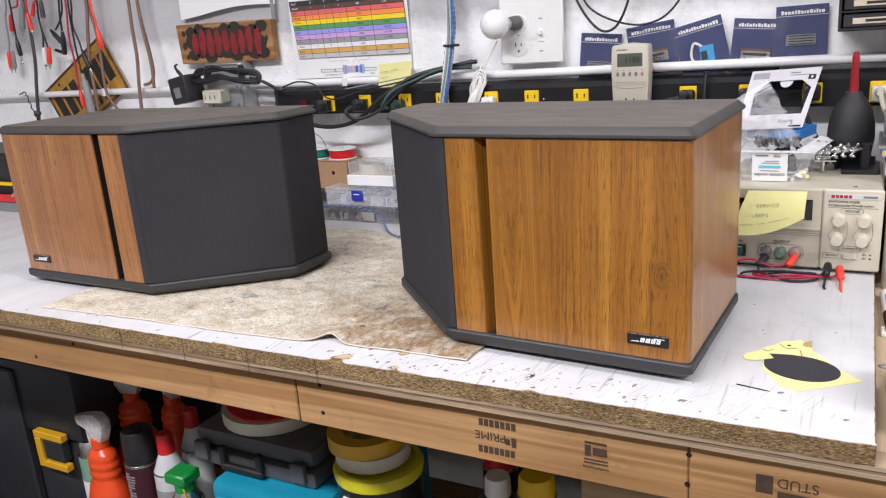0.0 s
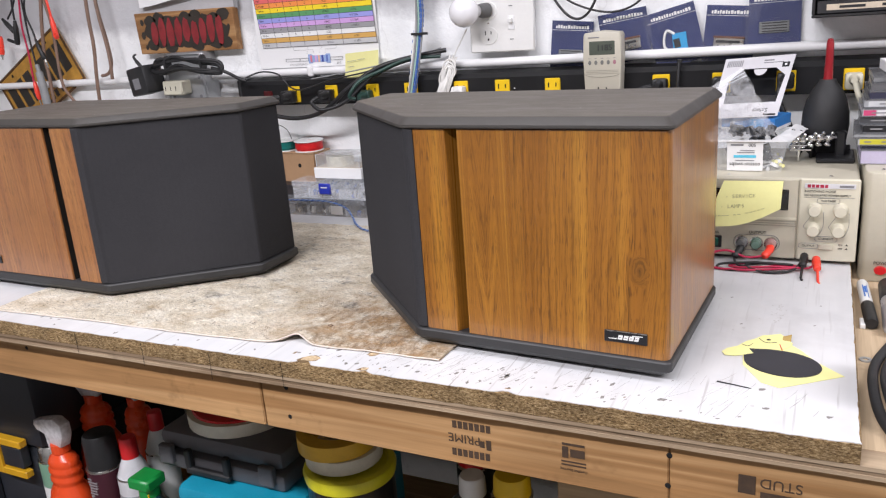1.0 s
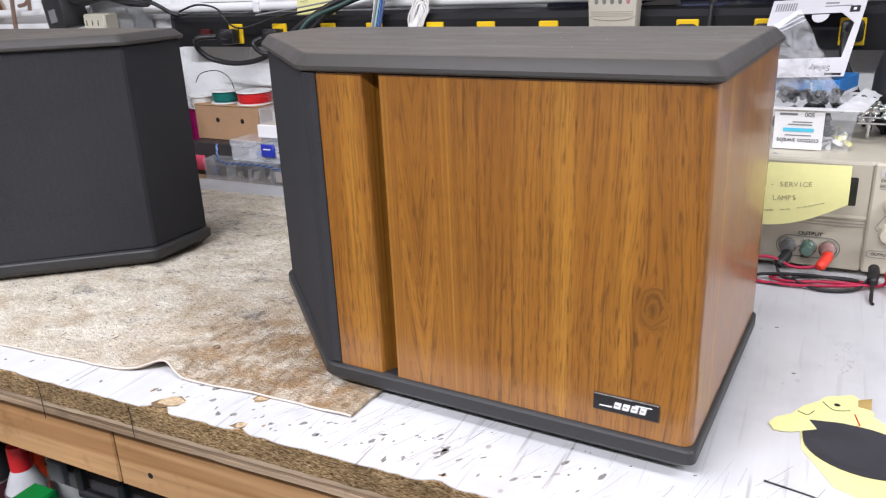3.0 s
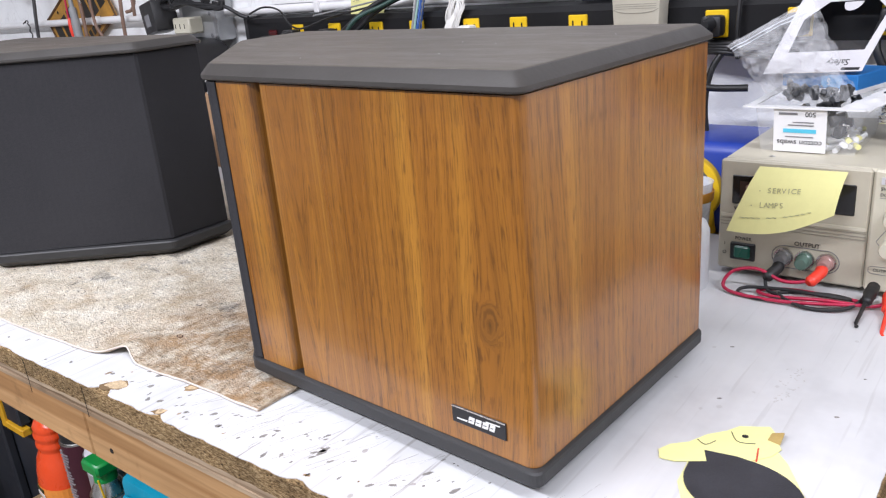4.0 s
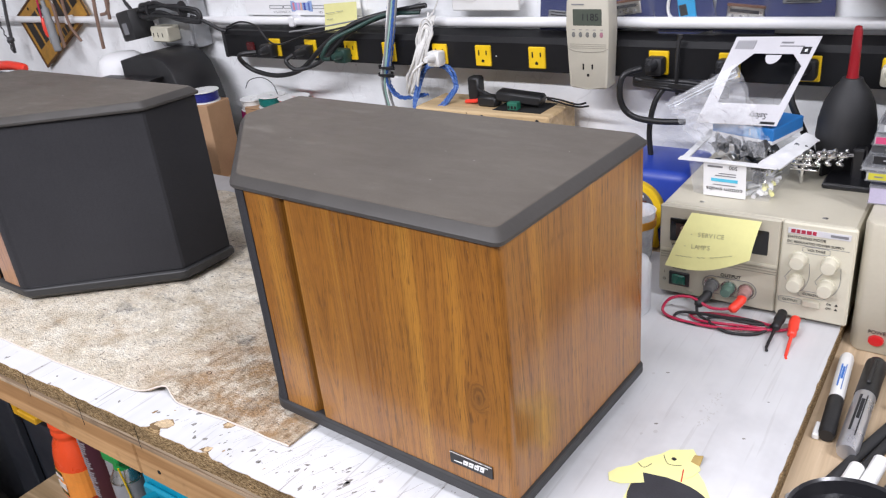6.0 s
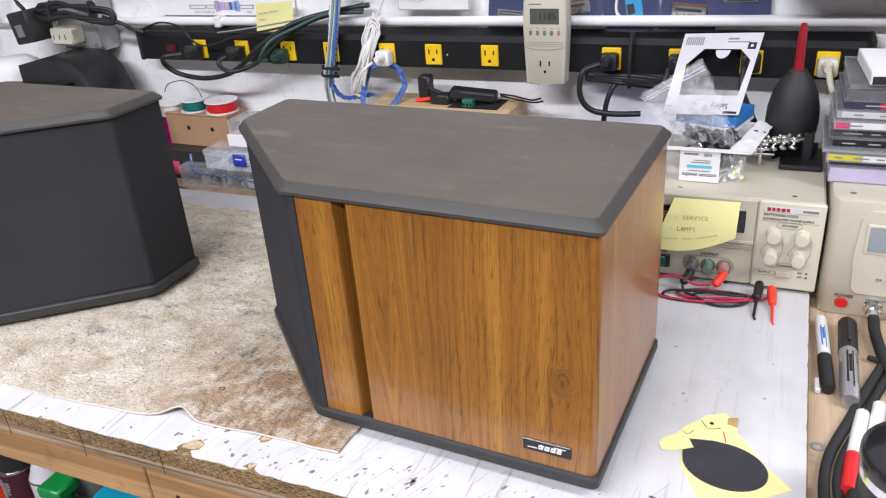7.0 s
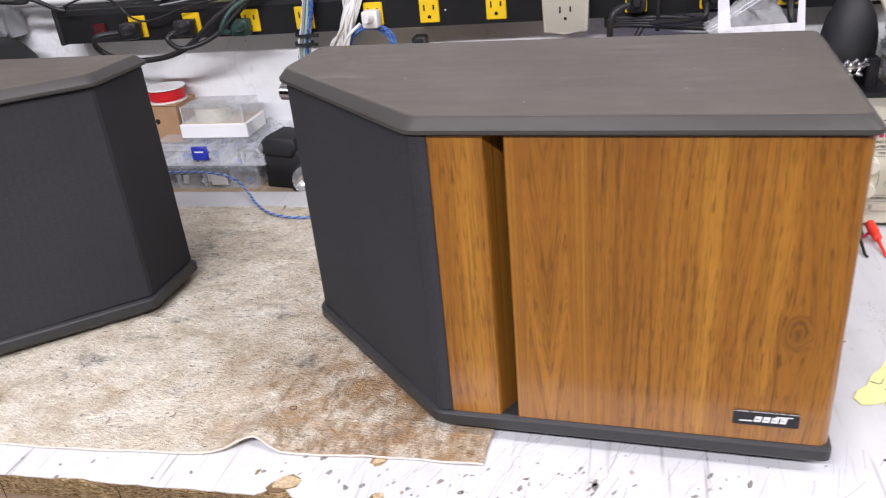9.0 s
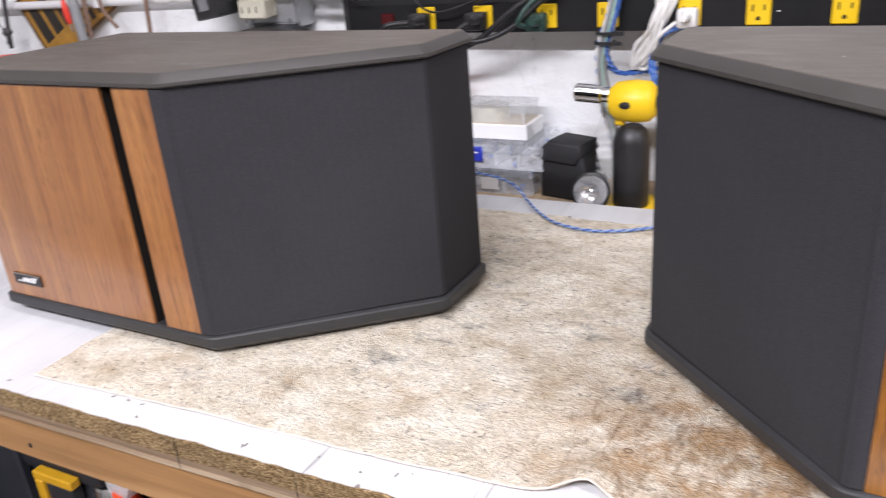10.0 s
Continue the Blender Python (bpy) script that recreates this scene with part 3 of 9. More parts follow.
def workbench():
    t = thing("workbench", (0, 0, 0), 0, "site-built softwood workbench with a plywood top and open shelf", "workbench")
    part("plywood_top", box(-2.42, 1.1, 0.690, 1.375, BENCH - 0.0118, BENCH), PLY_TOP, t, "bare stained plywood deck")
    for k, (z0, z1, y) in enumerate(((0.0, 0.0036, 0.0012), (0.0036, 0.0076, 0.0025), (0.0076, 0.0115, 0.0010))):
        bm = prism([(-2.42 + 3.02 * i / 160, front_line(-2.42 + 3.02 * i / 160) + y + 0.0012 * max(0, noise.noise((i * 0.9, k * 7.3, 1))) + 0.0008 * noise.noise((i * 0.23, k * 3.1, 5))) for i in range(161)] + [(0.6, 0.690), (-2.42, 0.690)], BENCH - 0.0119 + z0, BENCH - 0.0119 + z1)
        part("plywood_ply", bm, PLY if k != 1 else PLY_DARK, t, "weathered grey plywood edge")
    for k, (a, b) in enumerate(((-2.42, -1.62), (-1.618, -0.534), (-0.532, -0.0803), (-0.0797, 1.1))):
        part("front_rail", box(a, b, 0.671, 0.709, 0.805, BENCH - 0.0121, 0.0015), FIR, t)
    for x in (-2.3, 0.45):
        part("leg", box(x, x + 0.088, 0.7092, 0.747, 0, BENCH - 0.015, 0.002), FIR_Z, t)
        part("leg", box(x, x + 0.088, 1.3, 1.338, 0, BENCH - 0.015, 0.002), FIR_Z, t)
    part("back_rail", box(-2.42, 1.1, 1.338, 1.374, 0.797, BENCH - 0.015, 0.002), FIR, t)
    part("lower_shelf", box(-1.36, 0.45, 0.80, 1.33, SHELF - 0.018, SHELF, 0.002), SHELF_WOOD, t, "pale plywood lower shelf")
    part("shelf_cleat", box(-1.62, 0.45, 0.7475, 0.785, SHELF - 0.10, SHELF - 0.03, 0.002), FIR, t)
    for x, l in ((-0.800, 0.010), (-0.690, 0.014), (-0.587, 0.017), (-0.487, 0.012)):
        y = front_line(x)
        part("saw_kerf", tube([(x, y - 0.0004, BENCH + 0.017), (x + 0.0004, y - 0.0003, BENCH + 0.006), (x - 0.0003, y, BENCH - l)], 0.00028, 5, 3), VOID, t)
    # screw holes and stamps on the rail
    for x, z in ((-0.497, 0.823), (-0.081, 0.825), (-0.497, 0.859), (-0.08, 0.856), (-1.02, 0.82), (-0.928, 0.853)):
        bm = lathe([(0.0001, 0), (0.0028, 0), (0.0022, 0.0006), (0.0001, 0.0006)], 10, m=face_front(x, 0.671, z))
        part("screw_hole", bm, VOID, t)
    up = 180
    letters("stamp_word", "PRIME", 0.0135, INK_BROWN, t, face_front(-0.281, 0.6707, 0.8355, up))
    for x, z in ((-0.273, 0.8545), (-0.275, 0.8230)):
        for k in range(7):
            bars("stamp_bar", [(-0.021 + 0.0061 * k, -0.0164 + 0.0061 * k, 0.0, 0.0080)], INK_BROWN, t, face_front(x, 0.6707, z, up))
    bars("stamp_bar", [(-0.006, -0.001, 0, 0.011), (0.001, 0.006, 0.002, 0.009)], INK_BROWN, t, face_front(-0.258, 0.6707, 0.838, up))
    bars("stamp_mark", [(-0.011, 0.011, 0.0, 0.0025), (-0.011, 0.003, 0.006, 0.0145), (0.005, 0.011, 0.004, 0.016), (-0.012, 0.012, 0.019, 0.0205), (-0.012, 0.012, 0.0225, 0.024)], INK_BROWN, t, face_front(-0.168, 0.6707, 0.851, up))
    letters("stamp_word", "Certified Sourcing", 0.0036, INK_BROWN, t, face_front(-0.168, 0.6707, 0.8225, up))
    letters("stamp_word", "STUD", 0.0135, INK_BROWN, t, face_front(0.012, 0.6707, 0.845, up))
    bars("stamp_bar", [(-0.016, 0.016, 0, 0.006), (0.02, 0.034, -0.014, 0.004)], INK_BROWN, t, face_front(0.012, 0.6707, 0.836, up))


def worktop():
    t = thing("worktop", (0, 0, 0), 0, "white laminated chipboard worktop with ragged worn edges lying on the bench", "worktop")
    x0, x1, y1 = -2.37, 0.068, 1.214
    rnd = random.Random(4)
    n = 420
    edge = []
    for k in range(n + 1):
        x = x0 + (x1 - x0) * k / n
        w = 0.0016 * noise.noise((x * 90, 0.3, 0)) + 0.0022 * max(0, noise.noise((x * 28, 7, 0)))
        w += 0.012 * max(0, 1 - abs(x + 0.462) / 0.013) + 0.006 * max(0, 1 - abs(x + 0.385) / 0.008) + 0.004 * max(0, 1 - abs(x + 0.23) / 0.01)
        edge.append((x, front_line(x) + 0.001 + max(-0.0006, w)))
    core = [(x, front_line(x) + 0.0012 * noise.noise((x * 70, 5, 0)) + 0.0005) for x, _ in edge]
    part("chipboard_core", prism(core + [(x1, y1), (x0, y1)], BENCH, TOP - 0.0008), CHIP, t, "crumbling brown chipboard core")
    side = []
    for k in range(1, 120):
        y = edge[-1][1] + (y1 - edge[-1][1]) * k / 120
        side.append((x1 - 0.0012 - 0.0016 * max(0, noise.noise((2, y * 80, 0))), y))
    part("laminate_sheet", prism(edge + side + [(x1 - 0.001, y1), (x0, y1)], TOP - 0.0008, TOP), WHITE_TOP, t, "white melamine surface, scored and flecked")
    # chips that bare the core, and burnt flecks
    def fleck(cx, cy, a, b, turn, mat_, name, lift=0.00015):
        pts = []
        for k in range(12):
            an = 2 * math.pi * k / 12
            q = 1 + 0.28 * rnd.uniform(-1, 1)
            u, w = a * q * math.cos(an), b * q * math.sin(an)
            pts.append((cx + u * math.cos(turn) - w * math.sin(turn), cy + u * math.sin(turn) + w * math.cos(turn)))
        part(name, prism(pts, TOP, TOP + lift), mat_, t)
    bare = lumber("bared_core", (0.22, 0.145, 0.075), (0.42, 0.30, 0.175), "x", 0.9, 0.0)
    burn = plain("burnt_fleck", (0.21, 0.20, 0.185), 0.85, 0, 0.5, 260, 0.2)
    pale = plain("pale_core", (0.50, 0.38, 0.235), 0.9, 0, 0.5, 300, 0.4)
    for cx, cy, a, b in ((-0.458, 0.671, 0.0125, 0.0085), (-0.397, 0.701, 0.0075, 0.0048), (-0.388, 0.665, 0.006, 0.004)):
        fleck(cx, cy, a, b, 0.5, bare, "chip_mark")
        fleck(cx + 0.0008, cy + 0.0004, a * 0.78, b * 0.72, 0.6, pale, "chip_heart", 0.0003)
    for k in range(120):
        cx = rnd.triangular(-0.52, 0.03, -0.33)
        cy = 0.669 + abs(rnd.gauss(0, 0.028))
        if cy < 0.735:
            q = rnd.choice((0.0005, 0.0007, 0.0009, 0.0013, 0.0019))
            fleck(cx, cy, q * rnd.uniform(1.2, 2.4), q * rnd.uniform(0.7, 1.0), rnd.gauss(1.05, 0.4), burn if rnd.random() < 0.88 else bare, "burn_mark")
    for k in range(26):
        fleck(rnd.uniform(-1.6, -0.5), 0.659 + rnd.random() * 0.02, 0.0018 * rnd.uniform(0.6, 1.4), 0.0011, rnd.uniform(0, 3), burn, "burn_mark")
    for cx, cy, s in ((-0.042, 0.886, 0.002), (0.03, 0.90, 0.0015), (-0.01, 0.735, 0.0035), (0.045, 0.70, 0.003), (-0.005, 0.70, 0.003), (-0.09, 0.69, 0.004), (-0.06, 0.965, 0.0015), (0.035, 0.96, 0.001)):
        fleck(cx, cy, s, s * 0.6, 0.5, burn, "burn_mark")
    for k in range(34):
        cx, cy = SCUFF[0] + rnd.gauss(0, 0.0035), SCUFF[1] + rnd.uniform(-0.028, 0.028)
        fleck(cx, cy, rnd.uniform(0.0006, 0.0016), 0.0005, rnd.uniform(0, 3), SMEAR, "old_print")
    for k in range(170):
        cx, cy, ln, an = rnd.triangular(-0.5, 0.06, -0.3), rnd.uniform(0.665, 0.75), rnd.uniform(0.008, 0.045), rnd.gauss(1.15, 0.16)
        dx, dy = ln * math.cos(an) / 2, ln * math.sin(an) / 2
        if 0.664 < cy - dy and not (-0.36 < cx < -0.085 and cy + dy > 0.75):
            bm = tube([(cx - dx, cy - dy, TOP), (cx + dx * 0.1, cy, TOP), (cx + dx, cy + dy, TOP)], rnd.choice((0.00008, 0.00012, 0.00016, 0.0002)), 4, 3)
            part("knife_score", bm, SCORE, t)


SCUFF = (-0.0065, 0.926)
SCORE = plain("score_grey", (0.30, 0.29, 0.285), 0.7, 0, 0.3, 120, 0)
SMEAR = plain("faded_print", (0.50, 0.49, 0.48), 0.6, 0, 0.2, 200, 0.05)
workbench()
worktop()


# ---- felt cloth ----
def felt_cloth():
    def at(u, v):
        x = -0.985 + 0.668 * u
        front = 0.675 + 0.027 * u + 0.005 * math.sin(9 * u) * u
        back = 1.150 + 0.008 * math.sin(4.2 * u) + 0.008 * noise.noise((u * 22, 1, 4))
        front += 0.002 * noise.noise((u * 16, 2, 2))
        hump = math.exp(-((x + 0.497) / 0.017) ** 2)
        front += 0.011 * hump
        y = front + (back - front) * v
        x += 0.012 * (v - 0.2) * (1 if u > 0.5 else -1) * (0.3 if u < 0.5 else 1) + 0.003 * noise.noise((2, v * 20, 1))
        z = TOP + 0.0026 + 0.0011 * noise.noise((x * 55, y * 55, 0)) + 0.0006 * noise.noise((x * 170, y * 170, 3))
        z += 0.008 * hump * math.exp(-((v / 0.07) ** 2))
        return (x, y, z)
    t = thing("felt_cloth", (0, 0, 0), 0, "stained oatmeal felt mat spread on the white worktop", "cloth")
    part("mat", sheet(at, 210, 150, 0.0022), FELT, t, smooth=70)
    part("hem", tube([Vector(at(k / 60, 0.0)) + Vector((0, -0.0004, -0.0008)) for k in range(61)], 0.0009, 6, 2), plain("hem_white", (0.62, 0.55, 0.48), 0.9, 0, 0.15, 200, 0.4), t, "pale cut edge", 60)
    part("lost_washer", tube([(-0.4835 + 0.003 * math.cos(a), 0.750 + 0.0022 * math.sin(a), TOP + 0.0036) for a in (0, 1.05, 2.1, 3.14, 4.2, 5.25)], 0.0005, 5, 4, True), plain("rusty_ring", (0.09, 0.045, 0.025), 0.6, 0.4, 0.3, 80, 0.1), t)
    rnd = random.Random(8)
    for k in range(40):
        x, y = rnd.uniform(-0.93, -0.36), rnd.uniform(0.72, 1.12)
        a = rnd.uniform(0, 3.1)
        l = rnd.uniform(0.0015, 0.0045)
        part("loose_thread", tube([(x, y, TOP + 0.004), (x + l * math.cos(a), y + l * math.sin(a), TOP + 0.0042), (x + 1.7 * l * math.cos(a + 0.4), y + 1.7 * l * math.sin(a + 0.4), TOP + 0.004)], 0.0003, 4, 3), INK, t)


felt_cloth()


# ---- loudspeakers ----
def loudspeaker(at, turn, s, label, gap=(0.2065, 0.2208), strip=0.2562, wide=0.421, cut=0.137, deep=0.2200, wood=WOOD):
    """s = -1: baffle edge runs to -x from the outer corner; 1: to +x. gap: the port slot; strip: the end of the narrow strip;
    wide, deep: the plan; cut: where the slanted baffle meets the short side."""
    t = thing("loudspeaker", at, turn, label, "loudspeaker", "pair of loudspeakers")
    def plan(points):
        p = [(s * x, y) for x, y in points]
        return p if s > 0 else p[::-1]
    z0, z1 = 0.0204, 0.2345
    arc = [(0.007 - 0.007 * math.cos(a), 0.007 - 0.007 * math.sin(a)) for a in (0, 0.4, 0.8, 1.2, 1.57)]
    part("wood_cabinet", prism(plan(arc + [(gap[0], 0), (gap[0] + 0.0005, 0.0005), (gap[0] + 0.0005, 0.035), (gap[0] + 0.0005, deep - 0.002), (0, deep - 0.002)]), z0, z1), wood, t, "walnut veneered side and front panel", 35)
    part("wood_strip", prism(plan([(gap[1], 0.0004), (strip, 0), (strip, 0.012), (strip - 0.016, 0.030), (strip - 0.020, 0.060), (gap[0] + 0.0014, 0.060), (gap[0] + 0.0014, 0.025)]), z0, z1), wood, t, "narrow walnut veneered strip beside the port slot")
    part("slot_cheek", prism(plan([(gap[0] + 0.0007, 0.003), (gap[0] + 0.0011, 0.0025), (gap[0] + 0.0011, 0.060), (gap[0] + 0.0007, 0.060)]), z0, z1), VOID, t, "black painted cheek of the port slot")
    part("port_lining", prism(plan([(gap[0] + 0.0007, 0.0605), (strip - 0.020, 0.0605), (strip - 0.0158, 0.031), (strip, 0.0375), (wide - 0.020, cut + 0.021), (wide - 0.020, deep - 0.0035), (gap[0] + 0.0007, deep - 0.0035)]), z0, 0.2362), VOID, t, "dark port slot")
    grille = [(strip + 0.0004, -0.0008), (strip + 0.0078, -0.0012), (strip + 0.0123, 0.0002), (strip + 0.0153, 0.0040), (wide - 0.0035, cut - 0.0005), (wide - 0.0022, cut + 0.003), (wide - 0.0022, deep - 0.002), (wide - 0.018, deep - 0.002), (wide - 0.018, cut + 0.021), (strip + 0.0004, 0.036)]
    part("grille", prism(plan(grille), z0 + 0.0005, z1 + 0.0006, bevel=0.0012), GRILLE, t, "black cloth grille")
    def rim(o, out_=0.0):
        c = [(-o - out_, -o), (strip + 0.0118 + 0.45 * o, -o), (wide + o, cut - 0.4 * o), (wide + o, deep + o), (-o - out_, deep + o)]
        out = []
        for k, (x, y) in enumerate(c):
            a, b = Vector(c[k - 1]), Vector(c[(k + 1) % 5])
            q = Vector((x, y))
            r = 0.007
            out += [tuple(q + (a - q).normalized() * r * (1 - f) ** 2 + (b - q).normalized() * r * f * f) for f in (0.0, 0.2, 0.4, 0.6, 0.8, 1.0)]
        return out
    def stack(levels, out_=0.0):
        bm = bmesh.new()
        rings = [[bm.verts.new((s * x, y, z)) for x, y in rim(o, out_)] for o, z in levels]
        n = len(rings[0])
        for a, b in zip(rings, rings[1:]):
            for k in range(n):
                bm.faces.new((a[k], a[(k + 1) % n], b[(k + 1) % n], b[k]))
        bm.faces.new(rings[0][::-1])
        bm.faces.new(rings[-1])
        return bm
    part("top_panel", stack([(0.0005, 0.2352), (0.0028, 0.2360), (0.0034, 0.2370), (0.0033, 0.2392), (-0.0026, 0.2458), (-0.0034, 0.2462)]), CAP_RIM, t, "grey bevelled rim of the top", 32)
    part("top_sheet", stack([(-0.0035, 0.2461), (-0.0036, 0.2464), (-0.0050, 0.2467)]), CAP, t, "brown-grey vinyl top surface")
    part("base_panel", stack([(-0.010, 0.0030), (-0.0045, 0.0034), (0.0016, 0.0088), (0.0026, 0.0100), (0.0026, 0.0178), (0.0018, 0.0192), (-0.0012, 0.0204)]), CAP_EDGE, t, "grey moulded plastic base with bevelled rim")
    for x, y in ((0.03, 0.03), (0.24, 0.03), (0.03, 0.19), (0.39, 0.19)):
        part("foot", lathe([(0.0001, 0), (0.008, 0), (0.008, 0.0032), (0.0001, 0.0032)], 14, m=Matrix.Translation((s * x, y, 0))), RUBBER, t)
    # maker's badge, drawn as plain shapes
    bx = 0.0405
    badge = part("badge", box(s * bx - 0.0205, s * bx + 0.0205, -0.0014, 0.0, 0.0335, 0.0452, 0.0004), BLACK_METAL, t, "small black badge with silver edge")
    part("badge_rim", box(s * bx - 0.0202, s * bx + 0.0202, -0.0017, -0.0013, 0.0444, 0.0450), SILVER, badge)
    bm, slit = bmesh.new(), bmesh.new()
    for k, (a, w) in enumerate(((-0.0075, 0.0042), (-0.0022, 0.0042), (0.0031, 0.0042), (0.0084, 0.0038))):
        prism([(a, -0.0024), (a + w, -0.0024), (a + w + 0.0011, 0.0020), (a + 0.0011, 0.0020)], 0, 0.0003, bm)
    for k, (a, w) in enumerate(((-0.0075, 0.0042), (-0.0022, 0.0042), (0.0031, 0.0042), (0.0084, 0.0038))):
        prism([(a + 0.0013, -0.0004), (a + w - 0.0008, -0.0004), (a + w - 0.0007, 0.0000), (a + 0.0014, 0.0000)], 0.0003, 0.0005, slit)
    prism([(-0.0165, -0.0024), (-0.0085, -0.0024), (-0.0082, -0.0014), (-0.0162, -0.0018)], 0, 0.0003, bm)
    prism([(0.0062, 0.0021), (0.0165, 0.0026), (0.0166, 0.0032), (0.0062, 0.0030)], 0, 0.0003, bm)
    bm.transform(face_front(s * bx, -0.0014, 0.0392))
    part("badge_mark", bm, WHITE_PL, badge, "plain silver-white emblem")
    slit.transform(face_front(s * bx, -0.0014, 0.0392))
    part("badge_slits", slit, BLACK_METAL, badge)
    rnd = random.Random(3 if s < 0 else 5)
    for k in range(6):
        x, y = rnd.uniform(0.03, 0.3), rnd.uniform(0.02, 0.18)
        part("dust_fleck", lathe([(0.0001, 0), (0.0004, 0), (0.0002, 0.0002), (0.0001, 0.0002)], 6, m=Matrix.Translation((s * x, y, 0.2467))), PAPER, t)
    return t


loudspeaker((-0.0900, 0.7224, TOP + 0.0022), -3.1, -1, "walnut veneer bookshelf loudspeaker with black grille, standing half on felt")
loudspeaker((-1.1262, 0.7588, TOP + 0.0026), -1.2, 1, "mirror-image walnut veneer bookshelf loudspeaker with black grille standing on felt", (0.2105, 0.2262), 0.2680, 0.4385, 0.1355, 0.2165, WOOD_ROSY_LIGHT)


# ---- on the wall ----
def conduit():
    t = thing("conduit", (0, 0, 0), 0, "white-painted conduit pipe clipped along the masonry wall", "pipe")
    part("pipe", tube([(-2.9, 1.372, 1.140), (-2.0, 1.372, 1.1455), (-0.6, 1.372, 1.1535), (0.9, 1.372, 1.164)], 0.0078, 12, 6), WHITE, t, smooth=60)
    for x in (-1.62, -0.9, 0.25):
        z = 1.1455 + (x + 2.0) * 0.0058
        part("pipe_clip", box(x - 0.006, x + 0.006, 1.361, 1.389, z - 0.0095, z + 0.0095, 0.002), WHITE, t)


def outlet_face(parent, x, z, y, mat_, w=0.027, h=0.031):
    """A three-slot socket face with its openings."""
    f = part("socket", box(x - w / 2, x + w / 2, y - 0.003, y + 0.002, z - h / 2, z + h / 2, 0.0012), mat_, parent)
    part("slot", box(x - 0.0075, x - 0.0055, y - 0.0034, y - 0.0028, z + 0.0005, z + 0.0085), VOID, f)
    part("slot", box(x + 0.0055, x + 0.0075, y - 0.0034, y - 0.0028, z + 0.0015, z + 0.0080), VOID, f)
    part("slot", prism([(-0.0023, -0.002), (0.0023, -0.002), (0.0023, 0.001), (0, 0.0028), (-0.0023, 0.001)], 0, 0.0006, m=face_front(x, y - 0.0028, z - 0.0075)), VOID, f)
    return f


def power_strip():
    t = thing("power_strip", (0, 0, 0), 0, "long black metal power strip with yellow sockets along the wall", "power strip")
    x0, x1, y = -1.062, 0.108, 1.340
    prof = [(1.389, 1.0905), (y, 1.0905), (y, 1.1305), (y + 0.006, 1.138), (1.389, 1.1415)]
    m = Matrix(((0, 0, 1, 0), (1, 0, 0, 0), (0, 1, 0, 0), (0, 0, 0, 1)))
    part("channel", prism(prof, x0, x1, m=m), plain("strip_black", (0.0055, 0.0055, 0.0065), 0.5, 0, 0.3, 12, 0.05, 0.35), t)
    for x in (x0, x1):
        part("end_cap", box(x - 0.004, x + 0.004, y - 0.002, 1.389, 1.0885, 1.1425, 0.002), BLACK, t)
    part("mounting_tab", box(x0 - 0.016, x0, 1.384, 1.389, 1.108, 1.122, 0.002), BLACK_METAL, t)
    part("mounting_tab", box(x1, x1 + 0.016, 1.384, 1.389, 1.108, 1.122, 0.002), BLACK_METAL, t)
    part("switch", box(-1.001, -0.979, y - 0.004, y, 1.103, 1.119, 0.002), plain("dark_red_lens", (0.06, 0.003, 0.004), 0.25, 0, 0.1, 30, 0), t, "dark red rocker switch")
    for x in SOCKETS:
        outlet_face(t, x, 1.111, y, YELLOW)
    part("pilot_dot", lathe([(0.0001, 0), (0.0012, 0), (0.0001, 0.0006)], 8, m=face_front(-0.462, y, 1.111)), PAPER, t)


SOCKETS = (-0.926, -0.838, -0.746, -0.664, -0.563, -0.484, -0.393, -0.302, -0.213, -0.122, -0.030, 0.060)


def cord_plug(x, z, cord, label, material=BLACK, r=0.0035, group="plugs in the strip", body=(-0.0118, 0.0118)):
    """A moulded plug in a socket with its cord."""
    t = thing("plug", (x, 1.337, z), 0, label, "plug", group)
    part("plug_body", box(body[0], body[1], -0.020, 0, -0.0150, 0.0085, 0.004, seg=2), material, t, smooth=40)
    part("plug_collar", lathe([(0.0001, 0), (0.0078, 0), (0.0058, 0.012), (0.0043, 0.020), (0.0001, 0.020)], 12, m=Matrix.Translation((0, -0.018, 0)) @ Matrix.Rotation(radians(90), 4, "X")), material, t, smooth=50)
    part("cord", tube([Vector(p) - Vector((x, 1.337, z)) for p in cord], r, 8, 8), material, t, smooth=60)
    return t


conduit()
power_strip()
cord_plug(-0.926, 1.111, [(-0.935, 1.30, 1.110), (-0.962, 1.285, 1.108), (-0.975, 1.30, 1.09), (-0.955, 1.31, 1.073), (-0.90, 1.31, 1.068), (-0.84, 1.31, 1.082), (-0.78, 1.315, 1.125), (-0.72, 1.33, 1.158), (-0.66, 1.352, 1.172), (-0.60, 1.365, 1.18)], "black moulded plug with looping cord in the strip", r=0.0042, body=(-0.0200, 0.0085))
cord_plug(-0.838, 1.111, [(-0.845, 1.30, 1.108), (-0.852, 1.288, 1.100), (-0.835, 1.295, 1.085), (-0.79, 1.31, 1.098), (-0.735, 1.325, 1.14), (-0.68, 1.345, 1.164), (-0.61, 1.362, 1.174)], "black plug beside a bundle of cords in the strip", r=0.0036, body=(-0.0200, 0.0085))
cord_plug(-0.752, 1.108, [(-0.762, 1.30, 1.104), (-0.768, 1.29, 1.11), (-0.75, 1.30, 1.135), (-0.72, 1.325, 1.150), (-0.67, 1.345, 1.168), (-0.61, 1.36, 1.170)], "dark green plug with cord in the strip", plain("dark_green_cord", (0.02, 0.055, 0.045), 0.45, 0, 0.2, 40, 0.05), 0.0033, body=(-0.0180, 0.0090))
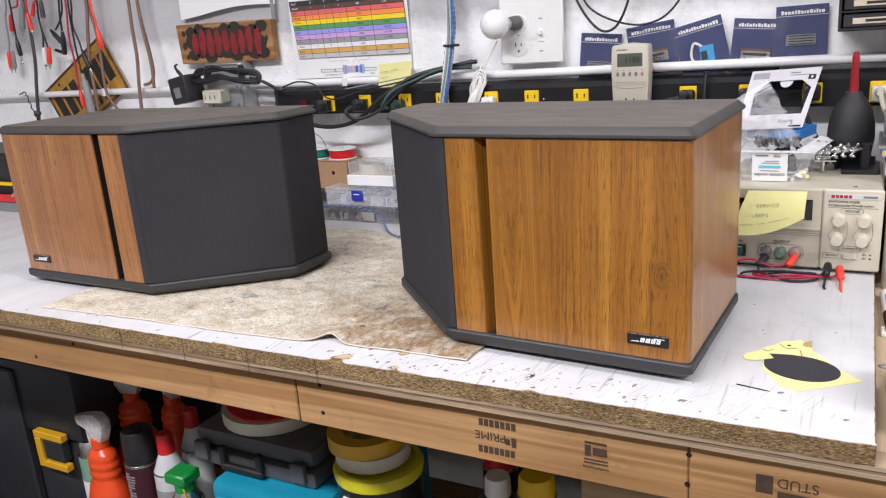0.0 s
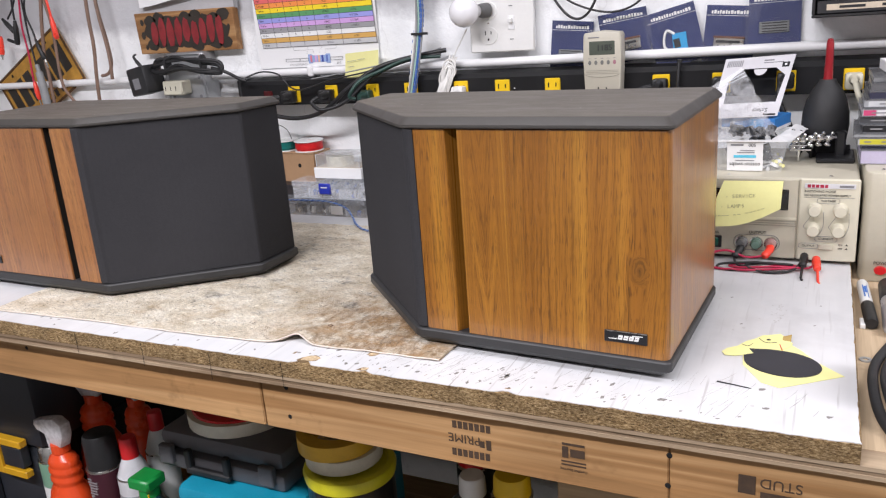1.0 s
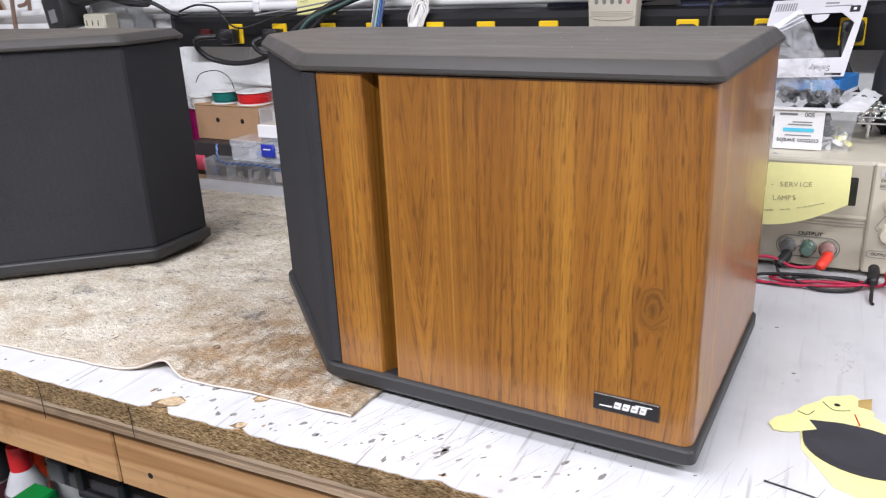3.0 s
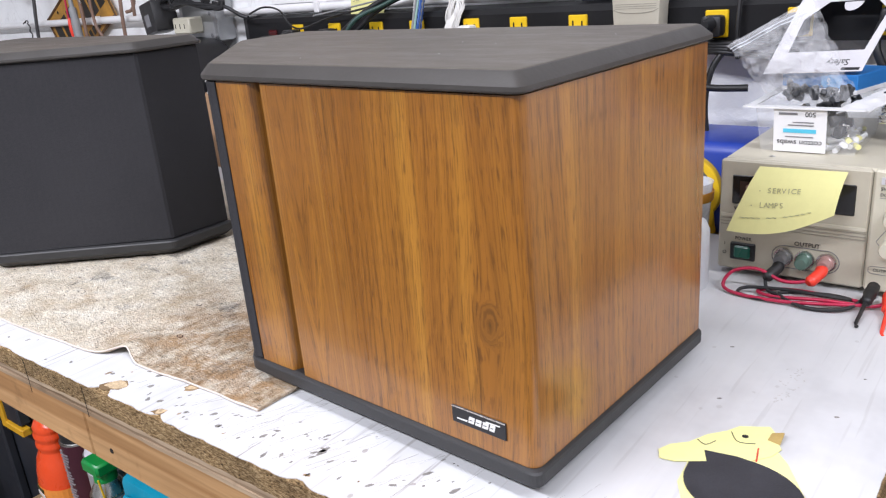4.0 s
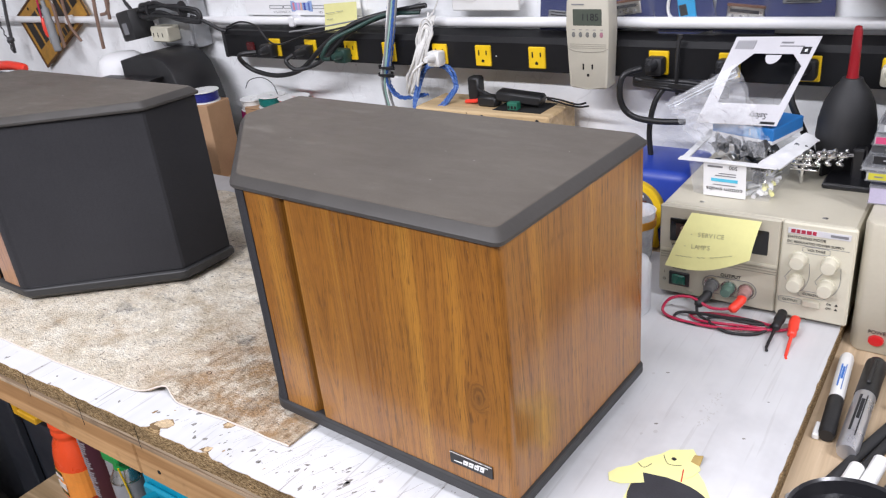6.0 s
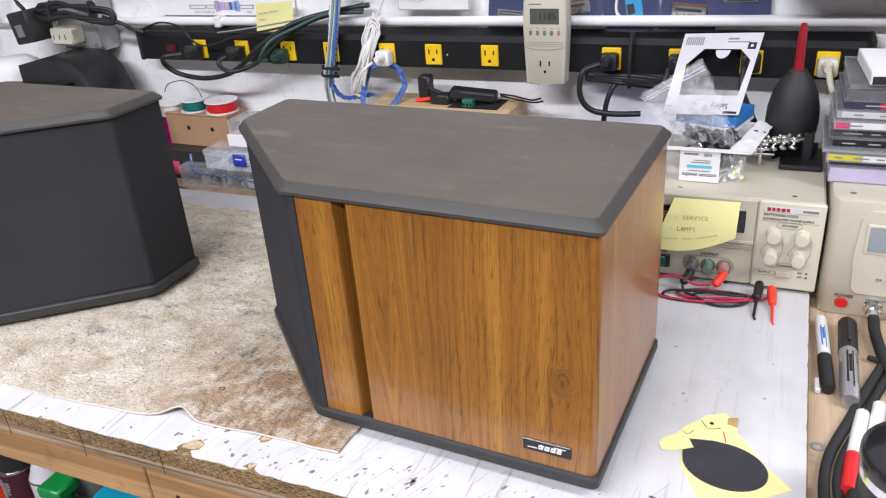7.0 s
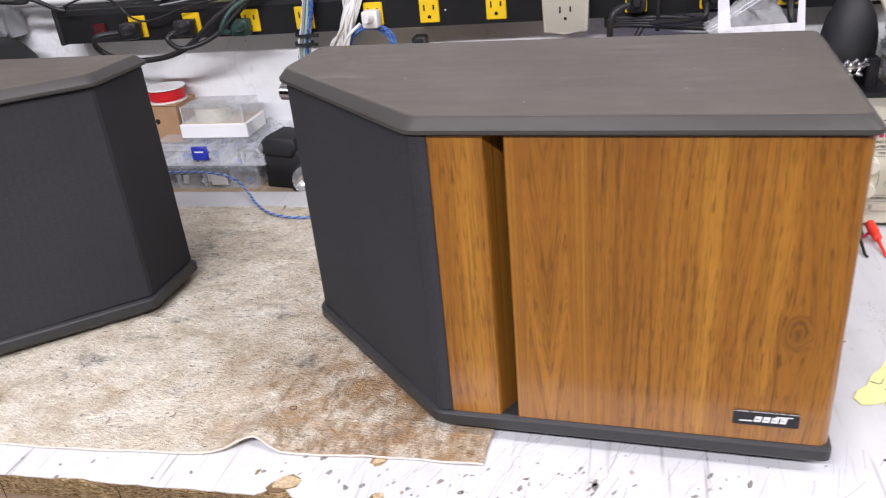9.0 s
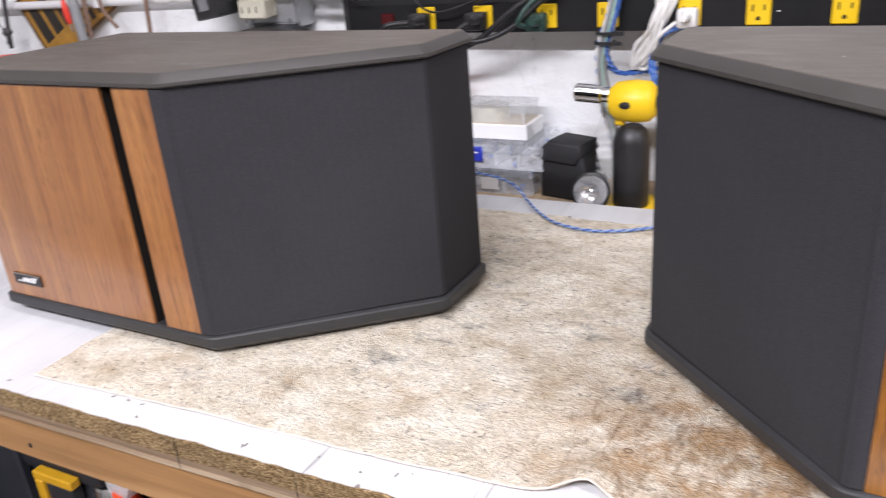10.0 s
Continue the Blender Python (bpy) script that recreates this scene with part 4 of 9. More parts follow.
cord_plug(-0.213, 1.113, [(-0.222, 1.30, 1.112), (-0.240, 1.285, 1.105), (-0.244, 1.285, 1.075), (-0.232, 1.29, 1.053), (-0.205, 1.30, 1.044), (-0.165, 1.31, 1.043)], "black power plug with stiff looped cord", r=0.004)
cord_plug(-0.122, 1.113, [(-0.130, 1.30, 1.108), (-0.134, 1.29, 1.095), (-0.155, 1.31, 1.087), (-0.21, 1.34, 1.082), (-0.245, 1.34, 1.088)], "black plug with a coiled lead behind", r=0.0036)
cord_plug(-0.030, 1.116, [(-0.036, 1.30, 1.112), (-0.036, 1.285, 1.09), (-0.022, 1.285, 1.058), (-0.006, 1.29, 1.02), (0.0, 1.31, 0.97)], "black plug with cord dropping behind the supply", r=0.004)
cord_plug(0.060, 1.113, [(0.062, 1.30, 1.108), (0.066, 1.285, 1.095), (0.074, 1.29, 1.075), (0.078, 1.31, 1.05), (0.08, 1.33, 1.0)], "cream plug with cord at the strip's end", BEIGE_LT, 0.004)
cord_plug(-0.563, 1.110, [(-0.572, 1.305, 1.105), (-0.590, 1.30, 1.09), (-0.607, 1.31, 1.065), (-0.622, 1.325, 1.05), (-0.612, 1.33, 1.045), (-0.60, 1.325, 1.075), (-0.588, 1.33, 1.12), (-0.582, 1.34, 1.16)], "white plug with thin white cord", WHITE_PL, 0.0022)


def thin_cord():
    t = thing("signal_wire", (0, 0, 0), 0, "thin black cord drooping across the power strip", "cord")
    part("cord", tube([(-1.03, 1.325, 1.148), (-0.99, 1.325, 1.158), (-0.945, 1.32, 1.152), (-0.92, 1.318, 1.128), (-0.89, 1.318, 1.122), (-0.83, 1.325, 1.137), (-0.75, 1.335, 1.15), (-0.68, 1.352, 1.166), (-0.61, 1.362, 1.178)], 0.0016, 6, 8), BLACK, t, smooth=60)
    part("second_cord", tube([(-0.88, 1.335, 1.140), (-0.82, 1.335, 1.147), (-0.74, 1.342, 1.158), (-0.66, 1.355, 1.17), (-0.61, 1.365, 1.184)], 0.0013, 6, 8), GREY_WIRE, t, smooth=60)


def white_hank():
    t = thing("hank_of_cord", (0, 0, 0), 0, "hank of thin white cord tied in a bundle by the wall", "cord")
    rnd = random.Random(2)
    for k in range(10):
        j = lambda: rnd.uniform(-0.006, 0.006)
        part("strand", tube([(-0.582 + j(), 1.350 + j() / 2, 1.166 + 2 * j()), (-0.592 + j(), 1.335, 1.135), (-0.602 + j(), 1.328 + j(), 1.10), (-0.616 + 2 * j(), 1.33, 1.068 + 2 * j()), (-0.628 + j(), 1.335, 1.045 + j()), (-0.612 + j(), 1.332, 1.07), (-0.596 + j(), 1.33 + j(), 1.115), (-0.578 + j(), 1.348, 1.162 + j())], 0.0019, 6, 6), WHITE_WIRE, t, smooth=60)
    for k in range(6):
        w, tip = 0.004 + 0.0018 * k, 1.158 + rnd.uniform(-0.006, 0.008)
        c = -0.588 + rnd.uniform(-0.002, 0.002)
        part("bow", tube([(c - 0.008, 1.334, 1.095), (c - w, 1.331, 1.128), (c - w * 0.8 + 0.004, 1.333, tip - 0.008), (c + 0.005, 1.336, tip), (c + w + 0.006, 1.333, tip - 0.010), (c + w * 0.8, 1.331, 1.128), (c - 0.006, 1.334, 1.097)], 0.0016, 6, 6), WHITE_WIRE, t, smooth=60)
    part("lead", tube([(-0.578, 1.348, 1.168), (-0.57, 1.352, 1.185), (-0.556, 1.35, 1.205), (-0.548, 1.345, 1.215)], 0.0012, 6, 6), WHITE_WIRE, t, smooth=60)


def wire_bundle():
    t = thing("wire_bundle", (0, 0, 0), 0, "bundle of grey, white, green and twisted blue wires with cable ties", "cables")
    line = [(-0.648, 1.358, 1.50), (-0.645, 1.356, 1.35), (-0.642, 1.350, 1.25), (-0.643, 1.336, 1.19), (-0.654, 1.325, 1.12), (-0.664, 1.322, 1.075)]
    bend = [(-0.662, 1.325, 1.052), (-0.648, 1.333, 1.038), (-0.622, 1.338, 1.040), (-0.600, 1.336, 1.045)]
    straight = [(-0.668, 1.325, 1.045), (-0.664, 1.332, 1.00), (-0.655, 1.340, 0.95), (-0.650, 1.348, 0.90)]
    mats = [GREY_WIRE, BLUE_WIRE, WHITE_WIRE, BLUE_WIRE, GREY_WIRE, BLUE_WIRE, WHITE_WIRE, GREY_WIRE, GREEN_WIRE, BLUE_WIRE]
    for k, m in enumerate(mats):
        a = 2 * math.pi * k / len(mats)
        off = Vector((0.0068 * math.cos(a), 0.005 * math.sin(a), 0))
        pts = [Vector(p) + off * (1 + 0.25 * math.sin(3 * i + k)) for i, p in enumerate(line + (bend if m is BLUE_WIRE and k != 5 else straight))]
        if m is BLUE_WIRE:
            part("blue_pair", twisted(pts, 0.0013, 0.018, 0), BLUE_WIRE, t, smooth=60)
            part("pale_pair", twisted(pts, 0.0013, 0.018, 1), WHITE_WIRE if k == 5 else BLUE_WIRE, t, smooth=60)
        else:
            part("wire", tube(pts, 0.0021 if m is GREY_WIRE else 0.0017, 6, 6), m, t, smooth=60)
    for x, y, z in ((-0.6425, 1.343, 1.212), (-0.661, 1.323, 1.091), (-0.663, 1.3225, 1.079)):
        bm = lathe([(0.0125, -0.002), (0.0138, -0.002), (0.0138, 0.002), (0.0125, 0.002), (0.0125, -0.002)], 16, m=Matrix.Translation((x, y, z)) @ Matrix.Diagonal((1, 0.8, 1, 1)), closed=False)
        box(x + 0.008, x + 0.024, y - 0.012, y - 0.009, z - 0.0022, z + 0.0022, bm=bm)
        part("cable_tie", bm, BLACK, t)


def energy_meter():
    t = thing("energy_meter", (-0.3005, 1.310, 1.0), 0, "putty-coloured plug-in energy meter with grey display on the strip", "meter")
    out = [(-0.028, 0.081), (-0.024, 0.0785), (0, 0.0775), (0.024, 0.0785), (0.028, 0.081), (0.0305, 0.16), (0.0305, 0.193), (0.028, 0.197), (0, 0.2), (-0.028, 0.197), (-0.0305, 0.193), (-0.0305, 0.16)]
    m = Matrix.Translation((0, 0.028, 0)) @ Matrix.Rotation(radians(90), 4, "X")
    part("case", prism(out, 0, 0.028, m=m, bevel=0.0035), plain("putty_plastic", (0.50, 0.47, 0.385), 0.45, 0, 0.05, 20, 0.1), t, smooth=40)
    part("display", box(-0.021, 0.021, -0.0006, 0.002, 0.1625, 0.1845, 0.001), LCD, t, "grey liquid crystal display")
    letters("reading", "1185", 0.013, INK, t, face_front(0.004, -0.0007, 0.1735))
    for k, x in enumerate((-0.020, -0.010, 0.0, 0.010, 0.020)):
        bm = lathe([(0.0001, 0), (0.0026, 0), (0.0024, 0.0008), (0.0001, 0.001)], 14, m=face_front(x, 0.0003, 0.151) @ Matrix.Diagonal((1, 1.45, 1, 1)))
        part("button", bm, plain("mauve_button", (0.35, 0.16, 0.2), 0.5) if k == 4 else plain("grey_button", (0.16, 0.16, 0.15), 0.5), t)
        bars("button_caption", [(-0.002, 0.002, -0.0004, 0.0004)], INK_GREY, t, face_front(x, -0.0001, 0.1575))
    for z in (0.1385, 0.136, 0.1335):
        part("groove", box(-0.026, 0.026, -0.0004, 0.0004, z - 0.0003, z + 0.0003), plain("groove_shade", (0.30, 0.28, 0.23), 0.6), t)
    bars("maker_mark", [(-0.022, -0.004, -0.0008, 0.0008)], INK_GREY, t, face_front(0, -0.0002, 0.190))
    part("slot", box(-0.0075, -0.0055, -0.0006, 0.001, 0.1045, 0.1125), VOID, t)
    part("slot", box(0.0055, 0.0075, -0.0006, 0.001, 0.1055, 0.1120), VOID, t)
    part("slot", box(-0.0022, 0.0022, -0.0006, 0.001, 0.095, 0.0995, 0.001), VOID, t)
    part("curve_line", tube([(-0.029, 0.0003, 0.133), (-0.02, -0.0002, 0.1295), (0, -0.0003, 0.128), (0.02, -0.0002, 0.1295), (0.029, 0.0003, 0.133)], 0.0005, 5, 6), MADE["groove_shade"], t)


def switch_plate():
    t = thing("wall_outlet_box", (0.013, 0, 0.006), 0, "white surface outlet box with switch and round lamp socket", "outlet")
    y = 1.362
    part("back_box", box(-0.559, -0.449, y + 0.004, 1.389, 1.170, 1.292, 0.003), WHITE, t)
    part("cover_plate", box(-0.5625, -0.4435, y, y + 0.005, 1.166, 1.297, 0.002), WHITE_PL, t, smooth=40)
    f = part("round_outlet", lathe([(0.0001, 0), (0.017, 0), (0.0165, 0.0016), (0.0001, 0.0016)], 24, m=face_front(-0.527, y, 1.1945) @ Matrix.Diagonal((1, 0.9, 1, 1))), WHITE_PL, t)
    for a, b, c, d in ((-0.533, -0.5315, 1.196, 1.203), (-0.5225, -0.521, 1.197, 1.202), (-0.5285, -0.5255, 1.1865, 1.190)):
        part("slot", box(a, b, y - 0.0020, y - 0.0014, c, d), VOID, f)
    part("lamp_recess", lathe([(0.0001, 0), (0.018, 0), (0.0165, 0.0016), (0.0001, 0.0016)], 24, m=face_front(-0.527, y, 1.2365) @ Matrix.Diagonal((1, 0.9, 1, 1))), WHITE_PL, t)
    part("switch_frame", box(-0.490, -0.478, y - 0.0012, y, 1.203, 1.2265, 0.0008), WHITE, t)
    part("switch_toggle", box(-0.487, -0.481, y - 0.010, y, 1.2145, 1.2225, 0.0012), WHITE_PL, t)
    for z in (1.187, 1.2425):
        part("screw", box(-0.4875, -0.481, y - 0.0008, y, z - 0.0007, z + 0.0007), INK_GREY, t)
    part("outlet_screw", lathe([(0.0001, 0), (0.0018, 0), (0.0001, 0.0008)], 10, m=face_front(-0.527, y, 1.2155)), SILVER, t)


def light_bulb():
    t = thing("light_bulb", (-0.513, 1.3605, 1.2435), 0, "frosted white round bulb in a grey plug-in holder", "bulb")
    m = Matrix.Rotation(radians(90), 4, "X") @ Matrix.Rotation(radians(-28), 4, "Y")
    part("holder", lathe([(0.0001, 0), (0.0125, 0), (0.0125, 0.012), (0.0105, 0.022), (0.0001, 0.022)], 20, m=m), plain("grey_bakelite", (0.10, 0.10, 0.10), 0.5), t, smooth=40)
    prof = [(0.0001, 0.020), (0.0095, 0.022)]
    for k in range(1, 17):
        a = -1.15 + k / 16 * (math.pi / 2 + 1.15)
        prof.append((max(0.0001, 0.0255 * math.cos(a)), 0.0525 + 0.0255 * math.sin(a)))
    b = plain("frosted_glass", (0.80, 0.80, 0.82), 0.18, 0, 0.02, 10, 0.0)
    part("globe", lathe(prof, 28, m=m), b, t, smooth=60)


def colour_chart():
    t = thing("colour_code_chart", (0, 0, 0), 0, "printed resistor colour code chart taped to the wall", "chart")
    y = 1.3835
    part("sheet", sheet(lambda u, v: (-1.035 + 0.285 * u, y - 0.0012 * math.sin(3 * u + 4 * v), 1.160 + 0.18 * v), 10, 8, 0.0004), PAPER, t)
    rows = [("Black", (0.03, 0.03, 0.03)), ("Brown", (0.10, 0.055, 0.045)), ("Red", (0.68, 0.13, 0.13)), ("Orange", (0.80, 0.27, 0.06)), ("Yellow", (0.82, 0.62, 0.02)), ("Green", (0.10, 0.30, 0.12)), ("Blue", (0.30, 0.31, 0.68)), ("Violet", (0.58, 0.34, 0.66)), ("Grey", (0.30, 0.30, 0.31)), ("White", (0.76, 0.76, 0.76)), ("Gold", (0.62, 0.36, 0.10)), ("Silver", (0.50, 0.50, 0.51))]
    mult = ["1\u03a9", "10\u03a9", "100\u03a9", "1K\u03a9", "10K\u03a9", "100K\u03a9", "1M\u03a9", "10M\u03a9", "100M\u03a9", "1G\u03a9", "0.1\u03a9", "0.01\u03a9"]
    tol = ["", "\u00b1 1%", "\u00b1 2%", "", "", "\u00b1 0.5%", "\u00b1 0.25%", "\u00b1 0.10%", "\u00b1 0.05%", "", "\u00b1 5%", "\u00b1 10%"]
    h, zb = 0.00965, 1.2008
    def left(z):
        return -1.031 + (1.31 - z) * 0.10
    def right(z):
        return -0.757 + (1.3 - z) * 0.06
    for k, (word, col) in enumerate(rows):
        z1 = zb + h * (12 - k)
        z0 = z1 - h
        m = plain("chart_" + word.lower(), col, 0.75, 0, 0.04, 20, 0)
        a, b, c, d = (left(z0), z0), (right(z0), z0), (right(z1), z1), (left(z1), z1)
        bm = prism([(p, q) for p, q in (a, b, c, d)], 0, 0.0005, m=Matrix.Translation((0, y - 0.0016, 0)) @ Matrix.Rotation(radians(90), 4, "X"))
        band = part("colour_band", bm, m, t)
        ink = PAPER if k < 2 else INK
        zc, w = (z0 + z1) / 2, right(z0) - left(z0)
        letters("row_word", word, 0.0058, ink, band, face_front(left(z0) + 0.004, y - 0.0023, zc), align="LEFT", depth=0.0)
        if k < 10:
            for f in (0.195, 0.32, 0.445):
                letters("row_figure", str(k), 0.0056, ink, band, face_front(left(z0) + f * w, y - 0.0023, zc), depth=0.0)
        letters("row_figure", mult[k], 0.0056, ink, band, face_front(left(z0) + 0.61 * w, y - 0.0023, zc), depth=0.0)
        if tol[k]:
            letters("row_figure", tol[k], 0.0056, ink, band, face_front(left(z0) + 0.84 * w, y - 0.0023, zc), depth=0.0)
    for k in range(13):
        z = zb + h * k
        part("rule", box(left(z), right(z), y - 0.0024, y - 0.0018, z - 0.0003, z + 0.0003), INK, t)
    for f in (0.0, 0.13, 0.257, 0.384, 0.51, 0.72, 1.0):
        za, zc = zb, zb + 12 * h
        xa, xc = left(za) + f * (right(za) - left(za)), left(zc) + f * (right(zc) - left(zc))
        part("rule", tube([(xa, y - 0.0021, za), (xc, y - 0.0021, zc)], 0.0004, 4, 1), INK, t)
    # resistor drawing
    body = part("resistor_drawing", prism([(-0.026, -0.009), (-0.018, -0.009), (-0.014, -0.0065), (0.014, -0.0065), (0.018, -0.009), (0.026, -0.009), (0.026, 0.009), (0.018, 0.009), (0.014, 0.0065), (-0.014, 0.0065), (-0.018, 0.009), (-0.026, 0.009)], 0, 0.0004, m=face_front(-0.887, y - 0.0014, 1.1755)), plain("resistor_blue", (0.28, 0.38, 0.62), 0.7), t)
    for x, c in ((-0.019, (0.65, 0.2, 0.25)), (-0.008, (0.6, 0.35, 0.6)), (-0.0005, (0.7, 0.4, 0.3)), (0.008, (0.05, 0.07, 0.3)), (0.0185, (0.1, 0.15, 0.4))):
        part("resistor_ring", box(-0.0022, 0.0022, -0.0065, 0.0065, 0.0004, 0.0007, m=face_front(-0.887 + x, y - 0.0014, 1.1755)), plain("ring_%d" % (x * 10000), c, 0.7), body)
    for a, b in ((-0.968, -0.934), (-0.932, -0.913), (-0.861, -0.832)):
        bm = bmesh.new()
        for q in ((a, b, 1.177, 1.1776), (a, b, 1.1716, 1.1722), (a, a + 0.0006, 1.1716, 1.1776), (b - 0.0006, b, 1.1716, 1.1776)):
            box(q[0], q[1], y - 0.0022, y - 0.0016, q[2], q[3], bm=bm)
        part("lead_drawing", bm, INK_GREY, t)
    letters("percents", "0.1% 0.25% 0.5% 1%", 0.0052, INK_GREY, t, face_front(-0.938, y - 0.0018, 1.1655), depth=0.0)
    letters("percents", "20 \u03a9", 0.0052, INK_GREY, t, face_front(-0.842, y - 0.0018, 1.1655), depth=0.0)
    for x in (-0.915, -0.9, -0.885, -0.87):
        part("leader", tube([(x, y - 0.0018, 1.186), (x, y - 0.0018, 1.193), (x * 1.0 + (x + 0.89) * 1.2, y - 0.0018, 1.1935), (x + (x + 0.89) * 1.2, y - 0.0018, 1.1995)], 0.0002, 4, 2), INK_GREY, t)


def sticky_note_wall():
    t = thing("sticky_note", (0, 0, 0), 0, "pale yellow sticky note on the wall below the chart", "note")
    def at(u, v):
        return (-0.816 + 0.075 * u + 0.004 * v, 1.3605 - 0.005 * (1 - v) ** 2 - 0.002 * u, 1.131 + 0.052 * v + 0.006 * u * 0.7)
    part("paper", sheet(at, 8, 6, 0.0003), NOTE, t)
    bars("faint_writing", [(-0.026, -0.006, 0.004, 0.0048), (-0.002, 0.014, 0.005, 0.0058), (-0.026, -0.012, -0.006, -0.0052)], INK_GREY, t, face_front(-0.780, 1.3555, 1.166, 5), 0.0002)


def packet(x, z, w, h, roll, y, kind, seed):
    t = thing("card_packet", (x, y, z), 0, "navy header card in a clear bag with a pin badge", "packet", "carded pin badges on the wall")
    R = Matrix.Rotation(radians(roll), 4, "Y")
    t.matrix_world = Matrix.Translation((x, y, z)) @ R
    part("card", box(-w / 2, w / 2, 0, 0.0012, -h / 2, h / 2), NAVY, t)
    part("rule", box(-w / 2, w / 2, -0.0004, 0, h / 2 - 0.0155, h / 2 - 0.0149), WHITE_PL, t)
    rnd = random.Random(seed)
    x0, rects = -w * 0.40, []
    while x0 < w * 0.40:
        d = rnd.uniform(0.0022, 0.0042)
        rects.append((x0, x0 + d, -0.0022, 0.0022 + rnd.choice((0, 0.0012))))
        x0 += d + 0.0012
    bars("title_bars", rects, WHITE_PL, t, face_front(0, 0, h / 2 - 0.0105))
    if kind == "receiver":
        b = part("pin_badge", box(-w * 0.3, w * 0.3, -0.003, 0, -0.022, -0.004, 0.001), SILVER, t, "small enamel badge shaped like a receiver")
        part("badge_case", box(-w * 0.31, w * 0.31, -0.0034, -0.0008, -0.006, -0.002, 0.0008), plain("badge_brown", (0.12, 0.05, 0.025), 0.4), b)
        for k in range(4):
            part("badge_knob", lathe([(0.0001, 0), (0.0016, 0), (0.0001, 0.0006)], 8, m=face_front(-w * 0.2 + k * w * 0.13, -0.003, -0.017)), INK_GREY, b)
        part("badge_dial", box(-w * 0.25, w * 0.22, -0.0035, -0.003, -0.0125, -0.0085), INK, b)
    elif kind == "deck":
        b = part("pin_badge", box(-w * 0.30, w * 0.28, -0.003, 0, -0.020, -0.003, 0.001), plain("badge_grey", (0.24, 0.25, 0.25), 0.35, 0.6), t, "small grey enamel badge")
        for k in range(4):
            part("badge_line", box(-w * 0.24, w * 0.24, -0.0034, -0.003, -0.018 + k * 0.004, -0.0165 + k * 0.004), INK, b)
    else:
        b = part("pin_badge", prism([(-0.011, -0.018), (0.011, -0.021), (0.014, 0.012), (-0.008, 0.014)], 0, 0.003, m=face_front(0.004, 0, -0.009)), plain("badge_blue", (0.03, 0.30, 0.58), 0.3), t, "blue enamel cassette player badge")
        part("badge_window", box(-0.004, 0.006, -0.0034, -0.003, -0.018, -0.004), INK, b)
        part("badge_cord", tube([(0.0, -0.002, 0.004), (-0.010, -0.002, 0.012), (-0.017, -0.002, 0.002), (-0.019, -0.002, -0.012), (-0.012, -0.002, -0.022)], 0.0022, 6, 6), WHITE_PL, b, smooth=60)
    part("clear_bag", sheet(lambda u, v: (-w / 2 - 0.004 + (w + 0.008) * u, -0.0045 - 0.002 * math.sin(5 * u + seed) * math.sin(4 * v + seed), -h / 2 - 0.006 + (h + 0.011) * v), 8, 8, 0.0001), clear("film", (1, 1, 1), 0.06, 0.015), t)
    return t


def cassette_rack():
    t = thing("cassette_rack", (0, 0, 0), 0, "black plastic cassette rack with labelled cassettes on the wall", "rack")
    y0, y1 = 1.30, 1.389
    part("rack_bottom", box(0.0, 0.30, y0, y1, 1.2005, 1.2045, 0.001), BLACK, t)
    part("rack_side", box(0.0, 0.004, y0, y1, 1.2045, 1.36, 0.001), BLACK, t)
    for k in range(4):
        z = 1.2055 + 0.024 * k
        part("tray", box(0.004, 0.30, y0 + 0.004, y1, z + 0.0205, z + 0.0225), BLACK, t)
        for j in range(2):
            x = 0.0065 + j * 0.112
            c = part("cassette", box(x, x + 0.108, y0 + 0.002, y0 + 0.07, z, z + 0.0175, 0.001), plain("cassette_case", (0.03, 0.03, 0.032), 0.2), t, "cassette in a dark case")
            part("spine_label", box(x + 0.012, x + 0.10, y0 + 0.0014, y0 + 0.002, z + 0.0045, z + 0.0125), plain("cream_label", (0.55, 0.47, 0.36), 0.7), c)
            for q in ((-0.022, 0.010, -0.0018, 0.0018), (0.030, 0.040, -0.0018, 0.0018)):
                bars("title_bar", [q], INK, c, face_front(x + 0.05, y0 + 0.0014, z + 0.0085))


def drooping_cord():
    t = thing("hanging_wire", (0, 0, 0), 0, "black cord hanging in loops on the wall", "cord")
    part("loop", tube([(-0.43, 1.37, 1.34), (-0.405, 1.365, 1.273), (-0.372, 1.36, 1.228), (-0.345, 1.36, 1.221), (-0.322, 1.36, 1.25), (-0.30, 1.37, 1.33)], 0.0022, 7, 8), BLACK, t, smooth=60)
    part("loop", tube([(-0.41, 1.37, 1.31), (-0.385, 1.365, 1.262), (-0.34, 1.36, 1.236), (-0.289, 1.36, 1.227), (-0.245, 1.36, 1.247), (-0.205, 1.37, 1.31)], 0.0018, 7, 8), BLACK, t, smooth=60)


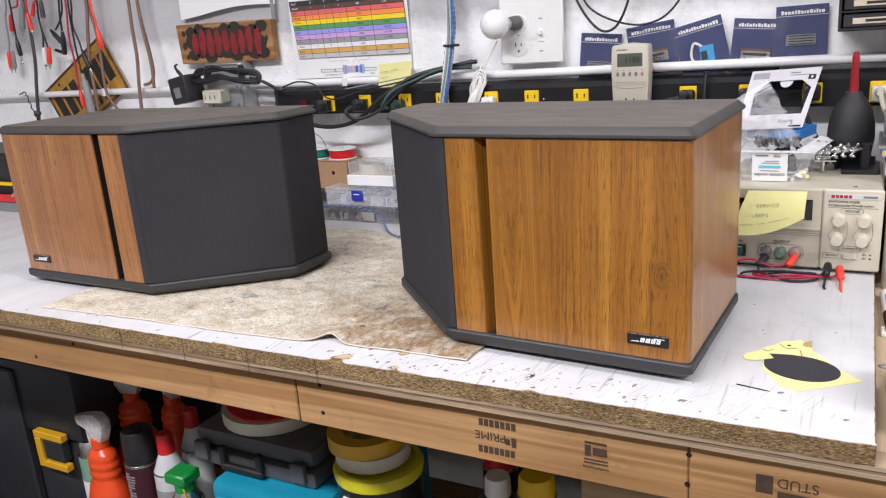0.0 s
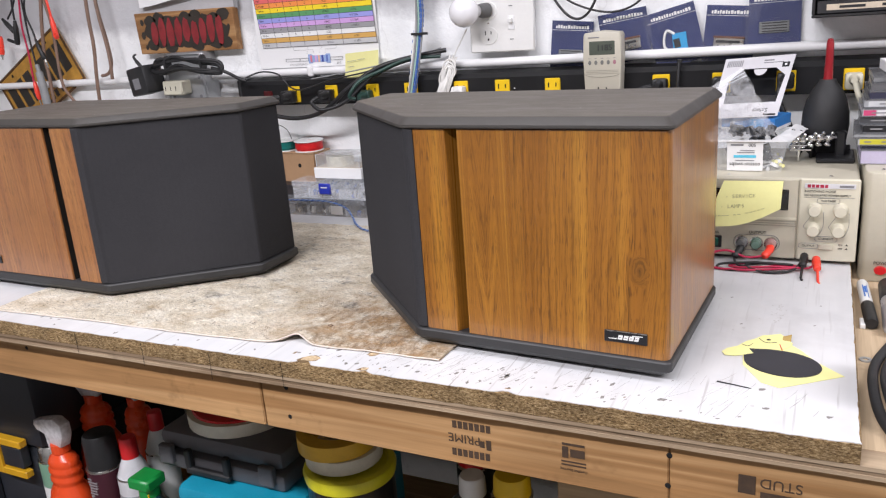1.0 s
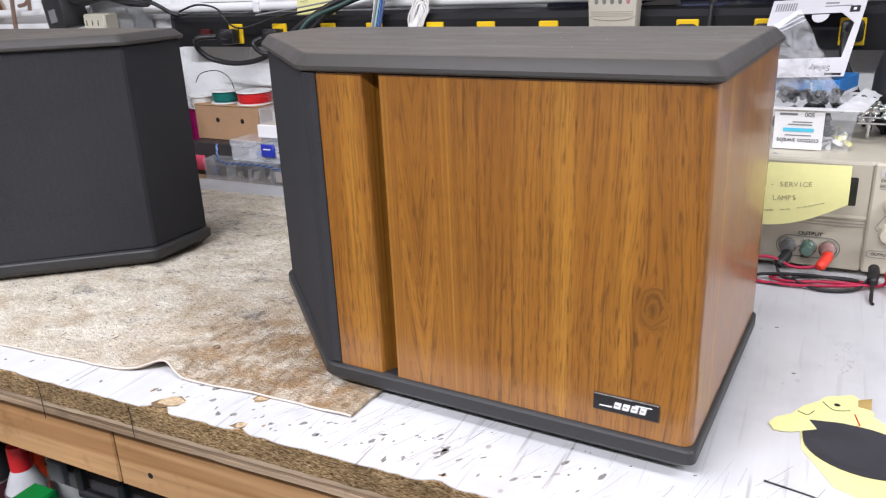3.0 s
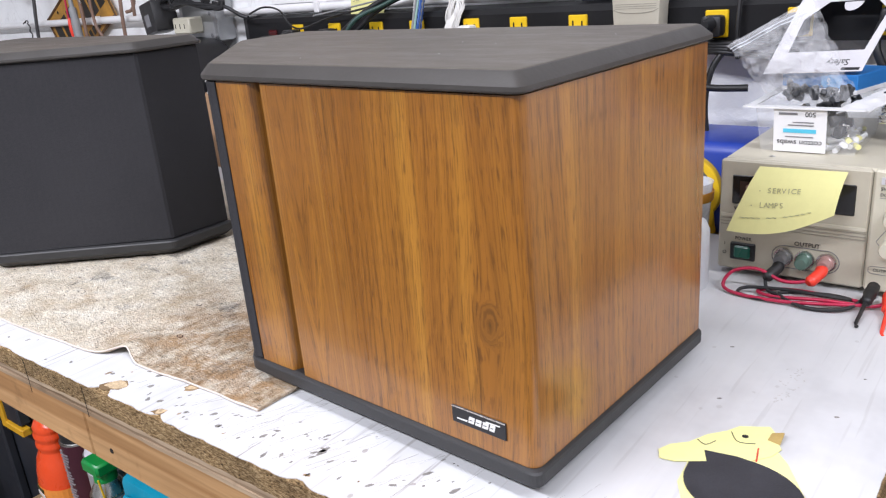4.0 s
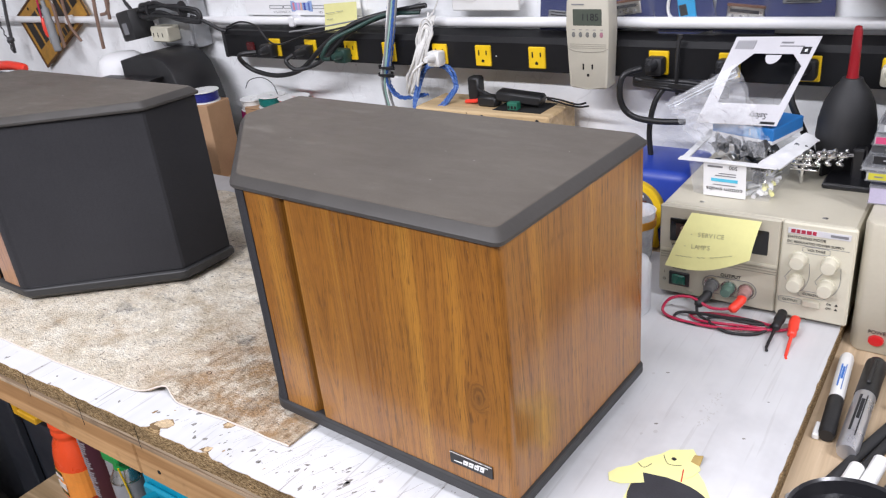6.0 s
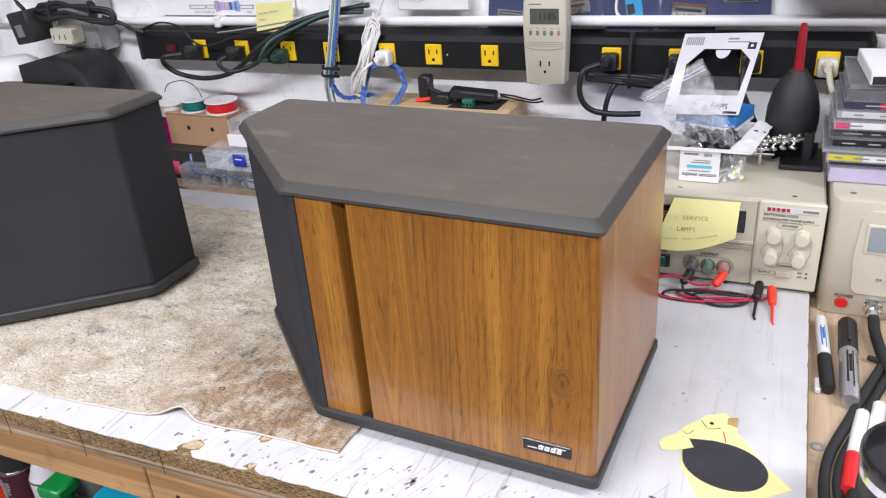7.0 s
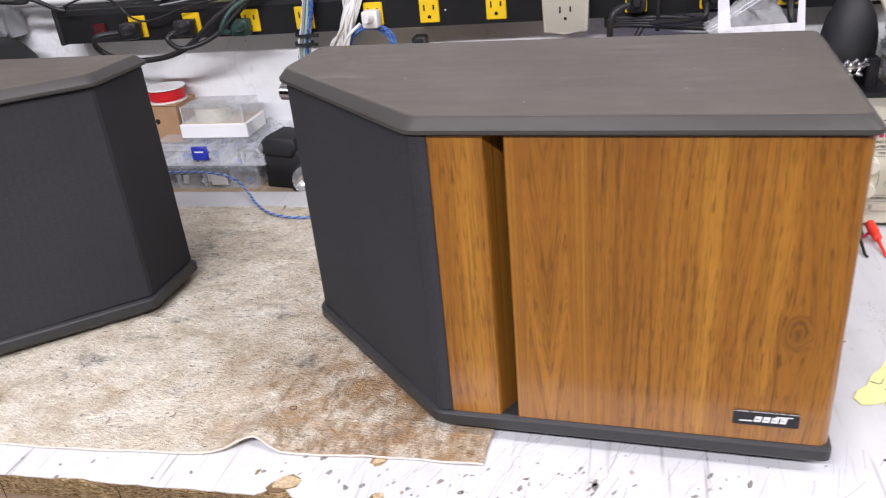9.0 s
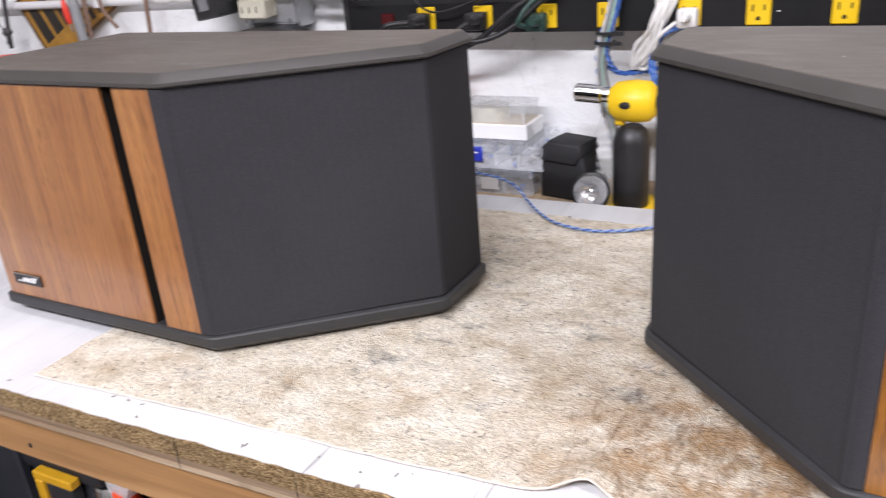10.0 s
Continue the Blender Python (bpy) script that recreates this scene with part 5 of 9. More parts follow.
def painted_plaque():
    t = thing("painted_plaque", (0.011, 0, 0), 0, "wooden plaque with red bubble lettering hung on the wall", "plaque")
    y = 1.366
    wood = lumber("plaque_wood", (0.30, 0.15, 0.06), (0.44, 0.25, 0.11), "x", 0.6, 0.3)
    m = Matrix.Translation((0, y + 0.019, 0)) @ Matrix.Rotation(radians(90), 4, "X")
    part("board", prism([(-1.353, 1.204), (-1.085, 1.203), (-1.086, 1.287), (-1.357, 1.290)], 0, 0.019, m=m, bevel=0.002), wood, t)
    rnd = random.Random(6)
    def blob(cx, cz, rx, rz, mat_, dy, name):
        pts = [(cx + rx * (1 + 0.14 * rnd.uniform(-1, 1)) * math.cos(2 * math.pi * k / 14), cz + rz * (1 + 0.14 * rnd.uniform(-1, 1)) * math.sin(2 * math.pi * k / 14)) for k in range(14)]
        part(name, prism(pts, 0, 0.0006, m=Matrix.Translation((0, y - dy, 0)) @ Matrix.Rotation(radians(90), 4, "X")), mat_, t)
    dark = plain("dark_paint", (0.028, 0.022, 0.016), 0.55, 0, 0.3, 40, 0.1)
    red = plain("plaque_red", (0.22, 0.018, 0.022), 0.5, 0, 0.3, 60, 0.1)
    for k in range(9):
        blob(-1.312 + k * 0.025, 1.270 + 0.006 * math.sin(k * 1.7), 0.017, 0.013, dark, 0.0003, "dark_blot")
        blob(-1.312 + k * 0.025, 1.222 + 0.006 * math.sin(k * 2.3), 0.017, 0.012, dark, 0.0004, "dark_blot")
    blob(-1.212, 1.247, 0.115, 0.033, dark, 0.0008, "dark_field")
    for k in range(9):
        blob(-1.303 + k * 0.0225, 1.246 + 0.003 * math.sin(k * 2.1), 0.0098, 0.027 + 0.003 * math.sin(k), red, 0.0016, "bubble_letter_shape")
    for cx, cz, a in ((-1.336, 1.27, 0.005), (-1.337, 1.243, 0.006), (-1.332, 1.218, 0.004), (-1.10, 1.25, 0.004)):
        blob(cx, cz, a, a * 1.3, dark, 0.0005, "dark_dot")


def hung_paper():
    t = thing("paper_sheet", (0, 0, 0), 0, "curled white paper hanging on the wall", "paper")
    part("sheet", sheet(lambda u, v: (-1.335 + 0.27 * u, 1.378 - 0.006 * math.sin(2.6 * u + 0.4) * (1 - v), 1.306 + 0.012 * u + 0.12 * v - 0.005 * math.cos(5 * u) * (1 - v)), 16, 8, 0.0004), PAPER, t, smooth=60)
    s = thing("grey_strap", (0, 0, 0), 0, "grey plastic strap hanging beside the paper", "strap")
    part("strap", box(-1.078, -1.068, 1.376, 1.38, 1.285, 1.45, 0.001), GREY_WIRE, s)


def junction_box():
    t = thing("junction_box", (0, 0, 0), 0, "galvanised steel junction box with cream outlet on the wall", "outlet")
    part("box_body", box(-1.262, -1.152, 1.346, 1.389, 1.100, 1.204, 0.008, seg=2), STEEL_BOX, t, smooth=40)
    part("cover", box(-1.258, -1.156, 1.343, 1.347, 1.104, 1.200, 0.006), STEEL_BOX, t)
    for x, z in ((-1.170, 1.190), (-1.170, 1.112), (-1.245, 1.112), (-1.168, 1.152)):
        part("knockout", lathe([(0.0001, 0), (0.004, 0), (0.0036, 0.0008), (0.0001, 0.0008)], 12, m=face_front(x, 1.343, z)), INK_GREY, t)
    f = part("cream_outlet", box(-1.245, -1.192, 1.312, 1.344, 1.118, 1.148, 0.003), BEIGE_LT, t, "cream multi-way tap", 40)
    for x in (-1.236, -1.222, -1.208):
        part("slot", box(x - 0.0008, x + 0.0008, 1.3114, 1.3122, 1.128, 1.137), VOID, f)
    a = thing("power_adapter", (0, 0, 0), 0, "black wall-wart adapter with a coiled black lead", "adapter")
    R = Matrix.Translation((-1.292, 1.318, 1.152)) @ Matrix.Rotation(radians(-9), 4, "Y") @ Matrix.Rotation(radians(-12), 4, "Z")
    part("case", box(-0.032, 0.032, -0.024, 0.024, -0.029, 0.029, 0.004, m=R, seg=2), BLACK, a, smooth=40)
    part("label_bars", box(-0.014, 0.010, -0.0246, -0.0238, -0.016, 0.006, m=R), INK_GREY, a)
    part("strain_relief", tube([(-1.305, 1.322, 1.180), (-1.318, 1.322, 1.194), (-1.322, 1.322, 1.203), (-1.314, 1.322, 1.206)], [0.004, 0.003, 0.002, 0.002], 7, 5), BLACK, a, smooth=60)
    rnd = random.Random(12)
    for k in range(5):
        j = lambda s=0.006: rnd.uniform(-s, s)
        part("coil_turn", tube([(-1.262 + j(), 1.312 + j(), 1.176 + j(0.003)), (-1.225, 1.298 + j(), 1.190 + j()), (-1.18, 1.296 + j(), 1.193 + j()), (-1.12, 1.295 + j(), 1.188 + j()), (-1.075 + j(), 1.298, 1.178 + j()), (-1.07 + j(), 1.298, 1.166 + j()), (-1.11, 1.295 + j(), 1.168 + j()), (-1.17, 1.293 + j(), 1.178 + j()), (-1.225, 1.30 + j(), 1.170 + j())], 0.0034, 7, 6, True), BLACK, a, smooth=60)
    part("lead", tube([(-1.09, 1.298, 1.172), (-1.055, 1.30, 1.162), (-1.035, 1.31, 1.148), (-1.022, 1.315, 1.143)], 0.0034, 7, 6), BLACK, a, smooth=60)
    for x in (-1.205, -1.11):
        part("lead_tie", lathe([(0.0001, -0.003), (0.016, -0.003), (0.016, 0.003), (0.0001, 0.003)], 14, m=Matrix.Translation((x, 1.297, 1.184)) @ Matrix.Rotation(radians(90), 4, "Y") @ Matrix.Diagonal((1, 0.6, 1, 1))), BLACK, a)


def licence_plate():
    t = thing("licence_plate", (0, 0, 0), 0, "rusty amber vintage number plate hung askew, characters as bars", "plate")
    t.matrix_world = Matrix.Translation((-1.702, 1.380, 1.156)) @ Matrix.Rotation(radians(-28), 4, "Y")
    amber = plain("amber_enamel", (0.42, 0.22, 0.035), 0.5, 0.1, 0.35, 30, 0.3)
    part("plate", box(-0.138, 0.138, -0.001, 0.001, -0.072, 0.072, 0.0008), amber, t)
    rim = bmesh.new()
    for a in ((-0.138, 0.138, 0.067, 0.072), (-0.138, 0.138, -0.072, -0.067), (-0.138, -0.133, -0.067, 0.067), (0.133, 0.138, -0.067, 0.067)):
        box(a[0], a[1], -0.0028, -0.001, a[2], a[3], bm=rim)
    part("raised_rim", rim, plain("dark_rust", (0.10, 0.05, 0.02), 0.7, 0.2, 0.4, 40, 0.3), t)
    for x in (-0.122, -0.085, -0.048, 0.020, 0.056, 0.092):
        bars("character_bar", [(x, x + 0.028, -0.030, 0.042)], plain("faded_black_enamel", (0.022, 0.018, 0.014), 0.5, 0, 0.4, 50, 0.1), t, face_front(0, -0.001, 0))
    for q in (-0.03, -0.012, 0.006, 0.024, 0.05, 0.068):
        bars("state_bar", [(q, q + 0.012, -0.058, -0.040)], MADE["faded_black_enamel"], t, face_front(0, -0.001, 0))
    for x in (-0.08, 0.08):
        part("bolt_hole", lathe([(0.0001, 0), (0.004, 0), (0.0001, 0.0006)], 10, m=face_front(x, -0.001, 0.058)), VOID, t)


def hanging_leads():
    g = "test leads hanging on the wall"
    def cord(points, y, mat_, r, label, name="test_lead"):
        """A cord that hangs along (x, z) points, from above the view."""
        t = thing(name, (0, 0, 0), 0, label, "test lead", g)
        x, z = points[0]
        line = [(x, y, 1.56), (x, y, 1.45)] + [(px, y - 0.0015 * (k % 2), pz) for k, (px, pz) in enumerate(points)]
        part("cord", tube(line, r, 8, 6), mat_, t, smooth=60)
        return t
    def plug(t, x, y, z, x1, z1, kind, mat_, size=1.0):
        """A plug whose cord end is at (x, z) and whose tip points to (x1, z1)."""
        d = Vector((x1 - x, 0, z1 - z)).normalized()
        m = Matrix.Translation((x, y, z)) @ d.to_track_quat("Z", "Y").to_matrix().to_4x4() @ Matrix.Scale(size, 4)
        if kind == "rca":
            p = part("rca_plug", lathe([(0.0001, 0), (0.0032, 0), (0.0052, 0.007), (0.0056, 0.020), (0.0056, 0.042), (0.0001, 0.042)], 14, m=m), mat_, t, smooth=40)
            part("plug_tip", lathe([(0.0001, 0.042), (0.0042, 0.042), (0.0042, 0.047), (0.0016, 0.047), (0.0014, 0.055), (0.0001, 0.056)], 12, m=m), SILVER, p, smooth=40)
            for k in range(3):
                part("grip_ring", lathe([(0.0054, 0.022 + k * 0.006), (0.0061, 0.023 + k * 0.006), (0.0061, 0.025 + k * 0.006), (0.0054, 0.026 + k * 0.006)], 12, m=m, closed=False), mat_, p)
        elif kind == "jack":
            p = part("jack_body", lathe([(0.0001, -0.004), (0.0026, -0.004), (0.0036, 0.006), (0.0050, 0.010), (0.0054, 0.034), (0.0036, 0.038), (0.0001, 0.038)], 14, m=m), mat_, t, smooth=40)
            part("jack_tip", lathe([(0.0001, 0.038), (0.0022, 0.038), (0.0022, 0.050), (0.0015, 0.051), (0.0021, 0.054), (0.0001, 0.057)], 10, m=m), SILVER, p, smooth=40)
        elif kind == "clip":
            p = part("clip_boot", lathe([(0.0001, -0.002), (0.0028, -0.002), (0.0048, 0.006), (0.0062, 0.022), (0.0056, 0.036), (0.0030, 0.042), (0.0001, 0.042)], 14, m=m), mat_, t, smooth=50)
            part("clip_jaw", lathe([(0.0001, 0.040), (0.0022, 0.040), (0.0014, 0.056), (0.0001, 0.057)], 8, m=m), SILVER, p)
        else:
            part("boot", lathe([(0.0001, -0.004), (0.0030, -0.004), (0.0042, 0.004), (0.0056, 0.012), (0.0056, 0.040), (0.0040, 0.044), (0.0001, 0.044)], 14, m=m), mat_, t, smooth=50)
    dark = plain("dark_grey_cord", (0.06, 0.06, 0.063), 0.5, 0, 0.15, 40, 0.05)
    t = cord([(-1.904, 1.379), (-1.916, 1.342), (-1.923, 1.29), (-1.929, 1.262)], 1.352, GREY_WIRE, 0.0022, "grey lead with red and grey plugs hanging on the wall")
    plug(t, -1.934, 1.352, 1.262, -1.938, 1.20, "rca", BRIGHT_RED)
    plug(t, -1.919, 1.352, 1.262, -1.924, 1.20, "rca", GREY_WIRE)
    t = cord([(-1.864, 1.376), (-1.889, 1.366), (-1.894, 1.350)], 1.356, RED, 0.0024, "red lead with a ribbed red plug hanging on the wall")
    plug(t, -1.894, 1.352, 1.352, -1.903, 1.30, "rca", RED)
    t = cord([(-1.877, 1.377), (-1.876, 1.349), (-1.880, 1.294)], 1.344, BLACK, 0.0024, "black audio lead with a metal jack hanging on the wall")
    plug(t, -1.880, 1.344, 1.290, -1.875, 1.232, "jack", BLACK, 1.1)
    t = cord([(-1.840, 1.380), (-1.842, 1.367)], 1.350, GREY_WIRE, 0.003, "grey lead with a thick grey plug hanging on the wall")
    plug(t, -1.842, 1.350, 1.367, -1.860, 1.30, "rca", GREY_WIRE, 1.3)
    t = cord([(-1.811, 1.375), (-1.814, 1.350)], 1.342, RED, 0.0024, "red lead with a red plug hanging on the wall")
    plug(t, -1.814, 1.342, 1.350, -1.809, 1.30, "rca", BRIGHT_RED)
    t = cord([(-1.824, 1.373), (-1.823, 1.303), (-1.831, 1.233), (-1.85, 1.146), (-1.866, 1.070)], 1.348, dark, 0.0042, "thick dark grey lead with a joint hanging past the conduit")
    part("joint", lathe([(0.0001, -0.008), (0.005, -0.007), (0.0085, -0.003), (0.0085, 0.003), (0.005, 0.007), (0.0001, 0.008)], 14, m=Matrix.Translation((-1.861, 1.346, 1.102))), dark, t, smooth=60)
    t = cord([(-1.774, 1.37), (-1.777, 1.338), (-1.777, 1.292), (-1.783, 1.263)], 1.345, BLACK, 0.0022, "black twin lead with white and red plugs hanging on the wall")
    part("cord", tube([(-1.775, 1.343, 1.355), (-1.776, 1.343, 1.324), (-1.769, 1.343, 1.287), (-1.764, 1.343, 1.262)], 0.0022, 8, 6), BLACK, t, smooth=60)
    plug(t, -1.783, 1.345, 1.266, -1.790, 1.21, "rca", WHITE_PL)
    plug(t, -1.764, 1.345, 1.266, -1.775, 1.21, "rca", BRIGHT_RED)
    t = cord([(-1.764, 1.385), (-1.774, 1.372)], 1.338, RED, 0.0022, "short red lead with a red plug hanging on the wall")
    plug(t, -1.776, 1.338, 1.372, -1.796, 1.33, "rca", RED, 0.8)
    t = cord([(-1.750, 1.395), (-1.750, 1.378)], 1.338, BLACK, 0.0024, "black lead with a stout metal-tipped plug hanging on the wall")
    plug(t, -1.750, 1.338, 1.376, -1.752, 1.324, "rca", dark)
    t = cord([(-1.691, 1.364), (-1.704, 1.329), (-1.732, 1.304)], 1.350, BLACK, 0.0022, "black lead with an angled black plug hanging on the wall")
    plug(t, -1.748, 1.350, 1.302, -1.722, 1.277, "boot", BLACK)
    t = cord([(-1.690, 1.38), (-1.695, 1.337), (-1.700, 1.300)], 1.343, BLACK, 0.0024, "black lead with an elbow connector hanging on the wall")
    plug(t, -1.700, 1.343, 1.294, -1.707, 1.245, "boot", BLACK, 1.15)
    plug(t, -1.706, 1.341, 1.248, -1.735, 1.257, "boot", BLACK, 0.7)
    t = cord([(-1.654, 1.361), (-1.663, 1.286), (-1.662, 1.227), (-1.663, 1.157)], 1.332, PINK_WIRE, 0.0022, "crimson test lead with a red clip hanging over the plate")
    plug(t, -1.663, 1.332, 1.157, -1.656, 1.10, "clip", BRIGHT_RED)
    t = cord([(-1.645, 1.361), (-1.653, 1.312), (-1.642, 1.271), (-1.637, 1.250)], 1.340, BLACK, 0.0022, "black test lead with a slim jack hanging over the plate")
    plug(t, -1.637, 1.340, 1.248, -1.613, 1.185, "jack", BLACK, 1.15)
    t = cord([(-1.650, 1.37), (-1.651, 1.334), (-1.654, 1.263), (-1.648, 1.196)], 1.336, BLACK, 0.0022, "black lead with a grey probe handle hanging on the wall")
    part("probe_handle", tube([(-1.645, 1.334, 1.196), (-1.640, 1.332, 1.178), (-1.635, 1.330, 1.150), (-1.630, 1.328, 1.105), (-1.629, 1.328, 1.085)], [0.005, 0.0085, 0.0095, 0.0085, 0.006], 12, 6), GREY_WIRE, t, "grey probe handle", 60)
    cord([(-1.597, 1.357), (-1.609, 1.292), (-1.625, 1.216), (-1.622, 1.165), (-1.627, 1.09)], 1.344, BROWN_WIRE, 0.004, "plain brown cord hanging on the wall", "brown_cord")
    cord([(-1.601, 1.36), (-1.587, 1.291), (-1.589, 1.241), (-1.591, 1.178), (-1.589, 1.14), (-1.574, 1.122), (-1.561, 1.105)], 1.350, BROWN_WIRE, 0.0034, "plain brown cord hanging in front of the plate", "brown_cord")
    t = cord([(-1.576, 1.356), (-1.570, 1.325), (-1.569, 1.296)], 1.338, BRIGHT_RED, 0.0028, "bright red test lead with a shrouded red plug")
    plug(t, -1.569, 1.338, 1.296, -1.564, 1.25, "boot", BRIGHT_RED, 1.05)
    part("plug_mouth", lathe([(0.003, 0), (0.0062, 0), (0.0062, 0.005), (0.003, 0.005), (0.003, 0)], 14, m=face_front(-1.561, 1.336, 1.259), closed=False), BRIGHT_RED, t)
    cord([(-1.466, 1.348), (-1.467, 1.292), (-1.469, 1.227), (-1.477, 1.16), (-1.485, 1.09)], 1.352, BROWN_WIRE, 0.004, "plain brown cord hanging by the painted plaque", "brown_cord")
    cord([(-1.440, 1.346), (-1.435, 1.295), (-1.427, 1.234), (-1.424, 1.190), (-1.440, 1.168), (-1.461, 1.163)], 1.354, BROWN_WIRE, 0.0036, "brown cord with a curled end over the conduit", "brown_cord")
    cord([(-1.434, 1.346), (-1.430, 1.29), (-1.424, 1.23), (-1.421, 1.19), (-1.426, 1.155)], 1.348, BROWN_WIRE, 0.0036, "brown cord ending at the conduit", "brown_cord")
    h = thing("twisted_wire", (0, 0, 0), 0, "short twisted black wire hooked over the conduit", "wire")
    part("strand", twisted([(-1.93, 1.355, 1.15), (-1.90, 1.35, 1.155), (-1.885, 1.345, 1.135), (-1.865, 1.34, 1.10), (-1.855, 1.34, 1.07)], 0.0015, 0.02, 0), BLACK, h, smooth=60)


thin_cord()
white_hank()
wire_bundle()
energy_meter()
switch_plate()
light_bulb()
colour_chart()
sticky_note_wall()
packet(-0.372, 1.172, 0.072, 0.088, 5, 1.3835, "deck", 1)
packet(-0.280, 1.186, 0.080, 0.082, -8, 1.3815, "receiver", 2)
packet(-0.199, 1.182, 0.078, 0.090, -14, 1.3795, "player", 3)
packet(-0.117, 1.180, 0.076, 0.088, 5, 1.3835, "receiver", 4)
packet(-0.052, 1.200, 0.074, 0.080, -1, 1.3785, "deck", 5)
cassette_rack()
drooping_cord()
painted_plaque()
hung_paper()
junction_box()
licence_plate()
hanging_leads()


# ---- right of the speakers: supply, station and clutter ----
def power_supply():
    t = thing("bench_power_supply", (0, 0, 0), 0, "cream bench power supply with knobs, terminals and dark display", "power supply")
    x0, x1, y, z0, z1 = -0.1245, 0.0715, 1.1125, 0.905, 1.0115
    part("case", box(x0 + 0.001, x1 - 0.001, y + 0.004, y + 0.215, z0, z1 + 0.0005, 0.0025), BEIGE, t)
    part("left_front", box(x0, 0.0015, y, y + 0.006, z0, z1, 0.0018), BEIGE, t, "cream front with display and terminals")
    part("right_front", box(0.0025, x1, y - 0.001, y + 0.006, z0, z1 + 0.0008, 0.0018), BEIGE_LT, t, "cream control panel")
    for x, yy in ((x0 + 0.02, y + 0.02), (x1 - 0.02, y + 0.02), (x0 + 0.02, y + 0.19), (x1 - 0.02, y + 0.19)):
        part("foot", lathe([(0.0001, 0), (0.007, 0), (0.007, 0.0055), (0.0001, 0.0055)], 12, m=Matrix.Translation((x, yy, TOP))), RUBBER, t)
    d = part("display", box(-0.113, -0.0095, y - 0.0008, y + 0.001, 0.970, 0.9975, 0.0008), plain("display_black", (0.012, 0.012, 0.012), 0.15, 0, 0.1, 10, 0), t, "black display window")
    part("digit_frame", box(-0.106, -0.090, y - 0.0012, y - 0.0007, 0.976, 0.992), plain("digit_brown", (0.05, 0.03, 0.025), 0.2), d)
    letters("reading", "8", 0.014, plain("digit_dim", (0.35, 0.22, 0.18), 0.4), d, face_front(-0.098, y - 0.0014, 0.984))
    for z in (0.9555, 0.9525, 0.9495):
        part("groove", box(x0 + 0.002, 0.001, y - 0.0005, y + 0.0005, z - 0.0004, z + 0.0004), plain("cream_groove", (0.33, 0.31, 0.25), 0.6), t)
    part("groove", box(x0 + 0.002, 0.001, y - 0.0009, y, 0.9575, 0.9605), BEIGE_LT, t)
    letters("caption", "VOLT", 0.0046, INK, t, face_front(-0.105, y - 0.0003, 0.9655))
    letters("caption", "AMP.", 0.0046, INK, t, face_front(-0.045, y - 0.0003, 0.9655))
    letters("caption", "POWER", 0.0044, INK, t, face_front(-0.101, y - 0.0003, 0.9365))
    letters("caption", "OUTPUT", 0.0055, INK, t, face_front(-0.045, y - 0.0003, 0.9385))
    letters("caption", "GND", 0.0035, INK, t, face_front(-0.0475, y - 0.0003, 0.9145))
    letters("caption", "I", 0.0046, INK, t, face_front(-0.118, y - 0.0003, 0.930))
    letters("caption", "O", 0.0046, INK, t, face_front(-0.118, y - 0.0003, 0.921))
    sw = part("power_switch", box(-0.1125, -0.0895, y - 0.002, y + 0.001, 0.9155, 0.9325, 0.001), BLACK, t, "green rocker switch in a black frame")
    part("rocker", box(-0.1085, -0.0935, y - 0.0045, y - 0.001, 0.918, 0.930, 0.0015), plain("green_rocker", (0.01, 0.13, 0.085), 0.25), sw)
    # terminals in an oblong outline
    ring = [(-0.064 + 0.0105 * math.cos(a), y - 0.0004, 0.925 + 0.0105 * math.sin(a)) for a in [math.pi / 2 + k * math.pi / 8 for k in range(9)]]
    ring += [(-0.028 + 0.0105 * math.cos(a), y - 0.0004, 0.925 + 0.0105 * math.sin(a)) for a in [-math.pi / 2 + k * math.pi / 8 for k in range(9)]]
    part("outline", tube(ring, 0.0004, 4, 1, True), INK_GREY, t)
    for x, m in ((-0.064, plain("grey_terminal", (0.16, 0.16, 0.16), 0.35)), (-0.046, plain("green_terminal", (0.12, 0.20, 0.16), 0.35)), (-0.028, plain("pale_red_terminal", (0.42, 0.24, 0.22), 0.35))):
        b = part("terminal", lathe([(0.0001, 0), (0.0068, 0), (0.0068, 0.005), (0.0058, 0.006), (0.0058, 0.014), (0.0048, 0.0155), (0.0001, 0.0155)], 18, m=face_front(x, y, 0.925)), m, t, smooth=40)
        part("terminal_nut", lathe([(0.0001, 0), (0.0085, 0), (0.0085, 0.002), (0.0001, 0.002)], 18, m=face_front(x, y - 0.0003, 0.925)), SILVER, b)
    # control panel
    part("maker_panel", box(0.0085, 0.066, y - 0.0018, y - 0.0009, 1.0005, 1.0065), plain("pale_grey_label", (0.62, 0.62, 0.64), 0.5), t)
    bars("maker_mark", [(-0.013, -0.009, -0.002, 0.002), (-0.008, -0.0045, -0.002, 0.002), (-0.0035, 0.0005, -0.002, 0.002), (0.0015, 0.006, -0.002, 0.002), (0.007, 0.0105, -0.002, 0.002)], plain("maroon_ink", (0.36, 0.02, 0.05), 0.6), t, face_front(0.0245, y - 0.0018, 1.0035))
    bars("model_bar", [(-0.008, 0.008, -0.0013, 0.0013)], INK_GREY, t, face_front(0.056, y - 0.0018, 1.0035))
    letters("caption", "SWITCHING MODE", 0.0041, INK, t, face_front(0.0085, y - 0.0013, 0.9965), align="LEFT")
    letters("caption", "DC REGULATED POWER SUPPLY", 0.0036, INK, t, face_front(0.0085, y - 0.0013, 0.9915), align="LEFT")
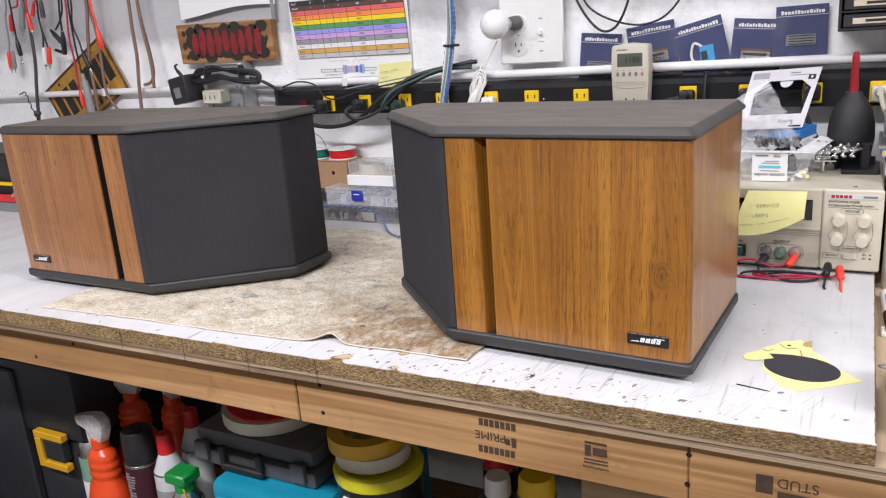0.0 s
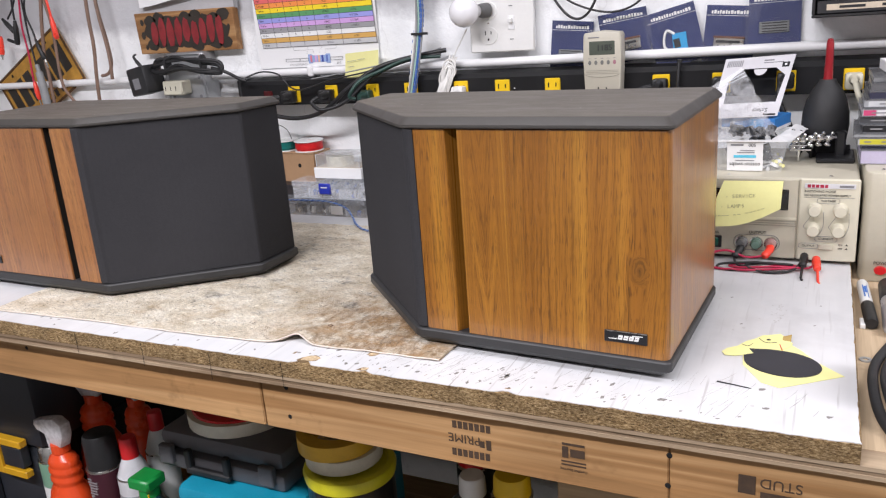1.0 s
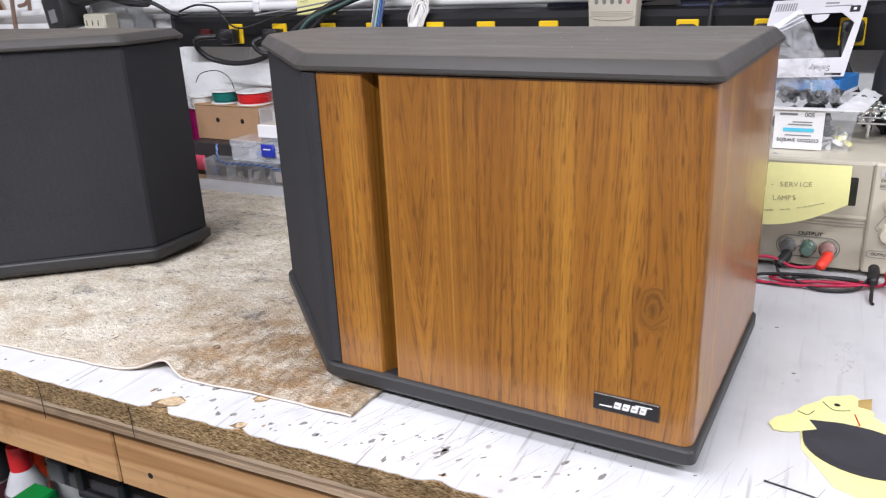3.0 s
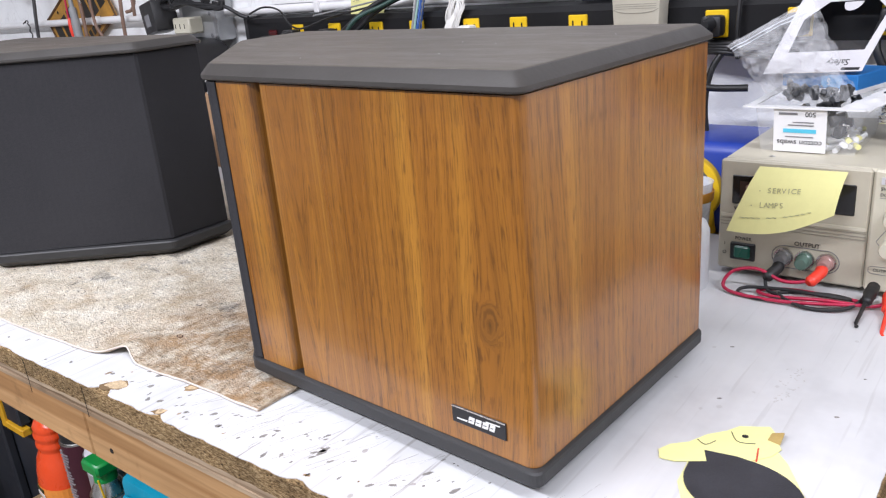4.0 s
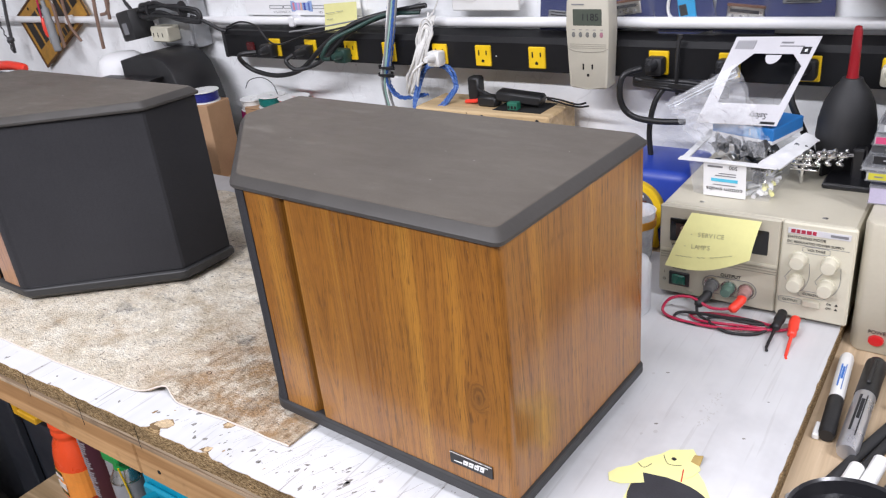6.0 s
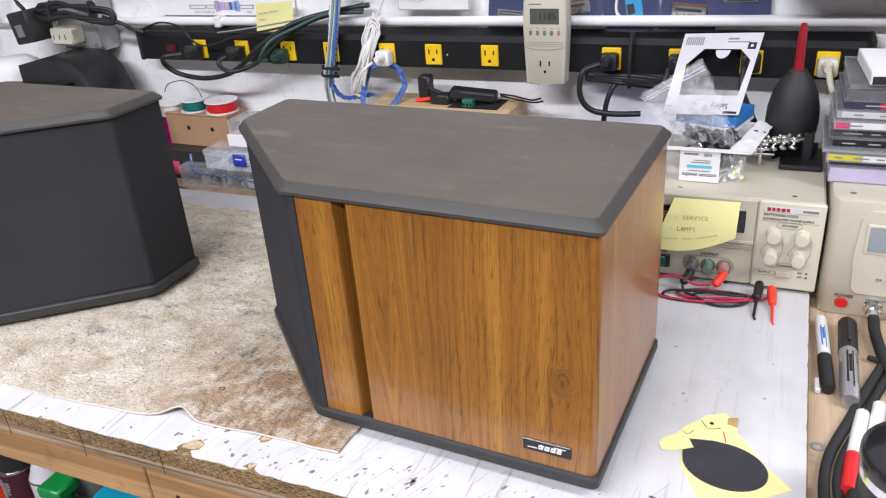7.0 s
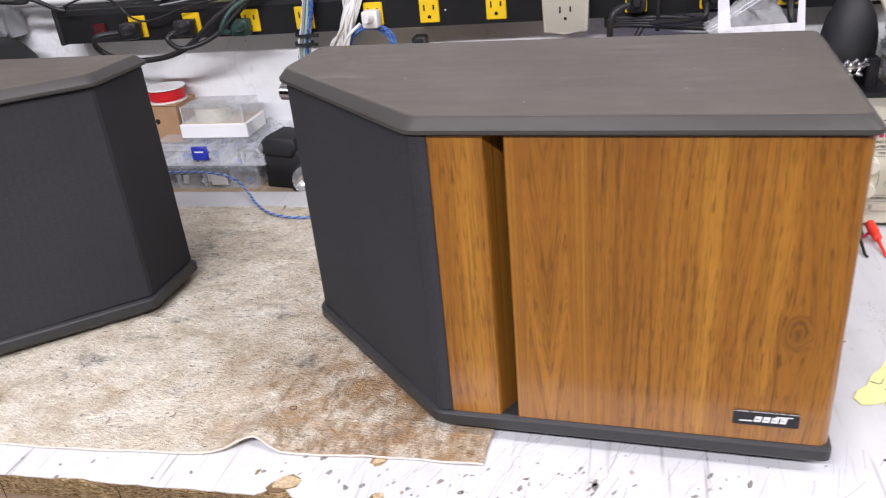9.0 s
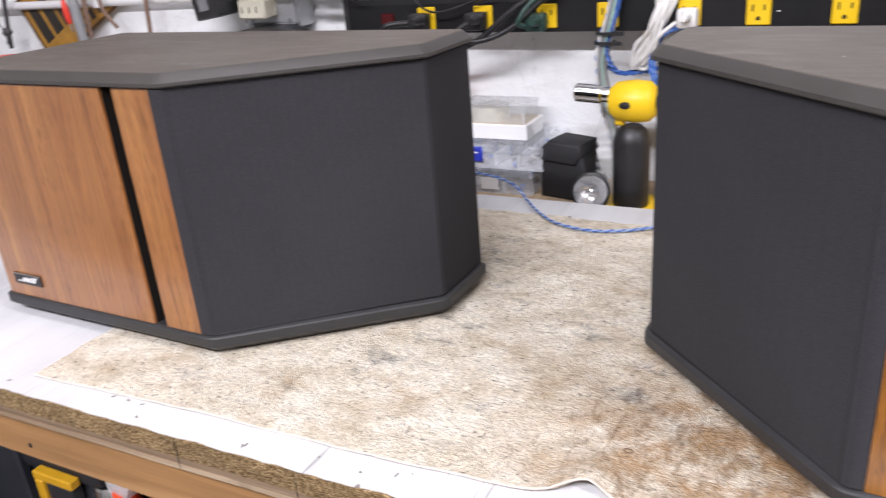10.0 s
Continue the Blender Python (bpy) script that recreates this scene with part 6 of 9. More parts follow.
    part("rule", box(0.0085, 0.066, y - 0.0014, y - 0.0009, 0.9886, 0.9889), INK_GREY, t)
    letters("caption", "VOLTAGE", 0.0038, INK, t, face_front(0.0365, y - 0.0013, 0.9845))
    letters("caption", "CURRENT", 0.0038, INK, t, face_front(0.0365, y - 0.0013, 0.9345))
    letters("caption", "OUTPUT", 0.0038, INK, t, face_front(0.0165, y - 0.0013, 0.9245))
    letters("caption", "ON", 0.0029, INK, t, face_front(0.0535, y - 0.0013, 0.9275))
    letters("caption", "OFF", 0.0029, INK, t, face_front(0.0535, y - 0.0013, 0.9225))
    for z in (0.9278, 0.9228):
        part("arrow", prism([(-0.0016, -0.001), (0.0016, -0.001), (0, 0.0014)], 0, 0.0003, m=face_front(0.0605, y - 0.0012, z)), INK, t)
    for cx, cz, w in ((0.0365, 0.9845, 0.0125), (0.0365, 0.9345, 0.0125), (0.0165, 0.9245, 0.011)):
        part("caption_frame", tube([(cx - w, y - 0.0012, cz), (cx - w + 0.002, y - 0.0012, cz + 0.0032), (cx + w - 0.002, y - 0.0012, cz + 0.0032), (cx + w, y - 0.0012, cz), (cx + w - 0.002, y - 0.0012, cz - 0.0032), (cx - w + 0.002, y - 0.0012, cz - 0.0032)], 0.00025, 4, 2, True), INK_GREY, t)
    for (xa, za), (xb, zb) in (((0.0215, 0.9735), (0.0205, 0.9475)), ((0.0505, 0.9735), (0.0495, 0.9475))):
        for (x, z) in ((xa, za), (xb, zb)):
            part("knob", lathe([(0.0001, 0), (0.0086, 0), (0.0086, 0.003), (0.0078, 0.0035), (0.0074, 0.013), (0.0066, 0.0142), (0.0001, 0.0144)], 22, m=face_front(x, y - 0.001, z)), BEIGE_LT, t, smooth=40)
        part("knob_outline", tube([(xa + 0.010, y - 0.0012, za - 0.004), (xb + 0.0115, y - 0.0012, zb + 0.003), (xb + 0.004, y - 0.0012, zb - 0.0105), (xb - 0.010, y - 0.0012, zb + 0.001), (xb - 0.0095, y - 0.0012, zb + 0.006), (xa - 0.004, y - 0.0012, za - 0.0095)], 0.00025, 4, 4), INK_GREY, t)
    part("output_button", box(0.0285, 0.0455, y - 0.004, y, 0.9205, 0.9285, 0.0012), BEIGE_LT, t)
    part("top_screw", lathe([(0.0001, 0), (0.003, 0), (0.0001, 0.0012)], 10, m=Matrix.Translation((0.038, y + 0.02, z1 + 0.0005))), SILVER, t)
    part("top_screw", lathe([(0.0001, 0), (0.003, 0), (0.0001, 0.0012)], 10, m=Matrix.Translation((-0.085, y + 0.02, z1 + 0.0005))), SILVER, t)


def supply_note():
    t = thing("sticky_note", (0, 0, 0), 0, "curled yellow sticky note with handwriting on the power supply", "note")
    P = {(0, 1): (-0.0885, 1.104, 1.0085), (1, 1): (-0.0165, 1.104, 1.0095), (0, 0): (-0.1085, 1.086, 0.9520), (1, 0): (-0.0170, 1.070, 0.9825)}
    def at(u, v):
        q = sum((Vector(P[(i, j)]) * (u if i else 1 - u) * (v if j else 1 - v) for i in (0, 1) for j in (0, 1)), Vector())
        q.z -= 0.009 * math.sin(math.pi * u) * (1 - v) ** 2
        q.y -= 0.004 * math.sin(math.pi * v)
        if v > 0.8:
            q.y += 0.004 * (v - 0.8) / 0.2
        return tuple(q)
    part("paper", sheet(at, 12, 10, 0.0003), NOTE, t, smooth=60)
    pen = plain("pencil_grey", (0.33, 0.32, 0.19), 0.8)
    def row(text, u, v, size, step, drop):
        for k, ch in enumerate(text):
            if ch != " ":
                uu, vv = u + step * k, v - drop * k
                a, b = Vector(at(uu + 0.02, vv)) - Vector(at(uu - 0.02, vv)), Vector(at(uu, vv + 0.02)) - Vector(at(uu, vv - 0.02))
                a.normalize()
                nrm = a.cross(b).normalized()
                b = nrm.cross(a)
                o = Vector(at(uu, vv)) + 0.0006 * nrm
                letters("handwriting", ch, size, pen, t, Matrix((( a.x, b.x, nrm.x, o.x), (a.y, b.y, nrm.y, o.y), (a.z, b.z, nrm.z, o.z), (0, 0, 0, 1))), depth=0.0)
    row("- SERVICE", 0.16, 0.66, 0.0066, 0.053, 0.004)
    row("- LAMPS", 0.14, 0.44, 0.0066, 0.053, 0.004)
    row("~~~~ ~~ ~~~~~", 0.10, 0.24, 0.0075, 0.055, 0.0)


def test_clips():
    y = 1.095
    for name, mat_, clip, lab, pts, end, dx in (
        ("test_clip_lead", PINK_WIRE, BRIGHT_RED, "crimson silicone lead with red grabber lying on the worktop", [(-0.028, 1.092, 0.922), (-0.034, 1.083, 0.917), (-0.055, 1.080, 0.914), (-0.078, 1.082, 0.921), (-0.098, 1.078, 0.917), (-0.104, 1.070, 0.905), (-0.088, 1.062, 0.9025), (-0.05, 1.060, 0.9035), (-0.012, 1.066, 0.906), (0.012, 1.080, 0.905), (-0.008, 1.090, 0.903), (-0.05, 1.086, 0.9045), (-0.075, 1.078, 0.9025), (-0.06, 1.066, 0.904), (-0.02, 1.068, 0.9075), (0.018, 1.082, 0.904), (0.027, 1.090, 0.911)], (0.027, 1.090, 0.911), 0.002),
        ("test_clip_lead", RUBBER, BLACK, "black silicone lead with black grabber lying on the worktop", [(-0.064, 1.092, 0.920), (-0.070, 1.083, 0.914), (-0.066, 1.074, 0.906), (-0.052, 1.068, 0.904), (-0.065, 1.060, 0.9025), (-0.088, 1.064, 0.9025), (-0.084, 1.074, 0.905), (-0.05, 1.074, 0.909), (-0.02, 1.070, 0.911), (0.0, 1.078, 0.908), (-0.02, 1.084, 0.9065), (-0.055, 1.070, 0.9065), (-0.03, 1.058, 0.9025), (0.0, 1.068, 0.904), (0.013, 1.094, 0.913)], (0.013, 1.094, 0.913), -0.001)):
        t = thing(name, (0, 0, 0), 0, lab, "test lead", "supply test leads")
        part("lead", tube(pts, 0.0016, 7, 7), mat_, t, smooth=60)
        p0 = pts[0]
        part("banana_boot", tube([(p0[0], p0[1] + 0.004, p0[2] + 0.002), p0, ((p0[0] + pts[1][0]) / 2 - 0.003, pts[1][1] - 0.004, p0[2] - 0.006)], [0.0052, 0.005, 0.003], 10, 5), clip, t, smooth=50)
        e = Vector(end)
        q = e + Vector((dx, -0.020, -0.0045))
        r = q + Vector((dx * 0.8, -0.028, -0.0062))
        body = part("grabber", tube([e + Vector((0, 0.006, 0.001)), e, (e + q) / 2, q], [0.0050, 0.0054, 0.0046, 0.0024], 10, 4), clip, t, smooth=50)
        part("grabber_stem", tube([q, r], [0.0018, 0.0015], 8, 1), clip, body, smooth=50)
        part("grabber_hook", tube([r, r + Vector((0.001, -0.004, -0.001)), r + Vector((0.002, -0.005, 0.0))], 0.0013, 6, 2), clip, body)


MILK_LIP = plain("lip_white_plastic", (0.74, 0.74, 0.74), 0.35, 0, 0.1, 60, 0.1)


def swab_tub():
    t = thing("clear_tub", (0, 0, 0), 0, "clear plastic tub with upside-down cotton swab label, half full", "tub")
    z0, z1 = 1.012, 1.0535
    def ring(x0, x1, y0, y1):
        return [(x0, y0), (x1, y0), (x1, y1), (x0, y1)]
    bm = bmesh.new()
    lo = [bm.verts.new((x, y, z0)) for x, y in ring(-0.1025, -0.022, 1.156, 1.245)]
    hi = [bm.verts.new((x, y, z1)) for x, y in ring(-0.1075, -0.016, 1.150, 1.251)]
    bm.faces.new(lo)
    for k in range(4):
        bm.faces.new((lo[k], lo[(k + 1) % 4], hi[(k + 1) % 4], hi[k]))
    part("tub_wall", bm, CLEAR, t)
    rim = bmesh.new()
    for a in ((-0.117, -0.014, 1.143, 1.152), (-0.112, -0.008, 1.251, 1.260), (-0.115, -0.1075, 1.152, 1.251)):
        box(a[0], a[1], a[2], a[3], z1, z1 + 0.0014, bm=rim)
    lip = [Vector(p) for p in ((-0.036, 1.153, z1 + 0.0005), (-0.012, 1.146, z1), (0.006, 1.250, z1), (-0.010, 1.256, z1 + 0.006))]
    def flap(u, v):
        p = (lip[0] * (1 - u) + lip[1] * u) * (1 - v) + (lip[3] * (1 - u) + lip[2] * u) * v
        return (p.x + 0.002 * noise.noise((u * 3, v * 5, 2)), p.y, p.z + 0.003 * abs(noise.noise((u * 3, v * 6, 7))))
    part("rim", rim, MILK_LIP, t, "milky plastic rim")
    part("bent_lip", sheet(flap, 8, 16, 0.0012), MILK_LIP, t, "broad bent white lip", 50)
    lab = Matrix.Translation((-0.0675, 1.1485, 1.0325)) @ Matrix.Rotation(radians(7), 4, "X")
    part("label_card", box(-0.0225, 0.0225, 0.0, 0.0006, -0.0195, 0.0215, m=lab), PAPER, t, "white cotton swab label")
    m = lab @ Matrix.Translation((0, -0.0003, 0)) @ Matrix.Rotation(radians(90), 4, "X") @ Matrix.Rotation(math.pi, 4, "Z")
    sub = t
    letters("label_words", "cotton swabs", 0.0072, INK, sub, m @ Matrix.Translation((0.0, 0.0105, 0)), depth=0.0001)
    letters("label_words", "500", 0.0062, INK, sub, m @ Matrix.Translation((-0.009, -0.0165, 0)), depth=0.0001)
    bars("label_bars", [(-0.014, 0.014, -0.0025, 0.0012)], plain("cyan_ink", (0.1, 0.5, 0.68), 0.6), sub, m, 0.0002)
    bars("label_bars", [(-0.012, 0.012, 0.0045, 0.0055), (-0.012, 0.010, -0.0065, -0.0055), (-0.012, 0.006, -0.0092, -0.0083), (0.002, 0.018, -0.0175, -0.0155)], INK_GREY, sub, m, 0.0002)
    rnd = random.Random(9)
    for k in range(26):
        x, y, z = rnd.uniform(-0.05, -0.028), rnd.uniform(1.175, 1.225), rnd.uniform(1.0145, 1.022)
        a = rnd.uniform(-0.6, 0.6)
        d = Vector((0.022 * math.sin(a), 0.022 * math.cos(a), rnd.uniform(-0.003, 0.003)))
        part("swab", tube([Vector((x, y, z)) - d, Vector((x, y, z)), Vector((x, y, z)) + d], [0.0026, 0.0013, 0.0013, 0.0026], 6, 3), PAPER if rnd.random() < 0.6 else NOTE, t, smooth=60)
    dark = plain("dark_sundries", (0.035, 0.037, 0.04), 0.4, 0, 0.4, 80, 0.2)
    for k in range(34):
        x, y, z = rnd.uniform(-0.092, -0.03), rnd.uniform(1.185, 1.235), rnd.uniform(1.018, 1.048)
        bm = box(-0.006, 0.006, -0.004, 0.004, -0.004, 0.004, 0.001, m=Matrix.Translation((x, y, z)) @ Euler((rnd.random() * 3, rnd.random() * 3, rnd.random() * 3)).to_matrix().to_4x4())
        part("sundry", bm, dark if rnd.random() < 0.8 else SILVER, t)


def blue_box():
    t = thing("blue_carton", (0, 0, 0), 0, "flat blue and white carton resting on the clear tub", "carton")
    m = Matrix.Translation((-0.063, 1.254, 1.0635)) @ Matrix.Rotation(radians(-16), 4, "Z") @ Matrix.Diagonal((0.57, 1.08, 0.86, 1))
    part("carton", box(-0.066, 0.066, -0.03, 0.03, -0.0095, 0.0115, 0.0008, m=m), plain("carton_blue", (0.03, 0.19, 0.52), 0.45, 0, 0.08, 20, 0.03), t)
    part("white_band", box(-0.0662, 0.0662, -0.0303, 0.0303, -0.0092, -0.0045, m=m), PAPER, t)
    part("white_panel", box(0.005, 0.04, -0.0304, -0.029, -0.003, 0.0105, m=m), plain("carton_sky", (0.10, 0.36, 0.72), 0.45), t)
    letters("initial", "S", 0.011, PAPER, t, m @ face_front(0.018, -0.0306, 0.0035, 180))


def hang_card():
    t = thing("hang_card", (0, 0, 0), 0, "white die-cut blister card with large hole standing in the tub", "card")
    ax = Vector((0.993, -0.11, 0.04)).normalized()
    ay = Vector((0.018, 0.129, 0.077))
    ay = (ay - ay.dot(ax) * ax).normalized()
    az = ax.cross(ay)
    m = Matrix(((ax.x, ay.x, az.x, -0.078), (ax.y, ay.y, az.y, 1.217), (ax.z, ay.z, az.z, 1.0760), (0, 0, 0, 1))) @ Matrix.Diagonal((1.0, 1.50, 1, 1))
    bm = bmesh.new()
    def P(x, y):
        return bm.verts.new((x, y, 0))
    outer = [(-0.045, -0.002), (0.045, 0.0), (0.050, 0.095), (-0.049, 0.094), (-0.048, 0.070), (-0.046, 0.025)]
    inner = [(-0.032, 0.020), (0.038, 0.021), (0.042, 0.062), (0.027, 0.075), (-0.018, 0.075), (-0.035, 0.056)]
    o, i = [P(*q) for q in outer], [P(*q) for q in inner]
    for k in range(6):
        bm.faces.new((o[k], o[(k + 1) % 6], i[(k + 1) % 6], i[k]))
    r = bmesh.ops.extrude_face_region(bm, geom=bm.faces[:])
    bmesh.ops.translate(bm, vec=(0, 0, -0.0005), verts=[v for v in r["geom"] if isinstance(v, bmesh.types.BMVert)])
    bm.transform(m)
    part("card", bm, BLISTER, t)
    tab = bmesh.new()
    prism([(0.006 + 0.009 * math.cos(a), 0.0735 + 0.010 * math.sin(a)) for a in [math.pi + k * math.pi / 8 for k in range(9)]], -0.0005, 0.0, tab)
    tab.transform(m)
    part("hanger_tab", tab, BLISTER, t)
    bars("barcode", [(-0.044 + k * 0.0026, -0.0425 + k * 0.0026, 0.0795, 0.0895) for k in range(9)], INK_GREY, t, m, 0.0002)
    bars("print_bars", [(0.008, 0.022, 0.0865, 0.0885), (0.008, 0.036, 0.083, 0.0842)], INK_GREY, t, m, 0.0002)
    part("print_square", box(0.0345, 0.0445, 0.075, 0.083, 0, 0.0002, m=m), INK, t)
    part("print_spot", box(0.038, 0.041, 0.0775, 0.0805, 0.0002, 0.0004, m=m), PAPER, t)
    letters("word", "Safety", 0.0085, INK, t, m @ Matrix.Translation((0.02, 0.009, 0.0001)) @ Matrix.Rotation(math.pi, 4, "Z"), depth=0.0001)
    bars("brand_bar", [(0.026, 0.042, 0.001, 0.0035)], INK, t, m, 0.0002)


def zip_bag():
    t = thing("zip_bag", (0, 0, 0), 0, "crumpled clear zip bag of black parts on the tub", "bag")
    film = clear("bag_film", (0.97, 0.98, 1.0), 0.08, 0.09)
    P = {(0, 0): (-0.144, 1.172, 1.106), (1, 0): (-0.0795, 1.203, 1.144), (0, 1): (-0.098, 1.166, 1.0575), (1, 1): (-0.030, 1.164, 1.0575)}
    def at(u, v):
        q = sum((Vector(P[(i, j)]) * (u if i else 1 - u) * (v if j else 1 - v) for i in (0, 1) for j in (0, 1)), Vector())
        puff = math.sin(math.pi * min(1, v * 1.1)) * math.sin(math.pi * u)
        crease = abs(noise.noise((u * 6, v * 5, 2))) + 0.5 * abs(noise.noise((u * 15 + v * 4, v * 12, 4)))
        return (q.x + 0.006 * noise.noise((u * 4, v * 4, 8)) * v, q.y - 0.012 * puff + 0.020 * (crease - 0.25) * min(1, 4 * v), max(q.z + 0.010 * math.sin(math.pi * u) * v * (1 - v) + 0.006 * noise.noise((u * 5, v * 5, 5)) * min(1, 3 * v), 1.0565))
    part("front_film", sheet(at, 56, 56, 0.0001), film, t)
    part("back_film", sheet(lambda u, v: (at(u, v)[0] + 0.004 * noise.noise((u * 7, v * 7, 1)), at(u, v)[1] + 0.012 + 0.012 * v, at(u, v)[2] + 0.004 * noise.noise((u * 7, v * 7, 3))), 24, 24, 0.0001), film, t)
    for dv in (0.07, 0.11):
        part("zip_line", tube([at(k / 10, dv) for k in range(11)], 0.0006, 5, 2), CLEAR_MILKY, t)
    rnd = random.Random(14)
    dark = plain("dark_sundries", (0.035, 0.037, 0.04), 0.4)
    for k in range(26):
        m = Matrix.Translation((rnd.uniform(-0.09, -0.035), rnd.uniform(1.165, 1.20), rnd.uniform(1.058, 1.068))) @ Euler((rnd.random() * 3, rnd.random() * 3, rnd.random() * 3)).to_matrix().to_4x4()
        part("black_part", box(-0.005, 0.005, -0.0025, 0.0025, -0.0025, 0.0025, 0.0008, m=m), dark, t)


def dust_blower():
    t = thing("dust_blower", (0.0265, 1.277, 1.0125), 0, "black rubber dust blower bulb with red nozzle", "blower")
    prof = [(0.0001, 0.0), (0.018, 0.0), (0.022, 0.004), (0.0285, 0.022), (0.031, 0.042), (0.030, 0.060), (0.026, 0.078), (0.019, 0.093), (0.0125, 0.101), (0.0105, 0.106), (0.0001, 0.106)]
    part("bulb", lathe(prof, 28), RUBBER, t, smooth=60)
    for k in range(3):
        a = k * 2.1
        part("fin", box(0.012, 0.034, -0.002, 0.002, 0, 0.014, 0.001, m=Matrix.Rotation(a, 4, "Z")), RUBBER, t)
    part("nozzle", lathe([(0.0001, 0.104), (0.0070, 0.104), (0.0058, 0.109), (0.0052, 0.132), (0.0047, 0.155), (0.0034, 0.1605), (0.0001, 0.1615)], 16), plain("dark_red_plastic", (0.26, 0.008, 0.014), 0.30), t, "dark red plastic nozzle", 50)


def helping_hand():
    t = thing("helping_hand", (0, 0, 0), 0, "black helping-hand stand with chrome joint and wing nuts", "stand")
    part("base", box(0.018, 0.066, 1.212, 1.285, 1.012, 1.0185, 0.002), BLACK_METAL, t)
    part("post", box(0.041, 0.054, 1.238, 1.254, 1.0165, 1.051, 0.002), BLACK_METAL, t)
    part("rod", tube([(0.052, 1.244, 1.043), (0.020, 1.233, 1.043), (-0.014, 1.223, 1.041)], 0.0026, 10, 4), CHROME, t, smooth=60)
    for x, y, z, r in ((0.033, 1.239, 1.0425, 0.0050), (0.022, 1.234, 1.0435, 0.0065), (0.012, 1.231, 1.043, 0.0055), (-0.001, 1.228, 1.042, 0.0075), (-0.010, 1.225, 1.041, 0.0055)):
        j = part("joint", lathe([(0.0001, -0.005), (r * 0.8, -0.005), (r, -0.003), (r, 0.003), (r * 0.8, 0.005), (0.0001, 0.005)], 16, m=Matrix.Translation((x, y, z)) @ Matrix.Rotation(radians(80), 4, "Y")), CHROME, t, smooth=50)
        for s_ in (-1, 1):
            part("wing", tube([(x, y - 0.004, z + s_ * 0.003), (x + 0.004 * s_, y - 0.007, z + s_ * 0.007), (x + 0.002, y - 0.008, z + s_ * 0.009)], [0.0020, 0.0028, 0.0016], 8, 3), CHROME, j, smooth=60)
    for z, x in ((1.0285, 0.012), (1.0345, 0.006)):
        part("clamp_plate", box(-0.016, x, 1.216, 1.226, z, z + 0.0022, 0.0006), CHROME, t)
    part("clamp_screw", tube([(-0.004, 1.220, 1.014), (-0.004, 1.220, 1.024), (-0.004, 1.221, 1.040)], [0.0022, 0.0030, 0.0018], 10, 3), CHROME, t, smooth=60)
    c = part("alligator_clip", tube([(-0.010, 1.225, 1.044), (-0.012, 1.222, 1.049), (-0.013, 1.220, 1.054), (-0.013, 1.219, 1.057)], [0.003, 0.0048, 0.0036, 0.0014], 10, 5), CHROME, t, smooth=60)
    part("clip_lever", tube([(-0.008, 1.222, 1.047), (-0.004, 1.220, 1.052), (-0.002, 1.219, 1.056)], 0.0018, 7, 3), CHROME, c, smooth=60)


